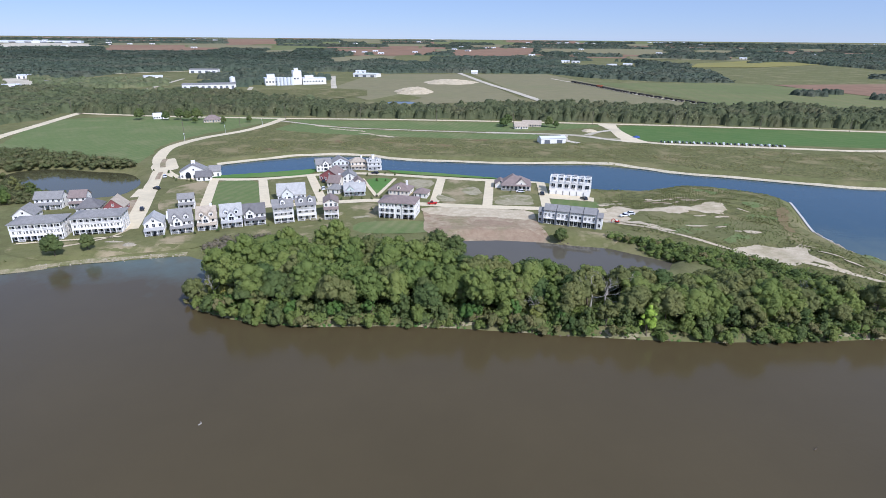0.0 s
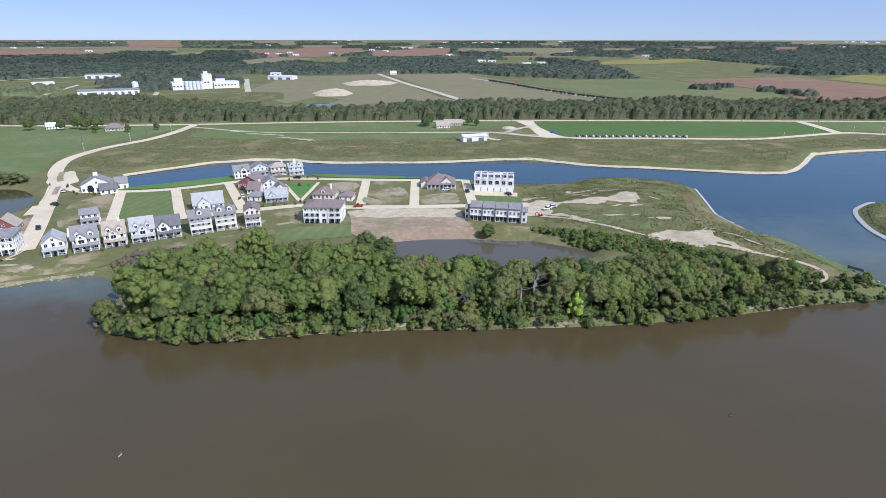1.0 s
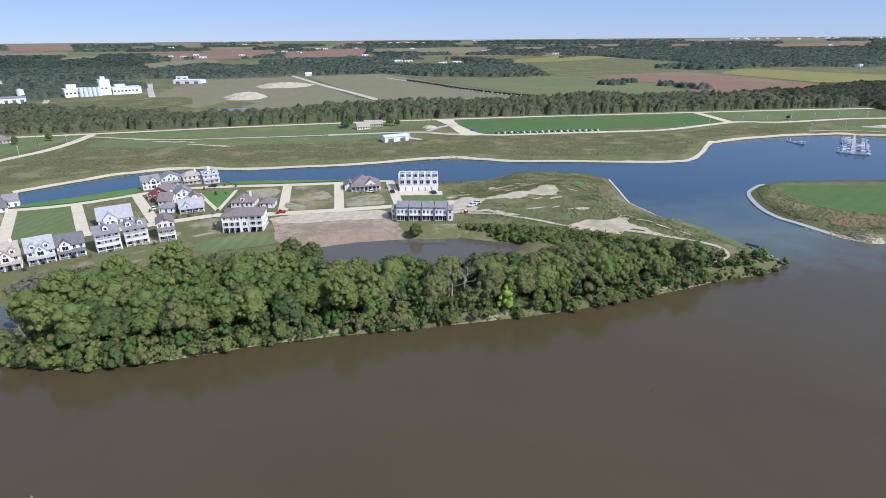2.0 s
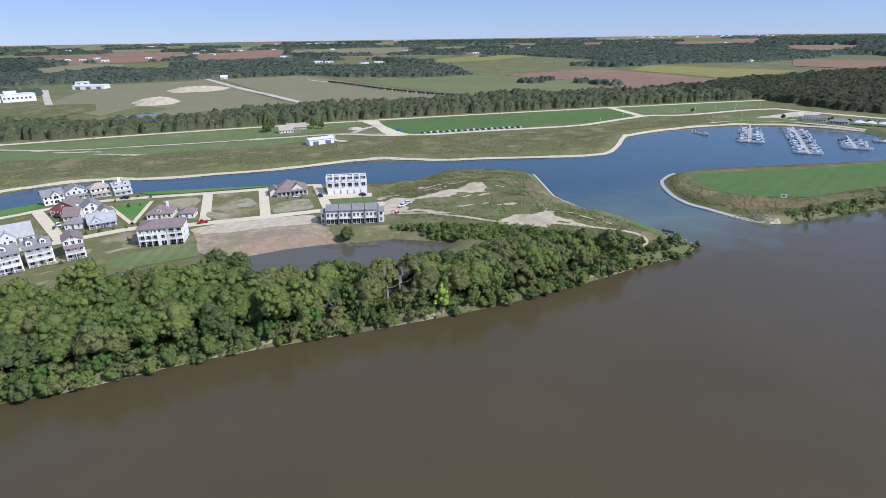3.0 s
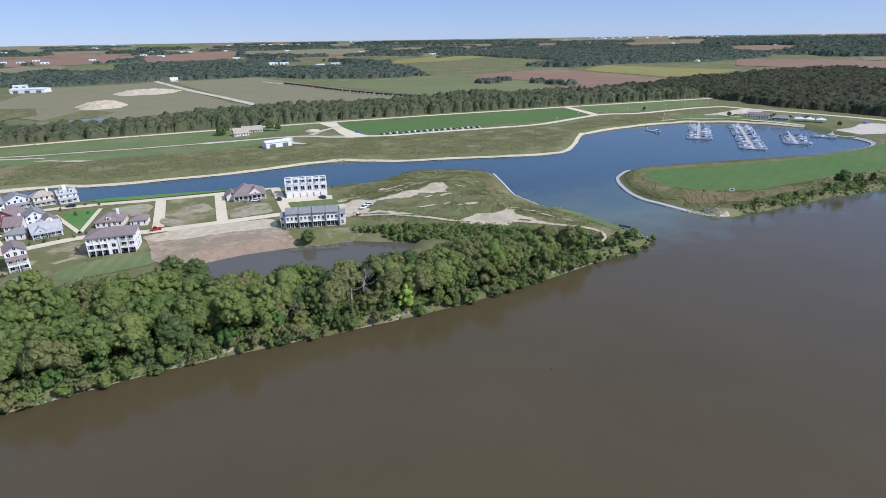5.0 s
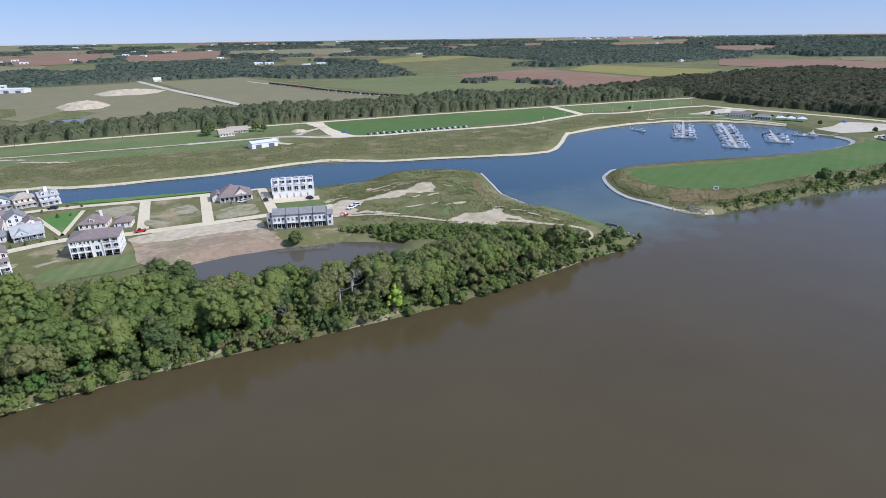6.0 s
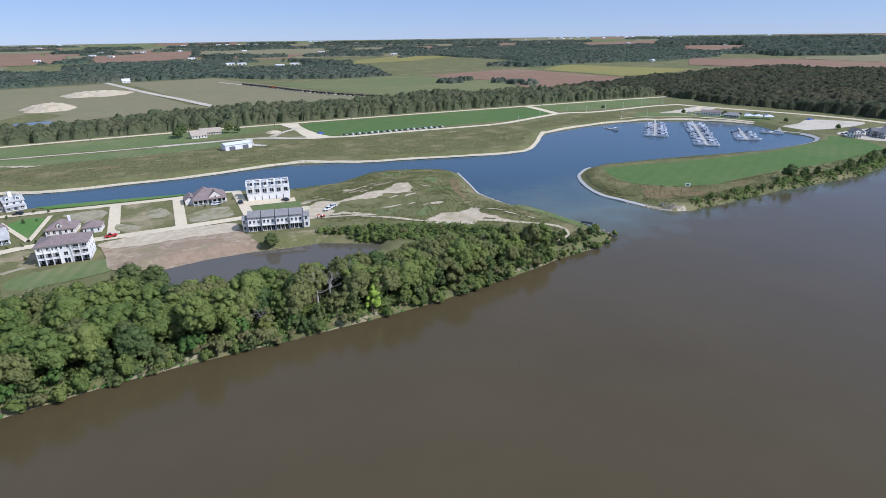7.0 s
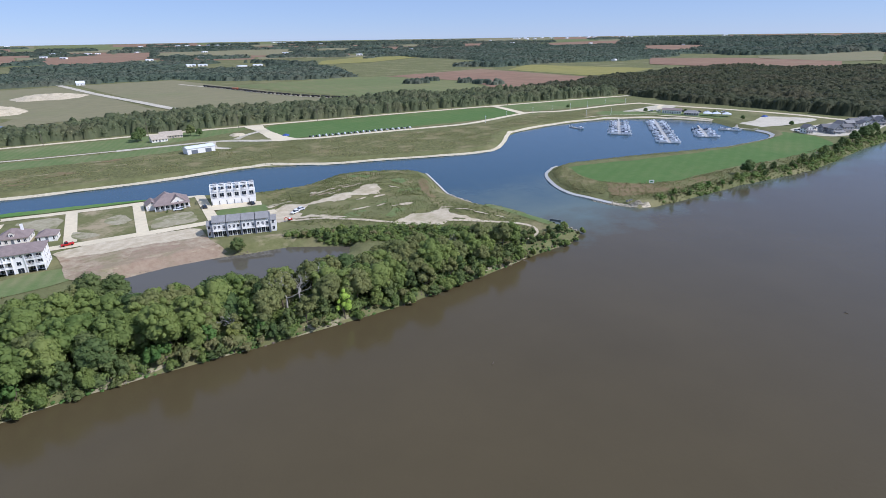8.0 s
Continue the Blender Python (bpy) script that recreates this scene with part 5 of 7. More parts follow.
def window(parent, x, y, z, side, w=0.95, h=1.35, name="window", frame_mat=None):
    """A window with a proud frame and a set-back pane; side: front, back, left or right wall."""
    key = (round(w, 2), round(h, 2), frame_mat)
    if key not in WIN:
        bm = bmesh.new()
        t = 0.12
        for d in ((-w / 2 - t, w / 2 + t, -0.07, 0.0, h, h + t), (-w / 2 - t, w / 2 + t, -0.1, 0.0, -t, 0), (-w / 2 - t, -w / 2, -0.07, 0.0, 0, h), (w / 2, w / 2 + t, -0.07, 0.0, 0, h)):
            bx(bm, *d)
        bx(bm, -0.03, 0.03, -0.06, 0.0, 0, h)
        me = bpy.data.meshes.new("window_frame")
        bm.to_mesh(me)
        bm.free()
        me.materials.append(frame_mat or M_TRIM)
        bm = bmesh.new()
        bx(bm, -w / 2, w / 2, -0.03, 0.0, 0, h)
        pe = bpy.data.meshes.new("pane")
        bm.to_mesh(pe)
        bm.free()
        pe.materials.append(M_GLASS)
        WIN[key] = (me, pe)
    me, pe = WIN[key]
    ob = new(name, me)
    ob.parent = parent
    ob.matrix_basis = pose(x, y, z, 0, 0, {"front": 0, "right": 90, "back": 180, "left": -90}[side])
    pane = new("pane", pe)
    pane.parent = ob
    return ob


def gable_roof(parent, x0, x1, y0, y1, z, pitch, ridge, mat, over=0.45, thick=0.22, name="roof"):
    """Two sloping slabs; ridge: the axis along which it runs."""
    a0, a1 = (y0, y1) if ridge == "x" else (x0, x1)
    b0, b1 = (x0, x1) if ridge == "x" else (y0, y1)
    m, hgt = (a0 + a1) / 2, (a1 - a0) / 2 * pitch
    bm = bmesh.new()
    prism(bm, [(a0 - over, z - over * pitch), (m, z + hgt), (a1 + over, z - over * pitch), (a1 + over, z - over * pitch + thick), (m, z + hgt + thick), (a0 - over, z - over * pitch + thick)], ridge, b0 - over, b1 + over)
    part(name, bm, mat, parent)
    return z + hgt


def hip_roof(parent, x0, x1, y0, y1, z, pitch, mat, over=0.5, name="roof"):
    bm = bmesh.new()
    x0, x1, y0, y1 = x0 - over, x1 + over, y0 - over, y1 + over
    half = min(x1 - x0, y1 - y0) / 2
    t = z + half * pitch
    lo = [bm.verts.new(p) for p in ((x0, y0, z), (x1, y0, z), (x1, y1, z), (x0, y1, z))]
    hi = [bm.verts.new((p.co.x, p.co.y, z + 0.2)) for p in lo]
    if x1 - x0 >= y1 - y0:
        ra, rb = bm.verts.new((x0 + half, (y0 + y1) / 2, t)), bm.verts.new((x1 - half + 0.01, (y0 + y1) / 2, t))
        fs = ((hi[0], hi[1], rb, ra), (hi[1], hi[2], rb), (hi[2], hi[3], ra, rb), (hi[3], hi[0], ra))
    else:
        ra, rb = bm.verts.new(((x0 + x1) / 2, y0 + half, t)), bm.verts.new(((x0 + x1) / 2, y1 - half, t))
        fs = ((hi[0], hi[1], ra), (hi[1], hi[2], rb, ra), (hi[2], hi[3], rb), (hi[3], hi[0], ra, rb))
    for f in fs:
        bm.faces.new(f)
    for i in range(4):
        bm.faces.new((lo[i], lo[(i + 1) % 4], hi[(i + 1) % 4], hi[i]))
    bm.faces.new(lo[::-1])
    bmesh.ops.recalc_face_normals(bm, faces=bm.faces[:])
    part(name, bm, mat, parent)
    return t


def railing(parent, x0, x1, y, z, name="railing"):
    bm = bmesh.new()
    bx(bm, x0, x1, y - 0.05, y + 0.05, z + 0.95, z + 1.05)
    bx(bm, x0, x1, y - 0.04, y + 0.04, z + 0.12, z + 0.2)
    n = max(2, int((x1 - x0) / 0.4))
    for k in range(n + 1):
        x = x0 + (x1 - x0) * k / n
        bx(bm, x - 0.03, x + 0.03, y - 0.03, y + 0.03, z + 0.12, z + 1.0)
    part(name, bm, M_TRIM, parent)


def site(name, label, p0, p1, category="house", z=None, group=""):
    """An empty at the front left corner of a building, its x axis along the front; and the front's length."""
    d = Vector(p1) - Vector(p0)
    root = new(name)
    root.matrix_basis = pose(p0[0], p0[1], gz(*p0) if z is None else z, 0, 0, math.degrees(math.atan2(d.y, d.x)))
    tagged(root, label, category, group)
    return root, d.length


def dormer(root, x, y, z, w, d, roofmat, wallmat):
    bm = bmesh.new()
    prism(bm, [(x - w / 2, z - 0.6), (x + w / 2, z - 0.6), (x + w / 2, z + 1.3), (x, z + 1.3 + w * 0.4), (x - w / 2, z + 1.3)], "y", y, y + d)
    dm = part("dormer", bm, wallmat, root)
    gable_roof(dm, x - w / 2, x + w / 2, y, y + d, z + 1.3, 0.8, "y", roofmat, 0.2, 0.12, "dormer_roof")
    window(dm, x, y, z, "front", w * 0.5, 1.0)


def house(name, label, p0, p1, depth, floors, wall, roof, style="gable_front", porch=0, dormers=0, pitch=0.75, chimney=False, fl=2.45, garage=False, group="", porch_d=2.0, wing=0.0, bay=0.0):
    """A clapboard house. style: which way the roof runs; porch: storeys of gallery on the front; wing: a lower block behind."""
    root, w = site(name, label, p0, p1, group=group)
    h = floors * fl
    y0 = porch_d if porch else 0.0
    bm = bmesh.new()
    bx(bm, 0, w, y0, depth, -0.5, h)
    if style == "gable_front":
        prism(bm, [(0, h), (w, h), (w / 2, h + w / 2 * pitch)], "y", y0, depth)
    elif style == "gable_side":
        prism(bm, [(y0, h), (depth, h), ((y0 + depth) / 2, h + (depth - y0) / 2 * pitch)], "x", 0, w)
    part("wall", bm, wall, root)
    if style == "gable_front":
        top = gable_roof(root, 0, w, y0, depth, h, pitch, "y", roof)
    elif style == "gable_side":
        top = gable_roof(root, 0, w, y0, depth, h, pitch, "x", roof)
    else:
        top = hip_roof(root, 0, w, y0, depth, h, pitch, roof)
    n = max(2, int(w / 2.1))
    ns = max(2, int((depth - y0) / 3))
    for k in range(floors):
        z = k * fl + 0.8
        for i in range(n):
            x = w * (i + 0.5) / n
            if k == 0 and i == n // 2:
                dbm = bmesh.new()
                bx(dbm, x - 0.5, x + 0.5, y0 - 0.08, y0, 0.0, 2.1)
                part("door", dbm, M_GREYWALL, root)
            elif k == 0 and porch:
                window(root, x, y0, 0.3, "front", min(1.2, w / n * 0.55), 1.7)
            else:
                window(root, x, y0, z, "front")
        for i in range(ns):
            y = y0 + (depth - y0) * (i + 0.5) / ns
            window(root, w, y, z, "right")
            window(root, 0, y, z, "left")
        for i in range(n):
            window(root, w * (i + 0.5) / n, depth, z, "back")
    if style == "gable_front":
        window(root, w / 2, y0, h + 0.5, "front", 0.8, 1.1)
    for k in range(porch):
        z = k * fl
        box_part("porch_floor", (0, w, 0, y0, z - 0.22, z), M_TRIM, root)
        cols = max(3, int(w / 2.2) + 1)
        for i in range(cols):
            x = 0.14 + (w - 0.28) * i / (cols - 1)
            box_part("column", (x - 0.13, x + 0.13, 0.02, 0.28, z, z + fl - 0.22), M_TRIM, root)
        if k:
            railing(root, 0, w, 0.15, z)
        else:
            railing(root, 0, w / 2 - 0.7, 0.15, z)
            railing(root, w / 2 + 0.7, w, 0.15, z)
            box_part("porch_skirt", (0.02, w - 0.02, 0.03, 0.15, -1.2, -0.22), M_TRIM, root)
    if porch:
        z = porch * fl
        if porch < floors:
            bm = bmesh.new()
            prism(bm, [(-0.3, z - 0.25), (y0, z + 0.45), (y0, z + 0.6), (-0.3, z - 0.1)], "x", -0.2, w + 0.2)
            part("porch_roof", bm, roof, root)
        else:
            bm = bmesh.new()
            prism(bm, [(-0.4, h - 0.3), (y0 + 0.2, h + 0.35), (y0 + 0.2, h + 0.5), (-0.4, h - 0.12)], "x", -0.3, w + 0.3)
            part("porch_roof", bm, roof, root)
    for i in range(dormers):
        x = w * (i + 0.5) / dormers
        dormer(root, x, y0 + 0.6, h + 0.7, 1.9, 3.2, roof, wall)
    if bay:
        # projecting gabled bay, bay: where along the front its middle lies
        a, bw = w * bay, w * 0.4
        bm = bmesh.new()
        z0 = porch * fl if porch < floors else fl
        prism(bm, [(a - bw / 2, z0), (a + bw / 2, z0), (a + bw / 2, h + 0.5), (a, h + 0.5 + bw * 0.45), (a - bw / 2, h + 0.5)], "y", y0 - 0.7, y0 + 3.5)
        bob = part("bay", bm, wall, root)
        gable_roof(bob, a - bw / 2, a + bw / 2, y0 - 0.7, y0 + 3.5, h + 0.5, 0.9, "y", roof, 0.25, 0.15, "bay_roof")
        for k in range(1 if porch else 0, floors):
            window(bob, a, y0 - 0.7, k * fl + 0.7, "front", bw * 0.55, 1.4)
        window(bob, a, y0 - 0.7, h + 0.1, "front", 0.7, 0.9)
    if chimney:
        box_part("chimney", (w * 0.72, w * 0.72 + 0.9, depth * 0.55, depth * 0.55 + 0.9, h - 0.5, top + 1.0), M_TRIM, root)
    if garage:
        box_part("garage_door", (w * 0.18, w * 0.82, -0.07 + y0, y0, 0.05, 2.3), M_TRIM, root)
    if wing:
        bm = bmesh.new()
        bx(bm, w * 0.12, w * 0.7, depth, depth + wing, -0.5, fl * max(1, floors - 1))
        part("wing_wall", bm, wall, root)
        gable_roof(root, w * 0.12, w * 0.7, depth - 0.5, depth + wing, fl * max(1, floors - 1), 0.6, "y", roof, 0.35, 0.2, "wing_roof")
    # trim boards at the corners
    for x in (-0.03, w - 0.15):
        box_part("corner_board", (x, x + 0.18, y0 - 0.04, y0 + 0.14, 0, h), M_TRIM, root)
    return root


# ---- the riverside row ----
def apartments(label, p0, p1, roof):
    """Long three-storey block with open galleries and a hipped roof."""
    root, w = site("apartment_building", label, p0, p1, "apartments", group="riverside apartments")
    d, fl = 11.0, 2.4
    bm = bmesh.new()
    bx(bm, 0, w, 2.0, d, -0.5, fl * 3)
    part("wall", bm, M_WHITE, root)
    hip_roof(root, 0, w, 0.1, d, fl * 3, 0.32, roof, 0.55)
    n = 8
    for k in range(3):
        z = k * fl
        box_part("gallery_floor", (0, w, 0, 2.0, z - 0.25, z), M_TRIM, root)
        if k == 1:
            screen = box_part("gallery_screen", (0.3, w - 0.3, 0.3, 0.45, z, z + fl - 0.25), M_WHITE, root)
            for i in range(2 * n - 2):
                window(screen, w * (i + 1.0) / (2 * n - 1), 0.3, z + 0.75, "front", 0.62, 1.1)
        for i in range(n):
            x = w * (i + 0.5) / n
            window(root, x, 2.0, z + 0.15, "front", 1.5, 2.1)
        for i in range(n + 1):
            x = 0.15 + (w - 0.3) * i / n
            box_part("column", (x - 0.16, x + 0.16, 0.02, 0.34, z, z + fl - 0.25), M_TRIM, root)
        if k == 2:
            box_part("gallery_rail", (0, w, 0.1, 0.22, z + 0.55, z + 0.68), M_TRIM, root)
        elif k == 0:
            for i in range(n):
                if i % 3 == 1:
                    railing(root, w * i / n + 0.1, w * (i + 1) / n - 0.1, 0.16, z)
            box_part("gallery_skirt", (0.02, w - 0.02, 0.03, 0.15, -1.2, -0.25), M_TRIM, root)
        for y in (4, 6.5, 9.5):
            window(root, w, y, z + 0.8, "right")
            window(root, 0, y, z + 0.8, "left")
    box_part("gallery_fascia", (-0.1, w + 0.1, -0.05, 0.4, fl * 3 - 0.55, fl * 3 - 0.02), M_TRIM, root)
    return root


apartments("long white apartment block with galleries and grey hipped roof", (-168.5, 200), (-150.8, 204.2), M_ROOF_GREY)
apartments("long white apartment block with galleries and blue grey roof", (-149.5, 208.3), (-131.5, 212.6), M_ROOF_GREY)
G = "riverside cottages"
house("cottage", "white gabled cottage with two-storey porch", (-119.5, 207), (-112.8, 209.6), 11, 2, M_WHITE, M_ROOF_BLUE, "gable_front", 1, group=G, wing=4)
house("cottage", "white cottage with grey roof and dormers", (-110.3, 210), (-102.3, 213), 11, 2, M_WHITE, M_ROOF_GREY, "gable_side", 1, 2, 0.9, group=G, wing=5, bay=0.35)
house("cottage", "cream cottage with tan roof and dormers", (-100.8, 214), (-93.6, 216.4), 11, 2, M_CREAM, M_ROOF_TAN, "gable_side", 1, 2, 0.9, True, group=G, bay=0.45)
house("cottage", "pale blue cottage with bluish roof and dormer", (-92, 217.6), (-84, 220.3), 11, 2, M_BLUEISH, M_ROOF_BLUE, "gable_side", 1, 2, 0.9, group=G, wing=4, bay=0.5)
house("cottage", "white cottage with dark grey gabled roof", (-83.4, 221), (-75, 223.6), 11, 2, M_WHITE, M_ROOF_DARK, "gable_side", 1, 0, 0.7, group=G, bay=0.3)
house("cottage", "white three-storey cottage with steep grey roof", (-71.2, 224), (-63.2, 226.8), 10, 3, M_WHITE, M_ROOF_GREY, "gable_side", 3, 1, 0.5, True, group=G)
house("cottage", "white cottage with grey roof and galleries", (-62, 228), (-54, 230.4), 10, 3, M_WHITE, M_ROOF_GREY, "gable_side", 3, 2, 0.42, group=G)
house("cottage", "narrow cream three-storey house with grey gable", (-50.4, 230), (-44.2, 231.2), 11, 3, M_CREAM, M_ROOF_BROWN, "gable_front", 2, group=G, pitch=0.55)


def duplex(p0, p1):
    """A three-storey double house: open galleries at one end, a white stair bay, screened porches at the other."""
    root, w = site("duplex_house", "large white three-storey house with brown roof and porches", p0, p1, "house")
    d, fl = 12.0, 2.4
    h = fl * 3
    bm = bmesh.new()
    bx(bm, 0, w, 2.2, d, -0.5, h)
    part("wall", bm, M_WHITE, root)
    hip_roof(root, 0, w, 0.3, d, h, 0.36, M_ROOF_BROWN, 0.55)
    a, b = w * 0.44, w * 0.66
    bay = box_part("stair_bay", (a, b, 0.5, 2.2, -0.8, h - 0.02), M_WHITE, root)
    window(bay, (a + b) / 2, 0.5, fl + 0.6, "front", 1.3, 1.4)
    window(bay, (a + b) / 2, 0.5, 0.0, "front", 1.9, 1.9)
    for x in (a + 0.8, b - 0.8):
        window(bay, x, 0.5, fl * 2 + 0.9, "front", 0.7, 1.1)
    for k in range(3):
        z = fl * k
        for x0, x1, bays in ((0.0, a, 3), (b, w, 2)):
            box_part("porch_floor", (x0, x1 - 0.01, 0.1, 2.2, z - 0.25, z), M_TRIM, root)
            for i in range(bays + 1):
                x = x0 + 0.15 + (x1 - x0 - 0.3) * i / bays
                box_part("column", (x - 0.15, x + 0.15, 0.12, 0.42, z, z + fl - 0.25), M_TRIM, root)
            for i in range(bays):
                x = x0 + (x1 - x0) * (i + 0.5) / bays
                window(root, x, 2.2, z + 0.1, "front", (x1 - x0) / bays * 0.62, 2.0)
            if k and x0 > 0:
                railing(root, x0 + 0.1, x1 - 0.1, 0.2, z)
        for y in (4, 7, 10):
            window(root, w, y, z + 0.8, "right")
            window(root, 0, y, z + 0.8, "left")
    # upper gallery closed by a wall with small windows
    gallery = box_part("gallery_wall", (0.3, a - 0.02, 0.45, 0.6, fl * 2, h - 0.25), M_WHITE, root)
    for i in range(5):
        window(gallery, 0.3 + (a - 0.3) * (i + 0.5) / 5, 0.45, fl * 2 + 0.85, "front", 0.7, 1.0)
    box_part("fascia", (-0.05, w + 0.05, 0.05, 0.42, h - 0.35, h - 0.03), M_TRIM, root)


duplex((-26.3, 233.6), (-10, 230.6))



def terrace():
    """Four narrow townhouses under one slate roof, with grey fin walls and low end wings."""
    root, w = site("townhouse_row", "row of four white townhouses with dark roofs and fins", (45.5, 226.8), (71.5, 217.2), "townhouses")
    n, d, fl = 4, 9.0, 2.8
    x0 = 2.0
    uw = (w - 4.6) / n
    for i in range(n):
        a = x0 + i * uw
        u = box_part("unit_wall", (a + 0.3, a + uw - 0.3, 1.0, d, -0.5, fl * 2.3), M_WHITE, root)
        bm = bmesh.new()
        prism(bm, [(0.5, fl * 2.3 - 0.25), (d * 0.55, fl * 2.3 + 1.5), (d + 0.4, fl * 2.3 - 0.2), (d + 0.4, fl * 2.3), (d * 0.55, fl * 2.3 + 1.75), (0.5, fl * 2.3)], "x", a + 0.12, a + uw - 0.12)
        part("roof", bm, M_ROOF_GREY, root)
        for k in range(2):
            for j in range(3):
                x = a + 0.3 + (uw - 0.6) * (j + 0.5) / 3
                if k == 0:
                    window(u, x, 1.0, 0.1, "front", 1.4, 2.2)
                else:
                    window(u, x, 1.0, k * fl + 0.55, "front", 0.8, 1.5)
        for j in range(6):
            window(u, a + 0.3 + (uw - 0.6) * (j + 0.5) / 6, 1.0, fl * 2.3 - 0.7, "front", 0.34, 0.45)
        box_part("balcony", (a + 0.3, a + uw - 0.3, 0.1, 1.0, fl - 0.25, fl), M_TRIM, root)
        railing(root, a + 0.3, a + uw - 0.3, 0.2, fl)
    for i in range(n + 1):
        x = x0 + i * uw
        bm = bmesh.new()
        prism(bm, [(0, -0.5), (d, -0.5), (d, fl * 2.3 + 0.1), (1.2, fl * 2.3 - 0.3), (0, fl * 1.6)], "x", x - 0.28, x + 0.28)
        part("fin_wall", bm, M_GREYWALL, root)
    for a, b in ((0, x0 - 0.3), (w - 2.3, w)):
        box_part("end_wing", (a, b, 1.2, d - 1, -0.5, fl * 1.8), M_WHITE, root)
        gable_roof(root, a, b, 1.2, d - 1, fl * 1.8, 0.35, "x", M_ROOF_GREY, 0.25, 0.2, "wing_roof")
        window(root, (a + b) / 2, 1.2, 0.8, "front", 0.9, 1.5)
        window(root, (a + b) / 2, 1.2, fl + 0.8, "front", 0.9, 1.5)
    window(root, w, 4, 0.8, "right")
    window(root, w, 4, fl + 0.8, "right")


terrace()


def white_terrace():
    """Six tall white units with roof terraces under open frames."""
    root, w = site("canal_townhouses", "six tall white townhouses with framed roof terraces", (60, 275), (80, 268.5), "townhouses")
    n, d, fl = 6, 10.0, 3.1
    uw = w / n
    for i in range(n):
        a = i * uw
        u = box_part("unit_wall", (a + 0.02, a + uw - 0.02, 0, d, -0.5, fl), M_WHITE, root)
        box_part("upper_wall", (a + 0.02, a + uw - 0.02, 2.2, d, fl, fl * 2), M_WHITE, u)
        box_part("garage_door", (a + 0.6, a + uw - 0.6, -0.08, -0.003, 0.05, 2.2), M_TRIM, root)
        box_part("entry_door", (a + 0.06, a + 0.42, -0.06, -0.003, 0.05, 2.2), M_GREYWALL, root)
        window(u, a + uw * 0.5, 2.2, fl + 0.15, "front", uw * 0.55, 2.2)
        railing(root, a + 0.2, a + uw - 0.2, 0.12, fl)
        for y in (0.15, 2.3, d * 0.55):
            for x in (a + 0.16, a + uw - 0.16):
                box_part("frame_post", (x - 0.13, x + 0.13, y - 0.13, y + 0.13, fl if y < 2 else fl * 2, fl * 3), M_TRIM, root)
            box_part("frame_beam", (a + 0.02, a + uw - 0.02, y - 0.14, y + 0.14, fl * 3, fl * 3 + 0.32), M_TRIM, root)
        box_part("frame_beam", (a + 0.02, a + uw - 0.02, 0.02, 0.28, fl * 2 - 0.2, fl * 2 + 0.1), M_TRIM, root)
        for x in (a + 0.16, a + uw - 0.16):
            box_part("frame_rafter", (x - 0.12, x + 0.12, 0.3, d * 0.55 - 0.15, fl * 3 + 0.02, fl * 3 + 0.28), M_TRIM, root)
        railing(root, a + 0.3, a + uw - 0.3, 2.3, fl * 2)
        box_part("stair_tower", (a + uw * 0.3, a + uw - 0.3, d * 0.6, d - 0.3, fl * 2, fl * 3), M_GREYWALL, root)
        window(root, a + uw * 0.62, d * 0.6, fl * 2 + 0.2, "front", uw * 0.4, 2.0)
    for y in (2, 5, 8):
        for k in range(2):
            window(root, w, y, k * fl + 0.8, "right")
            window(root, 0, y, k * fl + 0.8, "left")


white_terrace()

# ---- houses round the green and along the canal ----
G = "village houses"
house("canal_house", "white house with blue grey roof by the canal", (-73, 322), (-64.5, 325), 10, 2, M_WHITE, M_ROOF_GREY, "gable_side", 0, 0, 0.5, group=G, fl=2.2, bay=0.6)
house("canal_house", "pale blue gabled house beside the canal", (-63.5, 325.5), (-54, 328.8), 10, 2, M_BLUEISH, M_ROOF_GREY, "gable_front", 1, 0, 0.55, group=G, fl=2.2)
house("canal_house", "cream house with tan hipped roof and white chimney", (-52.5, 326), (-43.5, 328.8), 9, 2, M_CREAM, M_ROOF_TAN, "hip", 1, 0, 0.65, True, group=G, fl=2.2)
c4 = house("canal_house", "pale blue house with dormers beside the canal", (-42, 325.5), (-34, 327.8), 9, 2, M_BLUEISH, M_ROOF_BLUE, "gable_side", 1, 2, 0.55, group=G, fl=2.2)
box_part("cupola", (3.2, 4.8, 5, 6.6, 5.6, 8.6), M_TRIM, c4)
house("village_house", "red gabled house with purplish brown roof", (-67, 301), (-55.5, 298.5), 11, 1, M_REDWALL, M_ROOF_BROWN, "gable_front", 0, 0, 0.62, group=G, wing=4, fl=3.0)
house("village_house", "cream cottage with brown roof", (-60, 287.5), (-53.5, 286), 8, 1, M_CREAM, M_ROOF_BROWN, "gable_side", 0, 0, 0.8, True, group=G)
house("garage", "cream garage with grey hipped roof", (-57.5, 273.5), (-51, 272), 7, 1, M_CREAM, M_ROOF_GREY, "hip", 0, 0, 0.6, False, 2.45, True, group=G)
house("village_house", "white house with grey roof behind the green", (-52, 291), (-44.5, 292.5), 10, 2, M_WHITE, M_ROOF_GREY, "gable_front", 0, 0, 0.7, group=G, fl=2.1)
house("village_house", "mint green house with pale roof and gables", (-47.5, 268), (-37, 269.8), 11, 1, M_MINT, M_ROOF_BLUE, "gable_side", 1, 0, 0.7, True, group=G, wing=5, bay=0.3)
house("village_house", "cream cottage beside the mint house", (-46, 283), (-38.5, 284.5), 7, 1, M_CREAM, M_ROOF_BROWN, "gable_front", 0, 0, 0.8, group=G)
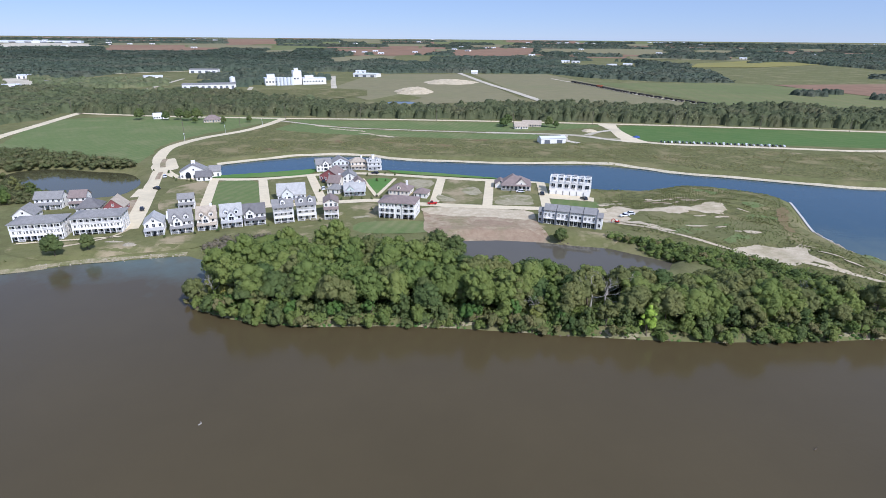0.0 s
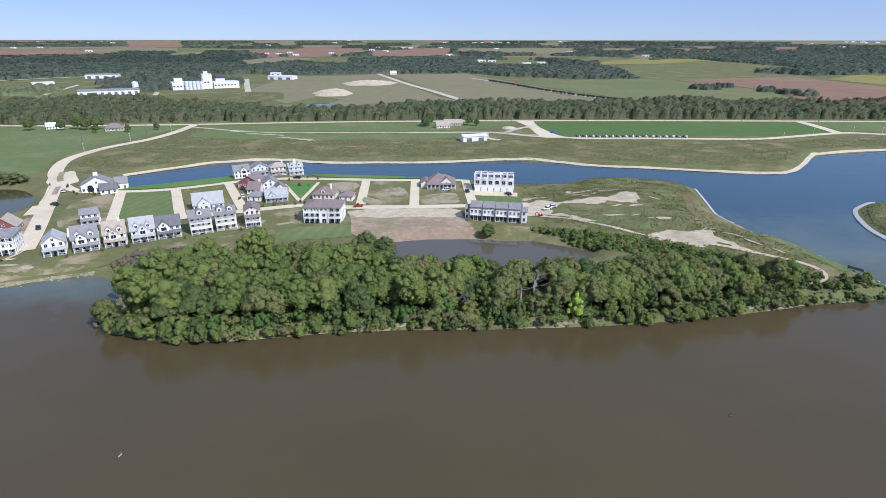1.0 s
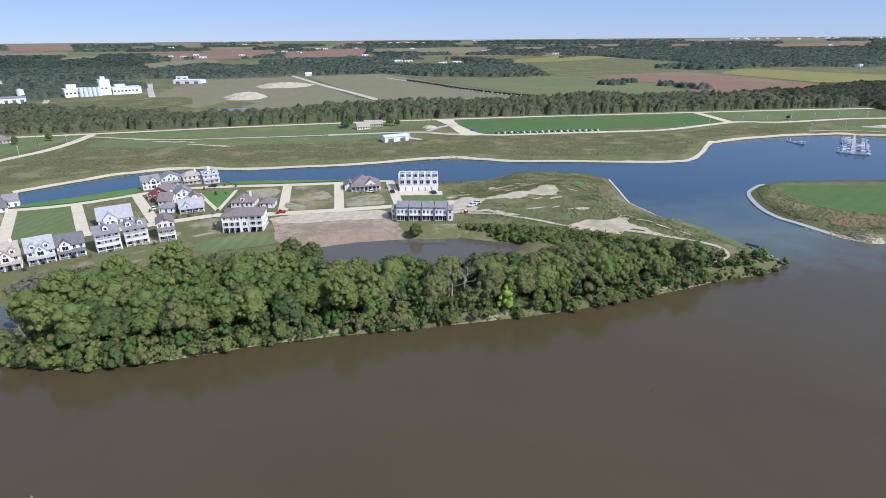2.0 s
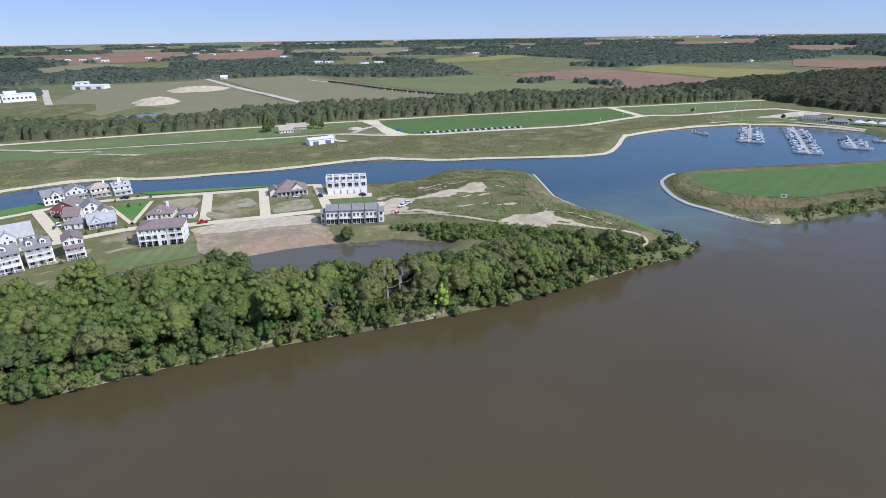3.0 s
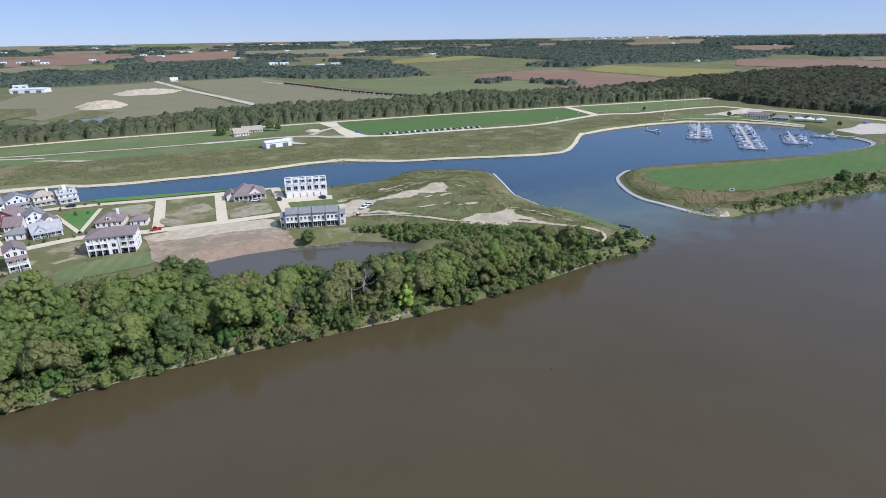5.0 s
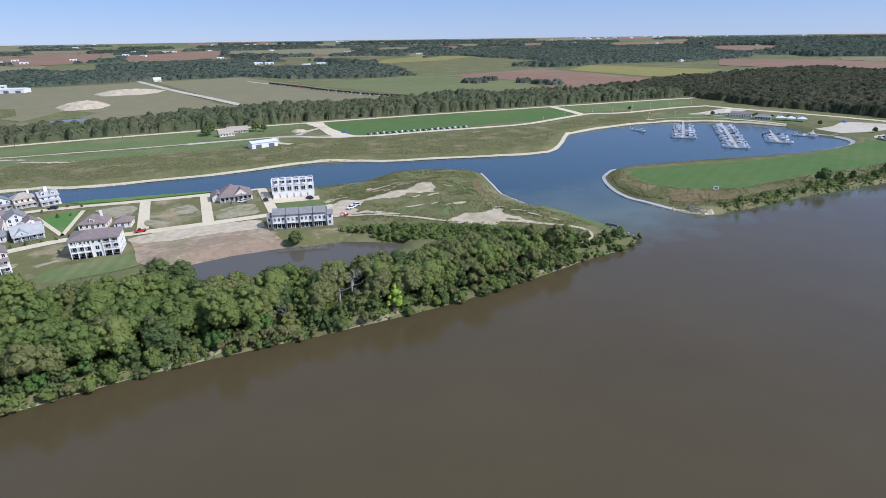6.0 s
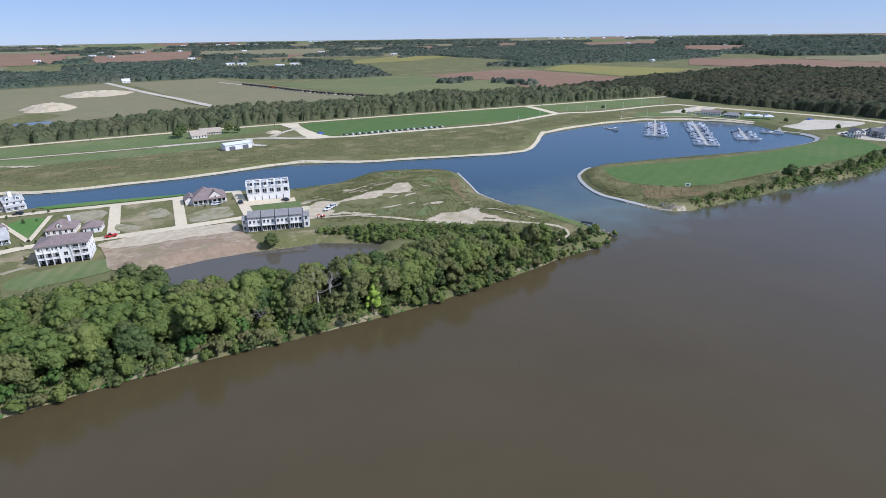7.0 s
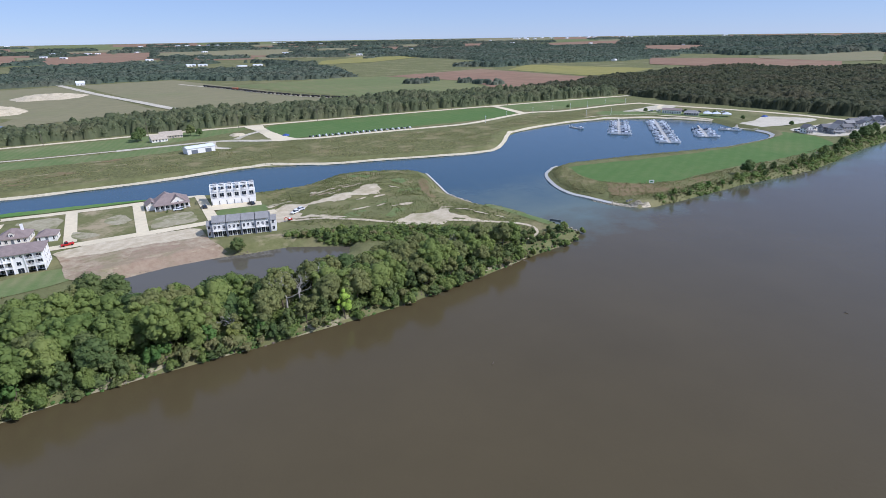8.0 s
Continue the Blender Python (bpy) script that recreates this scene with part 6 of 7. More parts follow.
house("village_house", "pale blue house with steep pale roof", (-79.5, 259.5), (-66.5, 263), 10, 1, M_BLUEISH, M_ROOF_BLUE, "gable_side", 0, 0, 0.9, group=G, bay=0.35, fl=3.0, wing=4)
house("bungalow", "brown roofed bungalow beside the green", (-25, 272), (-14.5, 269.5), 10, 1, M_CREAM, M_ROOF_BROWN, "hip", 0, 1, 0.6, True, group=G)
house("garage", "cream garage with brown roof", (-11.5, 266.5), (-5, 265), 7, 1, M_CREAM, M_ROOF_BROWN, "hip", 0, 0, 0.6, False, 2.45, True, group=G)
house("bungalow", "white house with mauve brown roof near the canal", (35.5, 281.5), (51, 280), 13, 1, M_CREAM, M_ROOF_BROWN, "hip", 1, 0, 0.62, group=G, wing=3, bay=0.68, fl=2.9)
house("garage", "cream garage with mauve brown gable beside the bungalow", (32.5, 286), (38, 285.5), 8, 1, M_CREAM, M_ROOF_BROWN, "gable_front", 0, 0, 0.6, False, 2.6, True, group=G)
house("carriage_house", "narrow white carriage house with grey roof", (-122, 243.5), (-115.5, 245.6), 7, 2, M_WHITE, M_ROOF_GREY, "gable_side", 1, group=G)
house("carriage_house", "white carriage house with pale roof", (-118, 224), (-113.5, 225.6), 6, 1, M_WHITE, M_ROOF_WHITE, "gable_side", 0, group=G)
club = house("clubhouse", "white clubhouse with grey roof and arched windows", (-147, 302), (-133, 306.5), 9, 1, M_WHITE, M_ROOF_GREY, "gable_front", 0, 0, 0.55, group=G, fl=4.0)
for x in (4.2, 9.0):
    bm = bmesh.new()
    prism(bm, [(x - 1.3, 0.2), (x + 1.3, 0.2), (x + 1.3, 2.6)] + [(x + 1.3 * math.cos(a), 2.6 + 1.3 * math.sin(a)) for a in (0.5, 1.05, 1.57, 2.1, 2.64)] + [(x - 1.3, 2.6)], "y", -0.16, -0.08)
    part("arched_window", bm, M_GLASS, club, "tall arched dark window")
box_part("cupola", (6.3, 8.3, 3.5, 5.5, 7.0, 9.6), M_TRIM, club)
house("clubhouse_annex", "white annex with dark roof beside the clubhouse", (-136, 297.5), (-128.5, 300), 7, 1, M_WHITE, M_ROOF_DARK, "gable_side", 0, group=G)
house("clubhouse_annex", "white wing with grey roof by the canal end", (-132, 307), (-126.5, 308.8), 7, 1, M_WHITE, M_ROOF_GREY, "gable_side", 0, group=G, fl=3.5)
house("village_house", "white house with grey roof behind the apartments", (-189, 242), (-177.5, 244), 9, 2, M_WHITE, M_ROOF_GREY, "gable_side", 1, group=G)
house("village_house", "narrow white house with brown roof by the pond", (-174.5, 245), (-167.5, 246.5), 9, 2, M_WHITE, M_ROOF_BROWN, "gable_side", 1, group=G)
house("village_house", "grey house with dark roof beside the pond", (-166, 237), (-156.5, 239.5), 9, 1, M_WHITE, M_ROOF_DARK, "hip", 0, 0, 0.8, group=G)
house("village_house", "red gabled house with grey roof beside the street", (-154.5, 238.5), (-146, 240.5), 9, 1, M_REDWALL, M_ROOF_TAN, "gable_front", 0, 0, 0.9, group=G)
house("village_house", "white gabled house beside the apartments", (-187, 226), (-179, 228), 9, 1, M_WHITE, M_ROOF_GREY, "gable_front", 0, 0, 0.8, group=G)
patch("lot_bare_yard", [(-150, 262), (-140, 252), (-133, 232), (-140, 226), (-148, 234), (-156, 250)], M_BROWN, "brown bare yard beside the village street", "lot", 0.08, 1.0, 0, 4)
patch("car_park_village", [(-160, 280), (-150, 284), (-146, 268), (-156, 264)], M_ROAD, "pale concrete parking pad", "pavement", 0.14)
patch("drive_canal_townhouses", [(57, 266), (80, 260), (82, 267), (60, 275)], M_ROAD, "pale concrete drive of the terrace", "pavement", 0.24)
patch("path_river", [(-166, 197.5), (-130, 206.5), (-129, 208), (-166, 199)], M_ROAD, "pale path before the apartments", "path", 0.2)
ribbon("path_bank", [(-131, 216), (-133, 207), (-141, 199), (-150, 193)], 1.6, M_DIRT, "worn dirt path down the bank", "path", 0.2, 3, 0.4)

# ---- far buildings ----
def shed(name, label, p0, p1, depth, h, wall, roof, category="shed", pitch=0.25, doors=2):
    root, w = site(name, label, p0, p1, category)
    bm = bmesh.new()
    bx(bm, 0, w, 0, depth, -0.5, h)
    prism(bm, [(0, h), (depth, h), (depth / 2, h + depth / 2 * pitch)], "x", 0, w)
    part("wall", bm, wall, root)
    gable_roof(root, 0, w, 0, depth, h, pitch, "x", roof, 0.4, 0.25)
    for i in range(doors):
        x = w * (i + 0.5) / doors
        box_part("door", (x - w / doors * 0.22, x + w / doors * 0.22, -0.1, 0, 0, h * 0.7), M_GREYWALL, root)
    return root, w


shed("storage_shed", "long white metal shed on the field edge", (82, 419), (102, 422), 9, 4.0, M_WHITE, M_ROOF_WHITE)
shed("warehouse", "long white warehouse beyond the woodland", (-382, 838), (-310, 862), 30, 7, M_WHITE, M_ROOF_GREY, "warehouse", 0.1, 9)
shed("warehouse", "low white factory hall", (-171, 1145), (-122, 1128), 24, 6, M_WHITE, M_ROOF_WHITE, "warehouse", 0.15, 3)
shed("warehouse", "small white hall by the far road", (-539, 1036), (-512, 1053), 18, 5, M_WHITE, M_ROOF_WHITE, "warehouse", 0.15, 3)
shed("warehouse", "grey hall among far trees", (-534, 1217), (-476, 1224), 24, 7, M_WHITE, M_ROOF_GREY, "warehouse", 0.15, 4)
root, w = site("silo_tower", "white silo beside the warehouse", (-334, 900), (-325, 900), "silo")
bm = bmesh.new()
bmesh.ops.create_cone(bm, cap_ends=True, segments=20, radius1=4.5, radius2=4.5, depth=14, matrix=Matrix.Translation((4.5, 4.5, 7)))
part("wall", bm, M_WHITE, root)
bm = bmesh.new()
bmesh.ops.create_cone(bm, cap_ends=True, segments=20, radius1=4.8, radius2=0.6, depth=2, matrix=Matrix.Translation((4.5, 4.5, 15)))
part("roof", bm, M_ROOF_WHITE, root)
root, w = site("process_plant", "large white processing plant with tall blocks and silos", (-283, 925), (-190, 962), "factory")
for x0, x1, y0, y1, h in ((0, 30, 0, 26, 11), (4, 16, 4, 14, 17), (31, 46, 2, 22, 9), (46, 60, 4, 20, 22), (49, 55, 8, 14, 26), (61, 100, 0, 24, 10), (66, 80, 6, 16, 14)):
    blk = box_part("block", (x0, x1, y0, y1, -0.5, h), M_WHITE, root)
    box_part("roof_cap", (x0 - 0.3, x1 + 0.3, y0 - 0.3, y1 + 0.3, h, h + 0.5), M_ROOF_WHITE, blk)
    for i in range(int((x1 - x0) / 5)):
        window(blk, x0 + 2.5 + 5 * i, y0, h * 0.4, "front", 2.4, 2.2)
for i in range(5):
    bm = bmesh.new()
    bmesh.ops.create_cone(bm, cap_ends=True, segments=14, radius1=2.6, radius2=2.6, depth=13, matrix=Matrix.Translation((20 + 5.6 * i, -4, 6.5)))
    part("silo", bm, M_ROOF_WHITE, root)
G = "farm buildings"
house("farmhouse", "brown roofed farmhouse beside the levee road", (71, 490), (83, 490.5), 8, 1, M_CREAM, M_ROOF_TAN, "gable_side", 0, group=G)
house("farmhouse", "brown roofed barn beside the farmhouse", (80, 504), (97, 502), 8, 1, M_TAN, M_ROOF_TAN, "gable_side", 0, group=G)
house("farmhouse", "tan roofed house beside the curving road", (-220, 516), (-206, 520), 10, 1, M_TAN, M_ROOF_BROWN, "hip", 0, group=G)
house("farmhouse", "white house under trees at the wood's edge", (-277, 536), (-265, 541), 8, 1, M_WHITE, M_ROOF_WHITE, "gable_side", 0, group=G)
house("farmhouse", "small white barn in the far field", (78, 1262), (92, 1262), 10, 1, M_WHITE, M_ROOF_WHITE, "gable_side", 0, group=G, fl=4)
shed("warehouse", "long white distribution hall near the horizon", (-2300, 2960), (-1900, 3080), 90, 8, M_BLUEISH, M_ROOF_WHITE, "warehouse", 0.05, 6)
barn, _w = shed("far_barn", "distant white farm shed among fields", (224, 1880), (250, 1886), 14, 6, M_WHITE, M_ROOF_WHITE, "barn", 0.2, 2)
tagged(barn, group="far barns")
for x, y in ((300, 1850), (380, 1870), (443, 1850), (500, 1640), (560, 1690), (330, 1885), (415, 1880)):
    copy_thing(barn, pose(x, y, gz(x, y), 0, 0, rf.uniform(-20, 20)))
far_spots = [(rf.uniform(-40, 74), rf.uniform(2400, 4650)) for k in range(46)]
# small towns under the horizon
for a, r in ((-36, 3900), (-22, 4300), (2, 3300), (14, 4100), (22, 4400), (45, 4400), (52, 4500), (60, 4450)):
    far_spots += [(a + rf.normal(0, 1.6), r + rf.normal(0, 120)) for k in range(9)]
for a, r in far_spots:
    x, y = r * math.sin(radians(a)), r * math.cos(radians(a))
    copy_thing(barn, pose(x, y, gz(x, y), 0, 0, rf.uniform(-40, 40)))


# ---- freight train between the fields ----
M_WAGON = paint_mat("sooty_wagon_steel", lin(82, 74, 66), 0.7, 0.2)
M_LOCO = paint_mat("orange_locomotive_paint", lin(186, 92, 52), 0.5, 0.08)
RAIL = [(232, 1130), (242, 1080), (252, 1038), (275, 924), (286, 852), (305, 776), (318, 735), (341, 685), (371, 648), (420, 612), (480, 590)]
ribbon("rail_bed", RAIL, 6.5, M_GRAVEL, "pale ballast of the railway line", "railway", 0.55, 12)


def make_wagon(name, label, mat, loco=False):
    """A rail vehicle on two bogies: a low open wagon, or a locomotive with cab and hood."""
    root = tagged(new(name), label, "train", "freight train")
    bm = bmesh.new()
    if loco:
        bx(bm, -9.5, 9.5, -1.5, 1.5, 1.1, 1.6)
        bx(bm, -9.0, 5.0, -1.1, 1.1, 1.6, 3.2)
        bx(bm, 7.5, 9.0, -1.1, 1.1, 1.6, 2.8)
    else:
        prism(bm, [(-6.6, 1.0), (6.6, 1.0), (7.2, 1.4), (7.2, 2.5), (-7.2, 2.5), (-7.2, 1.4)], "y", -1.55, 1.55)
    part("body", bm, mat, root)
    if loco:
        box_part("cab", (5.0, 7.5, -1.5, 1.5, 1.6, 3.8), mat, root)
    else:
        box_part("load", (-7.0, 7.0, -1.4, 1.4, 2.5, 2.65), M_TYRE, root, "black heaped load")
    for x in (-5.4, 5.4):
        bm = bmesh.new()
        bx(bm, x - 1.4, x + 1.4, -1.0, 1.0, 0.35, 1.15)
        for q in (x - 0.9, x + 0.9):
            bmesh.ops.create_cone(bm, cap_ends=True, segments=10, radius1=0.45, radius2=0.45, depth=1.7, matrix=Matrix.Translation((q, 0, 0.45)) @ Matrix.Rotation(radians(90), 4, "X"))
        part("bogie", bm, M_TYRE, root)
    return root


WAGONS = [make_wagon("open_wagon", "dark sooty low-sided wagon standing on the railway", M_WAGON), make_wagon("locomotive", "orange locomotive in the freight train", M_LOCO, True)]
PROTOS += WAGONS
rail_pts = spline(RAIL, 16.0)
for k in range(len(rail_pts) - 1):
    a, b = rail_pts[k], rail_pts[k + 1]
    if 640 < a.y < 1050:
        q = (a + b) / 2
        copy_thing(WAGONS[1 if 925 < q.y < 945 else 0], pose(q.x, q.y, gz(q.x, q.y) + 0.6, 0, 0, math.degrees(math.atan2(b.y - a.y, b.x - a.x))))


# ---- marina ----
G = "harbour houses"
for n, (x, y, a) in enumerate(((491, 170, 6), (506, 164, -6), (503, 155, 5), (517, 153, -4), (528, 160, 6), (541, 160, 0), (545, 150, -5), (558, 161, 4), (560, 151, 0), (572, 158, 3), (578, 148, -3), (590, 154, 0))):
    w = 7.5 + (n % 3)
    t = radians(a - 30)
    house("harbour_house", ("white house with blue grey roof beside the harbour", "grey house with dark roof beside the harbour", "slate grey house with grey roof beside the harbour")[n % 3], (x, y), (x + w * math.cos(t), y + w * math.sin(t)), 8, 2, (M_WHITE, M_GREYWALL, M_GREYWALL)[n % 3], (M_ROOF_DARK, M_ROOF_DARK, M_ROOF_GREY)[n % 3], ("gable_front", "gable_side")[n % 2], 1, 0, 0.65, group=G, fl=2.2)
house("harbour_store", "long low white harbour store with dark roof", (517, 315), (525, 299), 8, 1, M_WHITE, M_ROOF_BROWN, "gable_side", 0, 0, 0.4, fl=3.4)
house("harbour_store", "grey harbour office with hipped roof", (520, 293), (526, 281), 8, 1, M_BLUEISH, M_ROOF_GREY, "hip", 1, 0, 0.6)
patch("car_park_harbour", [(495.5, 229), (512, 232), (534, 231), (567, 235), (584, 200), (556, 195), (526, 200), (502, 209), (494.5, 212)], M_GRAVEL, "wide pale gravel car park by the harbour", "pavement", 0.12, 0.8, 0, 4)
patch("harbour_yard", [(492, 172), (505, 188), (540, 184), (600, 172), (612, 150), (560, 142), (510, 146), (490, 158)], M_GRAVEL, "pale gravel yard round the harbour houses", "pavement", 0.13, 1.2, 0, 4)
patch("car_park_upper", [(500, 350), (530, 352), (572, 356), (580, 339), (560, 330), (538, 334), (516, 338)], M_GRAVEL, "pale gravel parking behind the harbour store", "pavement", 0.16, 0.8, 0, 4)
patch("harbour_quay", [(462, 345), (482, 332), (512, 304), (524, 262), (548, 262), (540, 300), (520, 340), (480, 366)], M_LAWN, "grass along the harbour quay", "lawn", 0.1, 0.8, 0, 4)
ribbon("path_quay", [(436, 349), (468, 340), (490, 322), (507, 300), (519, 262)], 1.6, M_ROAD, "pale quayside path", "path", 0.3, 4)

ribbon("path_loop", [(512, 344), (530, 350), (546, 340), (548, 318), (534, 306), (518, 316), (512, 332), (514, 346)], 2.5, M_ROAD, "pale looping path behind the harbour store", "path", 0.32, 4)
ribbon("path_loop_link", [(546, 336), (560, 346), (576, 352)], 5, M_ROAD, "pale drive to the harbour store", "path", 0.33, 4)


def tent(x, y, turn):
    root = tagged(new("marquee"), "white pointed marquee beside the harbour", "tent", "harbour marquees")
    root.matrix_basis = pose(x, y, gz(x, y), 0, 0, turn)
    bm = bmesh.new()
    hip = [(0, 0), (8, 0), (8, 8), (0, 8)]
    lo = [bm.verts.new((a, b, 2.6)) for a, b in hip]
    top = bm.verts.new((4, 4, 4.4))
    for i in range(4):
        bm.faces.new((lo[i], lo[(i + 1) % 4], top))
    bm.faces.new(lo[::-1])
    part("canopy", bm, M_ROOF_WHITE, root)
    for a, b in hip:
        box_part("pole", (a * 0.98, a * 0.98 + 0.12, b * 0.98, b * 0.98 + 0.12, 0, 2.6), M_STEEL, root)


for x, y, a in ((527, 277, -62), (531, 270, -62), (535, 262, -62)):
    tent(x, y, a)


def make_boat(label, length, cabin, cover, cover_label, hull=None):
    """A motor boat: tapered hull, cabin or cover, windscreen and rail."""
    root = tagged(new("motor_boat"), label, "boat", "moored boats")
    b = length * 0.16
    bm = bmesh.new()
    secs = [(-length / 2, 0.92, 0.0), (-length * 0.1, 1.0, 0.05), (length * 0.25, 0.8, 0.2), (length * 0.42, 0.4, 0.35), (length / 2, 0.05, 0.5)]
    rings = []
    for y, k, up in secs:
        rings.append([bm.verts.new(p) for p in ((-b * k, y, 1.0 + up), (-b * k * 0.75, y, 0.0 + up * 0.5), (0, y, -0.3 + up * 0.4), (b * k * 0.75, y, 0.0 + up * 0.5), (b * k, y, 1.0 + up))])
    for p, q in zip(rings, rings[1:]):
        for i in range(4):
            bm.faces.new((p[i], p[i + 1], q[i + 1], q[i]))
        bm.faces.new((p[4], p[0], q[0], q[4]))
    bm.faces.new(rings[0])
    bm.faces.new(rings[-1][::-1])
    bmesh.ops.recalc_face_normals(bm, faces=bm.faces[:])
    part("hull", bm, hull or M_CARWHITE, root)
    bm = bmesh.new()
    prism(bm, [(-length * 0.15, 1.0), (length * 0.28, 1.1), (length * 0.16, 1.1 + cabin), (-length * 0.12, 1.15 + cabin)], "x", -b * 0.7, b * 0.7)
    part("cabin", bm, hull or M_CARWHITE, root)
    bm = bmesh.new()
    prism(bm, [(length * 0.17, 1.15 + cabin * 0.45), (length * 0.27, 1.15 + cabin * 0.3), (length * 0.2, 1.1 + cabin * 0.95), (length * 0.14, 1.1 + cabin * 0.95)], "x", -b * 0.74, b * 0.74)
    part("windscreen", bm, M_GLASS, root)
    if not cover:
        box_part("cockpit", (-b * 0.6, b * 0.6, -length * 0.44, -length * 0.16, 1.01, 1.06), M_GREYWALL, root, "grey cockpit floor")
        return root
    bm = bmesh.new()
    prism(bm, [(-length * 0.38, 1.9 + cabin * 0.4), (-length * 0.12, 2.2 + cabin * 0.5), (-length * 0.12, 2.3 + cabin * 0.5), (-length * 0.38, 2.0 + cabin * 0.4)], "x", -b * 0.85, b * 0.85)
    for y in (-length * 0.36, -length * 0.14):
        for x in (-b * 0.8, b * 0.8):
            bx(bm, x - 0.04, x + 0.04, y - 0.04, y + 0.04, 0.9, 2.1 + cabin * 0.4)
    part("canopy", bm, cover, root, cover_label)
    return root


BOATS = [make_boat("white motor boat with an open cockpit, moored", 9.5, 1.3, None, ""),
         make_boat("white cruiser with a navy canopy, moored", 11.0, 1.6, M_NAVY, "navy canopy"),
         make_boat("small white boat with a dark cover, moored", 7.5, 0.9, M_CARDARK, "dark canvas cover"),
         make_boat("small boat under a dark cover", 7.0, 0.6, M_CARDARK, "dark canvas cover", M_CARDARK),
         make_boat("white cruiser with a white canopy, moored", 9.0, 1.5, M_ROOF_WHITE, "white canopy")]
PROTOS += BOATS


def dock(a, b, count, boats=True):
    """A floating dock with finger piers, piles and boats on both sides."""
    d = Vector(b) - Vector(a)
    n = Vector((-d.y, d.x)).normalized()
    turn = math.atan2(d.y, d.x)
    root = tagged(new("floating_dock"), "pale floating dock with finger piers in the harbour", "dock", "harbour docks")
    root.matrix_basis = pose(a[0], a[1], 0, 0, 0, math.degrees(turn))
    L = d.length
    box_part("walkway", (0, L, -1.3, 1.3, -0.2, 0.55), M_WOOD, root)
    if boats and count > 2:
        box_part("gangway", (-16, -0.01, -0.7, 0.7, 0.4, 0.7), M_WOOD, root)
    for k in range(count + 1):
        x = 4 + (L - 5) * k / count
        for s in (-1, 1):
            box_part("finger", (x - 0.4, x + 0.4, min(s * 1.3, s * 7.0), max(s * 1.3, s * 7.0), -0.15, 0.5), M_WOOD, root)
            bm = bmesh.new()
            bmesh.ops.create_cone(bm, cap_ends=True, segments=8, radius1=0.16, radius2=0.16, depth=4, matrix=Matrix.Translation((x, s * 7.2, 0.3)))
            part("mooring_post", bm, M_ROOF_WHITE, root)
    if boats:
        for k in range(count):
            for s in (-1, 1):
                if rng.random() < 0.93:
                    q = Vector(a) + d.normalized() * (4 + (L - 5) * (k + 0.5) / count) + n * s * 5.3
                    bt = copy_thing(BOATS[int(rng.choice([0, 0, 0, 4, 4, 1, 2, 3]))], pose(q.x, q.y, 0.05, 0, 0, math.degrees(turn) + (0 if s > 0 else 180) + rng.uniform(-9, 9)) @ Matrix.Scale(rng.uniform(0.76, 0.92), 4))
    return root


dock((452, 320), (391, 275), 15)
dock((476, 296), (388, 227), 24)
dock((469, 247), (433, 221), 7)
dock((398, 322), (390, 323), 1)
dock((489, 231), (478, 226), 2)
# boats on trailers beside the lower road
for k in range(34):
    t = k / 33
    q = Vector((180, 428)).lerp(Vector((270, 412)), t)
    bt = copy_thing(BOATS[(3, 2, 3, 0, 3, 4)[k % 6]], pose(q.x, q.y, gz(q.x, q.y) + 0.35, 0, 0, -10 + rng.uniform(-8, 8)))
    bt.scale = (0.5, 0.5, 0.5)
    tagged(bt, "small boat on a trailer stored beside the road", "boat", "stored boats")


# ---- vehicles ----
def make_car(name, label, paint, pickup=False):
    root = tagged(new(name), label, "car")
    bm = bmesh.new()
    prism(bm, [(-2.3, 0.35), (2.3, 0.35), (2.35, 0.75), (1.2, 0.95), (-2.3, 1.0)], "x", -0.9, 0.9)
    bmesh.ops.bevel(bm, geom=bm.edges[:], offset=0.08, segments=1, affect="EDGES")
    part("body", bm, paint, root)
    bm = bmesh.new()
    prof = [(-0.4, 0.95), (1.15, 0.93), (0.5, 1.6), (-0.3, 1.65)] if pickup else [(-2.0, 0.97), (1.15, 0.93), (0.45, 1.5), (-1.5, 1.5)]
    prism(bm, prof, "x", -0.78, 0.78)
    part("cabin", bm, M_GLASS, root, "dark glass")
    box_part("roof", (-0.72, 0.72, -0.28 if pickup else -1.45, 0.42, 1.52 if not pickup else 1.62, 1.57 if not pickup else 1.7), paint, root)
    for y in (-1.45, 1.45):
        for x in (-0.85, 0.85):
            bm = bmesh.new()
            bmesh.ops.create_cone(bm, cap_ends=True, segments=14, radius1=0.35, radius2=0.35, depth=0.24, matrix=Matrix.Translation((x, y, 0.35)) @ Matrix.Rotation(radians(90), 4, "Y"))
            part("wheel", bm, M_TYRE, root)
    return root


CARS = [make_car("pickup_truck", "red pickup truck parked on the pale street", M_RED, True), make_car("car", "white car parked", M_CARWHITE), make_car("car", "dark car parked", M_CARDARK)]
PROTOS += CARS


def park(k, x, y, turn, label="", group="parked cars"):
    c = copy_thing(CARS[k], pose(x, y, gz(x, y) + 0.24, 0, 0, turn))
    return tagged(c, label, group=group)


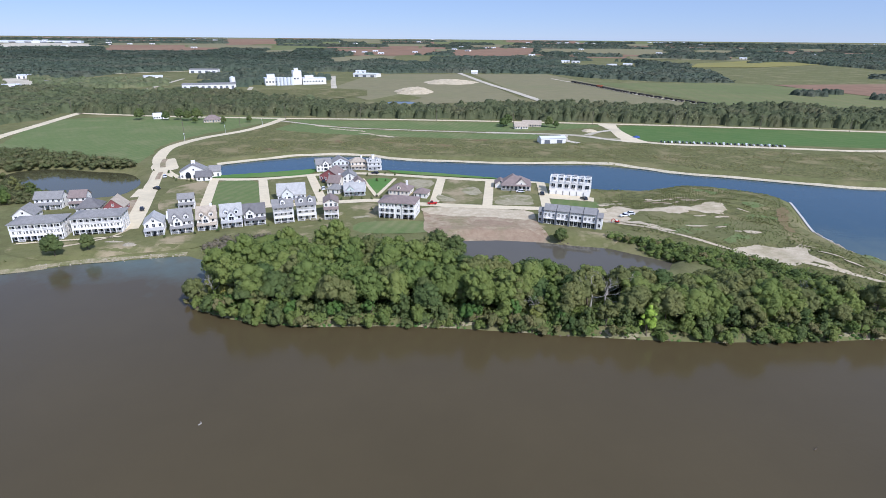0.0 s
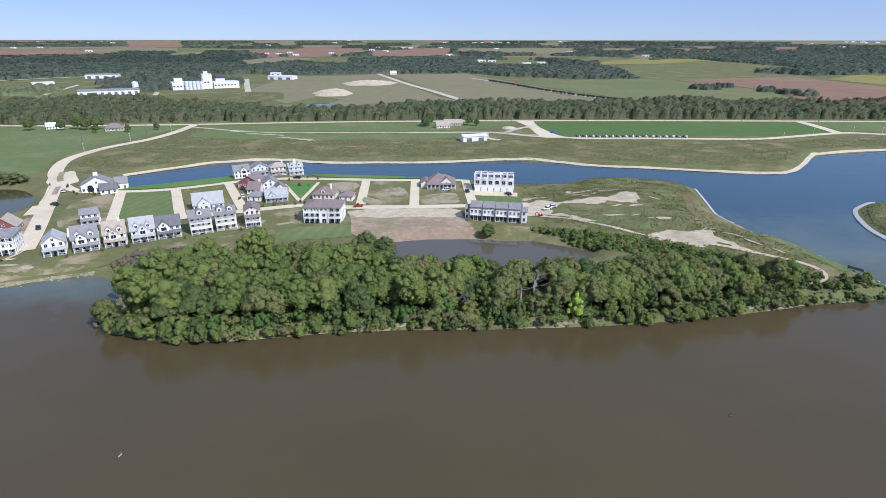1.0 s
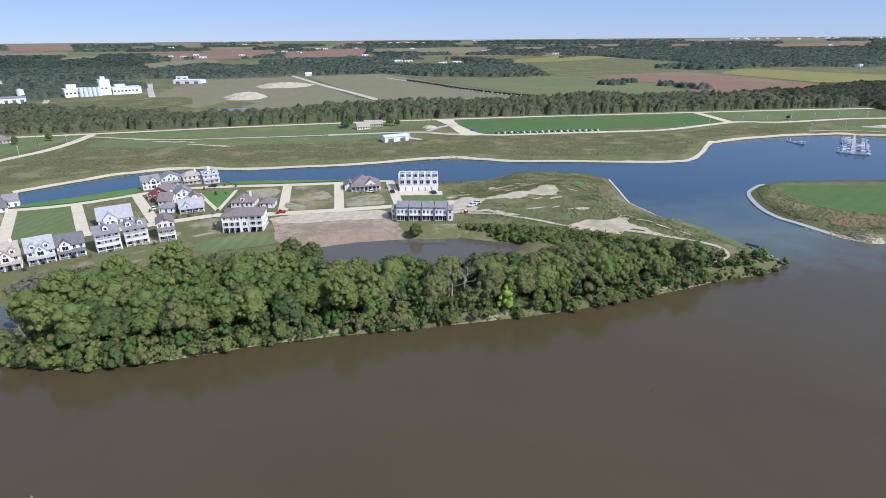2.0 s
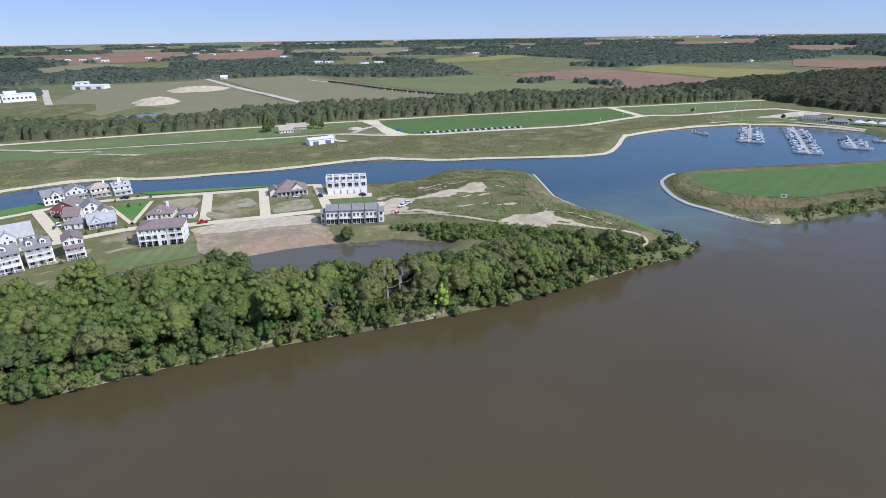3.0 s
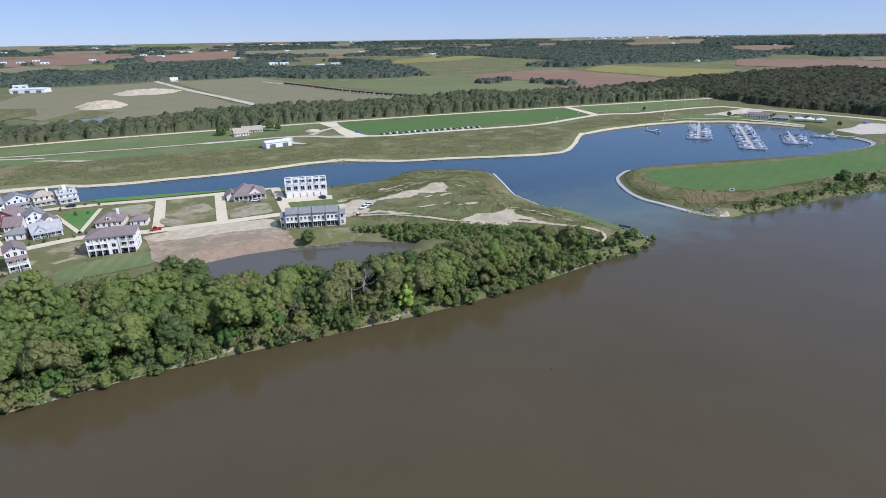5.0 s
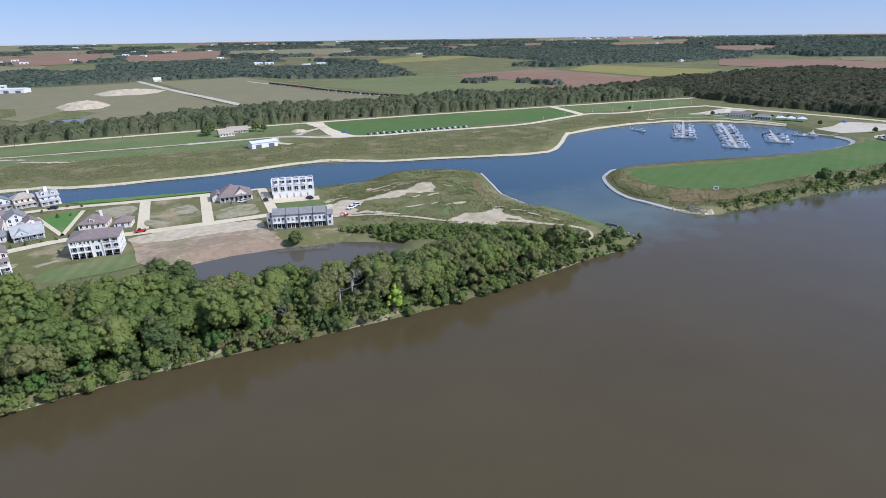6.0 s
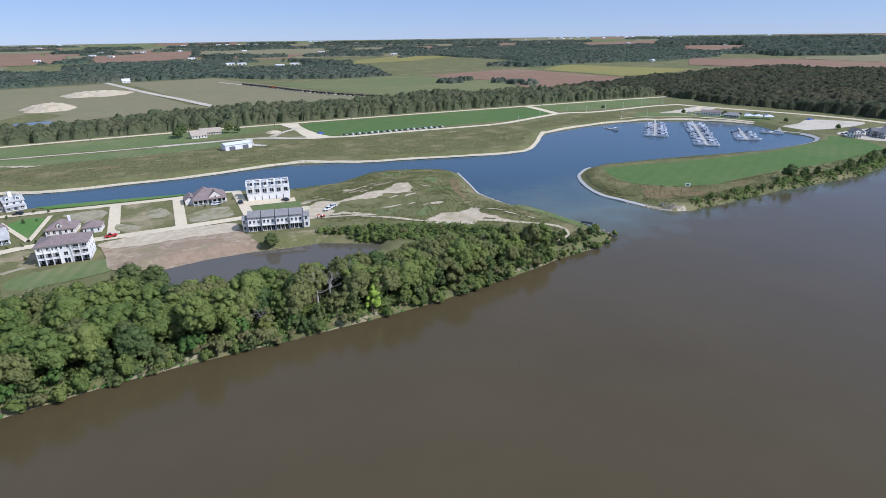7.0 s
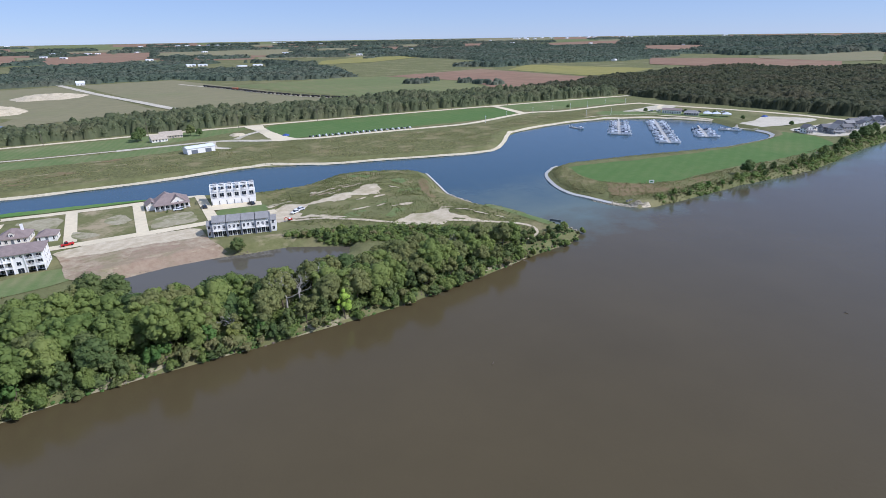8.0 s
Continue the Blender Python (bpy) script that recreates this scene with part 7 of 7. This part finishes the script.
park(0, -2, 254.5, 96)
park(1, 87.5, 235.5, 110, "white pickup standing on the bare dirt")
park(1, 90.5, 237.5, 80, "white car standing on the bare dirt")
for k, x, y, a, lab in ((2, -139, 243, 25, "dark car on the village street"), (2, -150, 280, 60, "dark car beside the village street"), (1, -158, 306, 30, "white car near the clubhouse"),
                        (2, -64, 297, 15, "dark car beside the red house"), (1, -61, 281, 15, "white car beside the cream cottage"), (2, -37, 317, 70, "dark car on the canal street"),
                        (2, 76, 264, 20, "dark car before the white terrace"), (2, 56, 273, 0, "dark van beside the white terrace"), (1, 45, 277, 80, "white car beside the bungalow")):
    park(k, x, y, a, lab)
for k in range(14):
    park(int(rng.choice([1, 2, 2])), 498 + 4.2 * k, 181 - 0.7 * k + rng.uniform(-0.6, 0.6), 150 + rng.uniform(-6, 6), "car parked beside the harbour houses", "harbour cars")
for k in range(10):
    park(int(rng.choice([1, 1, 2])), 520 + 5 * k, 330 - 6 * k, 40 + rng.uniform(-9, 9), "car parked behind the harbour store", "harbour cars")


def excavator(x, y, turn):
    root = tagged(new("excavator"), "red and white excavator standing on bare dirt", "excavator")
    root.matrix_basis = pose(x, y, gz(x, y) + 0.15, 0, 0, turn)
    for s in (-1.1, 1.1):
        bm = bmesh.new()
        prism(bm, [(-2, 0.25), (-1.6, 0), (1.6, 0), (2, 0.25), (2, 0.65), (1.6, 0.9), (-1.6, 0.9), (-2, 0.65)], "x", s - 0.3, s + 0.3)
        part("track", bm, M_TYRE, root)
    bm = bmesh.new()
    bx(bm, -1.3, 1.3, -2, 1.4, 0.95, 1.9)
    bmesh.ops.bevel(bm, geom=bm.edges[:], offset=0.12, segments=1, affect="EDGES")
    part("body", bm, M_RED, root)
    box_part("cab", (-1.25, -0.2, -0.2, 1.4, 1.9, 3.0), M_CARWHITE, root)
    bm = bmesh.new()
    prism(bm, [(1.2, 1.6), (3.4, 4.2), (5.6, 3.4), (5.5, 3.0), (3.5, 3.7), (1.5, 1.4)], "x", 0.0, 0.45)
    part("boom", bm, M_RED, root)
    bm = bmesh.new()
    prism(bm, [(5.6, 3.4), (5.3, 0.8), (5.0, 0.9), (5.2, 3.2)], "x", 0.05, 0.4)
    part("dipper_arm", bm, M_RED, root)
    bm = bmesh.new()
    prism(bm, [(5.3, 1.0), (5.9, 0.3), (4.9, 0.05), (4.6, 0.7)], "x", -0.35, 0.8)
    part("bucket", bm, M_STEEL, root)
    return root


excavator(81.5, 227.5, 100).scale = (0.48, 0.48, 0.48)
# ---- signs, poles, heaps ----
root = tagged(new("harbour_sign"), "white sign board with green mark on posts", "sign")
root.matrix_basis = pose(260, 161, gz(260, 161), 0, 0, -35) @ Matrix.Scale(0.65, 4)
box_part("board", (0, 4.2, 0, 0.12, 1.0, 3.6), M_TRIM, root)
box_part("mark", (0.8, 3.2, -0.04, 0, 1.7, 3.0), M_SIGNGREEN, root, "green painted shape")
for x in (0.3, 3.8):
    box_part("post", (x - 0.1, x + 0.1, 0.13, 0.33, 0, 3.7), M_POLE, root)
root = tagged(new("low_sign"), "low grey board beside the rocks", "sign")
root.matrix_basis = pose(225.5, 151, gz(225.5, 151), 0, 0, -20)
box_part("board", (0, 5, 0, 0.2, 0.5, 1.6), M_GREYWALL, root)
for x in (0.5, 4.5):
    box_part("post", (x - 0.1, x + 0.1, 0.21, 0.4, 0, 1.6), M_POLE, root)
root = tagged(new("low_sign"), "low grey board at the headland's edge", "sign")
root.matrix_basis = pose(171, 152, gz(171, 152), 0, 0, -65)
box_part("board", (0, 5, 0, 0.2, 0.4, 1.4), M_GREYWALL, root)
for x in (0.5, 4.5):
    box_part("post", (x - 0.1, x + 0.1, 0.21, 0.4, 0, 1.4), M_POLE, root)

pole = tagged(new("utility_pole"), "tall wooden utility pole with crossarm", "pole", "utility poles")
bm = bmesh.new()
bmesh.ops.create_cone(bm, cap_ends=True, segments=8, radius1=0.22, radius2=0.14, depth=13, matrix=Matrix.Translation((0, 0, 6.2)))
part("post", bm, M_POLE, pole)
box_part("crossarm", (-1.3, 1.3, -0.08, 0.08, 11.3, 11.5), M_POLE, pole)
for x in (-1.1, 0.3, 1.1):
    box_part("insulator", (x - 0.07, x + 0.07, -0.07, 0.07, 11.5, 11.75), M_GREYWALL, pole)
PROTOS.append(pole)
for x, y in ((-376, 568), (-300, 556), (-225, 549), (-150, 543), (-75, 540), (0, 536), (75, 530), (150, 521), (225, 511), (300, 499), (375, 486), (450, 474), (-178, 493), (-205, 440)):
    copy_thing(pole, pose(x, y, gz(x, y), 0, 0, 80))
lamp = tagged(new("street_lamp"), "slim pale street lamp beside the road", "lamp", "street lamps")
bm = bmesh.new()
bmesh.ops.create_cone(bm, cap_ends=True, segments=8, radius1=0.1, radius2=0.07, depth=6, matrix=Matrix.Translation((0, 0, 3)))
part("post", bm, M_ROOF_WHITE, lamp)
box_part("head", (-0.25, 0.25, -0.25, 0.25, 5.9, 6.4), M_ROOF_WHITE, lamp)
PROTOS.append(lamp)
for x, y in ((445, 400), (472, 398), (500, 397), (530, 396), (420, 404), (380, 402), (340, 388), (560, 390), (470, 343), (440, 350), (-160, 500), (-180, 462), (-196, 420)):
    copy_thing(lamp, pose(x, y, gz(x, y), 0, 0, 0))


def heap(name, cx, cy, rx, ry, h, mat, label, category="heap", seed=0):
    """A mound of loose earth with gullied sides."""
    bm = bmesh.new()
    nr, na = 9, 36
    z0 = gz(cx, cy)
    top = bm.verts.new((cx, cy, z0 + h))
    last = None
    for i in range(1, nr + 1):
        r = i / nr
        ring = []
        for k in range(na):
            a = 2 * math.pi * k / na
            q = 1 + 0.25 * noise.noise((math.cos(a) * 2, math.sin(a) * 2, seed))
            x, y = cx + rx * r * q * math.cos(a), cy + ry * r * q * math.sin(a)
            z = z0 - 0.2 + h * (1 - r ** 2.2) * (1 + 0.35 * noise.noise((x * 0.12, y * 0.12, seed)))
            ring.append(bm.verts.new((x, y, z)))
        for k in range(na):
            if last:
                bm.faces.new((last[k], ring[k], ring[(k + 1) % na], last[(k + 1) % na]))
            else:
                bm.faces.new((top, ring[k], ring[(k + 1) % na]))
        last = ring
    bmesh.ops.recalc_face_normals(bm, faces=bm.faces[:])
    me = bpy.data.meshes.new(name)
    bm.to_mesh(me)
    bm.free()
    me.materials.append(mat)
    return tagged(new(name, me), label, category)


heap("sand_mound", -33, 830, 30, 40, 7, M_DIRT, "pale sand heap beside the far pond", seed=1)
heap("sand_mound", 25, 1010, 50, 45, 6, M_DIRT, "long pale sand heap in the bean field", seed=2)
heap("gravel_mound", 136.5, 481, 7, 7, 2.2, M_DIRT, "pale gravel heap beside the road", seed=3)
heap("stone_mound", -121, 197.5, 3.2, 1.8, 1.3, M_STONE, "pale heap of stone on the grass bank", seed=4)
heap("stone_mound", -129, 201, 5.0, 1.0, 0.8, M_STONE, "low pale heap of stone on the bank", seed=5)
ribbon("track_farm", [(43, 470), (78, 466), (108.5, 462), (127, 453), (140, 440), (149, 435), (156, 428)], 6.0, M_GRAVEL, "pale gravel farm track", "road", 0.17, 4, 0.5)
ribbon("track_farm", [(129, 460), (144, 477), (163, 491), (165, 508)], 6.0, M_GRAVEL, "pale gravel farm track", "road", 0.18, 4, 0.5)
ribbon("track_shed", [(109.6, 459), (106, 445), (105, 433), (112.5, 422)], 6.0, M_GRAVEL, "pale gravel drive to the shed", "road", 0.19, 3, 0.4)
patch("yard_farm", [(112, 462), (124, 462), (136, 452), (150, 446), (157, 440), (155, 430), (144, 434), (132, 446), (118, 455)], M_DRY, "trampled dry ground between the farm tracks", "pavement", 0.14, 2.0, 0, 5)
patch("road_junction", [(156, 524), (172, 523), (168, 500), (166, 470), (167, 440), (172, 424), (150, 430), (154, 448), (157, 480)], M_ROAD, "pale gravel junction of the farm roads", "pavement", 0.21, 1.2, 0, 4)
heap("tarp_cover", 168, 450, 3.5, 3, 1.8, M_BLUETARP, "blue tarpaulin over a stack beside the road", seed=6)
heap("tarp_cover", 566, 236, 4, 3, 1.8, M_BLUETARP, "blue tarpaulin over a stack by the car park", seed=7)

for n, (x, y, a, m) in enumerate(((80, 88, 30, M_BARK), (182, 42, 100, M_BARK), (-52, 96, 60, M_DEAD))):
    bm = bmesh.new()
    bmesh.ops.create_cone(bm, cap_ends=True, segments=7, radius1=0.14, radius2=0.09, depth=0.9, matrix=Matrix.Rotation(radians(90), 4, "Y"))
    bmesh.ops.create_cone(bm, cap_ends=True, segments=5, radius1=0.06, radius2=0.03, depth=0.6, matrix=Matrix.Translation((0.2, 0, 0.3)))
    me = bpy.data.meshes.new("drift_log")
    bm.to_mesh(me)
    bm.free()
    me.materials.append(m)
    lg = tagged(new("drift_log", me), ("dark drift log floating on the river", "dark drift log floating on the river", "pale drift log floating on the river")[n], "log")
    lg.matrix_basis = pose(x, y, 0.05, 0, 0, a)

# ---- loose rocks on the banks ----
def rocks(name, line, width, count, s0, s1, label, seed, mat=None):
    r3 = np.random.default_rng(seed)
    pts = spline(line, 2.0)
    k = r3.integers(0, len(pts) - 1, count)
    p = np.array([pts[i][:] for i in k])
    d = np.array([(pts[i + 1] - pts[i]).normalized()[:] for i in k])
    nrm = np.stack([-d[:, 1], d[:, 0]], 1)
    q = p + nrm * r3.uniform(0.0, width, (count, 1)) + r3.normal(scale=0.6, size=(count, 2))
    z = ground_z(q[:, 0], q[:, 1])
    s = r3.uniform(s0, s1, count)
    v, f, _soft = lumps(r3, np.c_[q, z + s * 0.25], s, 0.65, (ICO0_V, ICO0_F), 0.25)
    tagged(new(name, mesh_from(name, v.tolist(), f.tolist(), mat or M_STONE)), label, "rocks", kind="stuff")


rocks("bank_rocks", RIVER_WEST[2:9], 2.2, 300, 0.2, 0.5, "scattered pale rocks along the river bank", 71)
rocks("spit_rocks", [(219, 166), (220, 156), (224, 147), (231, 141)], 2.0, 420, 0.28, 0.55, "piled limestone rocks at the point", 72)
rocks("headland_rocks", HEADLAND[0:6], 1.5, 160, 0.3, 0.7, "pale rocks along the headland shore", 73)
rocks("pond_rocks", [(12, 211), (26, 212), (43, 210), (55, 206)], 1.0, 60, 0.2, 0.4, "dark rocks along the pond's edge", 74, M_BARK)
rocks("belt_rocks", BELT_SHORE, 1.5, 160, 0.2, 0.6, "stones and driftwood under the river trees", 75, M_BARK)
# ---- small far halls and farms ----
for x, y in ((-340, 2579), (-302, 2692), (-112, 2625), (-1652, 3069), (-1559, 3121), (-1516, 3333), (-928, 3723), (-772, 3678), (-653, 3831), (305, 3173), (482, 3195), (692, 3290), (794, 3377), (404, 1857), (150, 1896), (-1758, 2691), (-787, 1225), (3071, 2169), (3004, 2081), (2646, 2112), (2509, 2620), (1545, 1863), (2317, 806), (1420, 1039), (3258, 1794), (3206, 3190)):
    far = copy_thing(barn, pose(x, y, gz(x, y) + 0.9, 0, 0, rf.uniform(-30, 30)) @ Matrix.Diagonal((0.9, 0.9, 0.8, 1)))
works, _w = shed("works_hall", "white works hall on a pale gravel yard", (-765, 1027), (-740, 1030), 14, 6, M_WHITE, M_ROOF_WHITE, "hall", 0.2, 3)
shed("works_hall", "low white shed beside the western works yard", (-662, 924), (-640, 926), 10, 4, M_WHITE, M_ROOF_GREY, "hall", 0.2, 2)
shed("works_hall", "white shed at the edge of the works yard", (-655, 838), (-630, 846), 12, 5, M_WHITE, M_ROOF_WHITE, "hall", 0.2, 2)
shed("works_hall", "small white shed on the open field road", (-182, 1262), (-160, 1262), 12, 5, M_WHITE, M_ROOF_WHITE, "hall", 0.2, 2)

# the patterns from which the copies were taken
for p in PROTOS:
    for o in (*p.children_recursive, p):
        bpy.data.objects.remove(o)
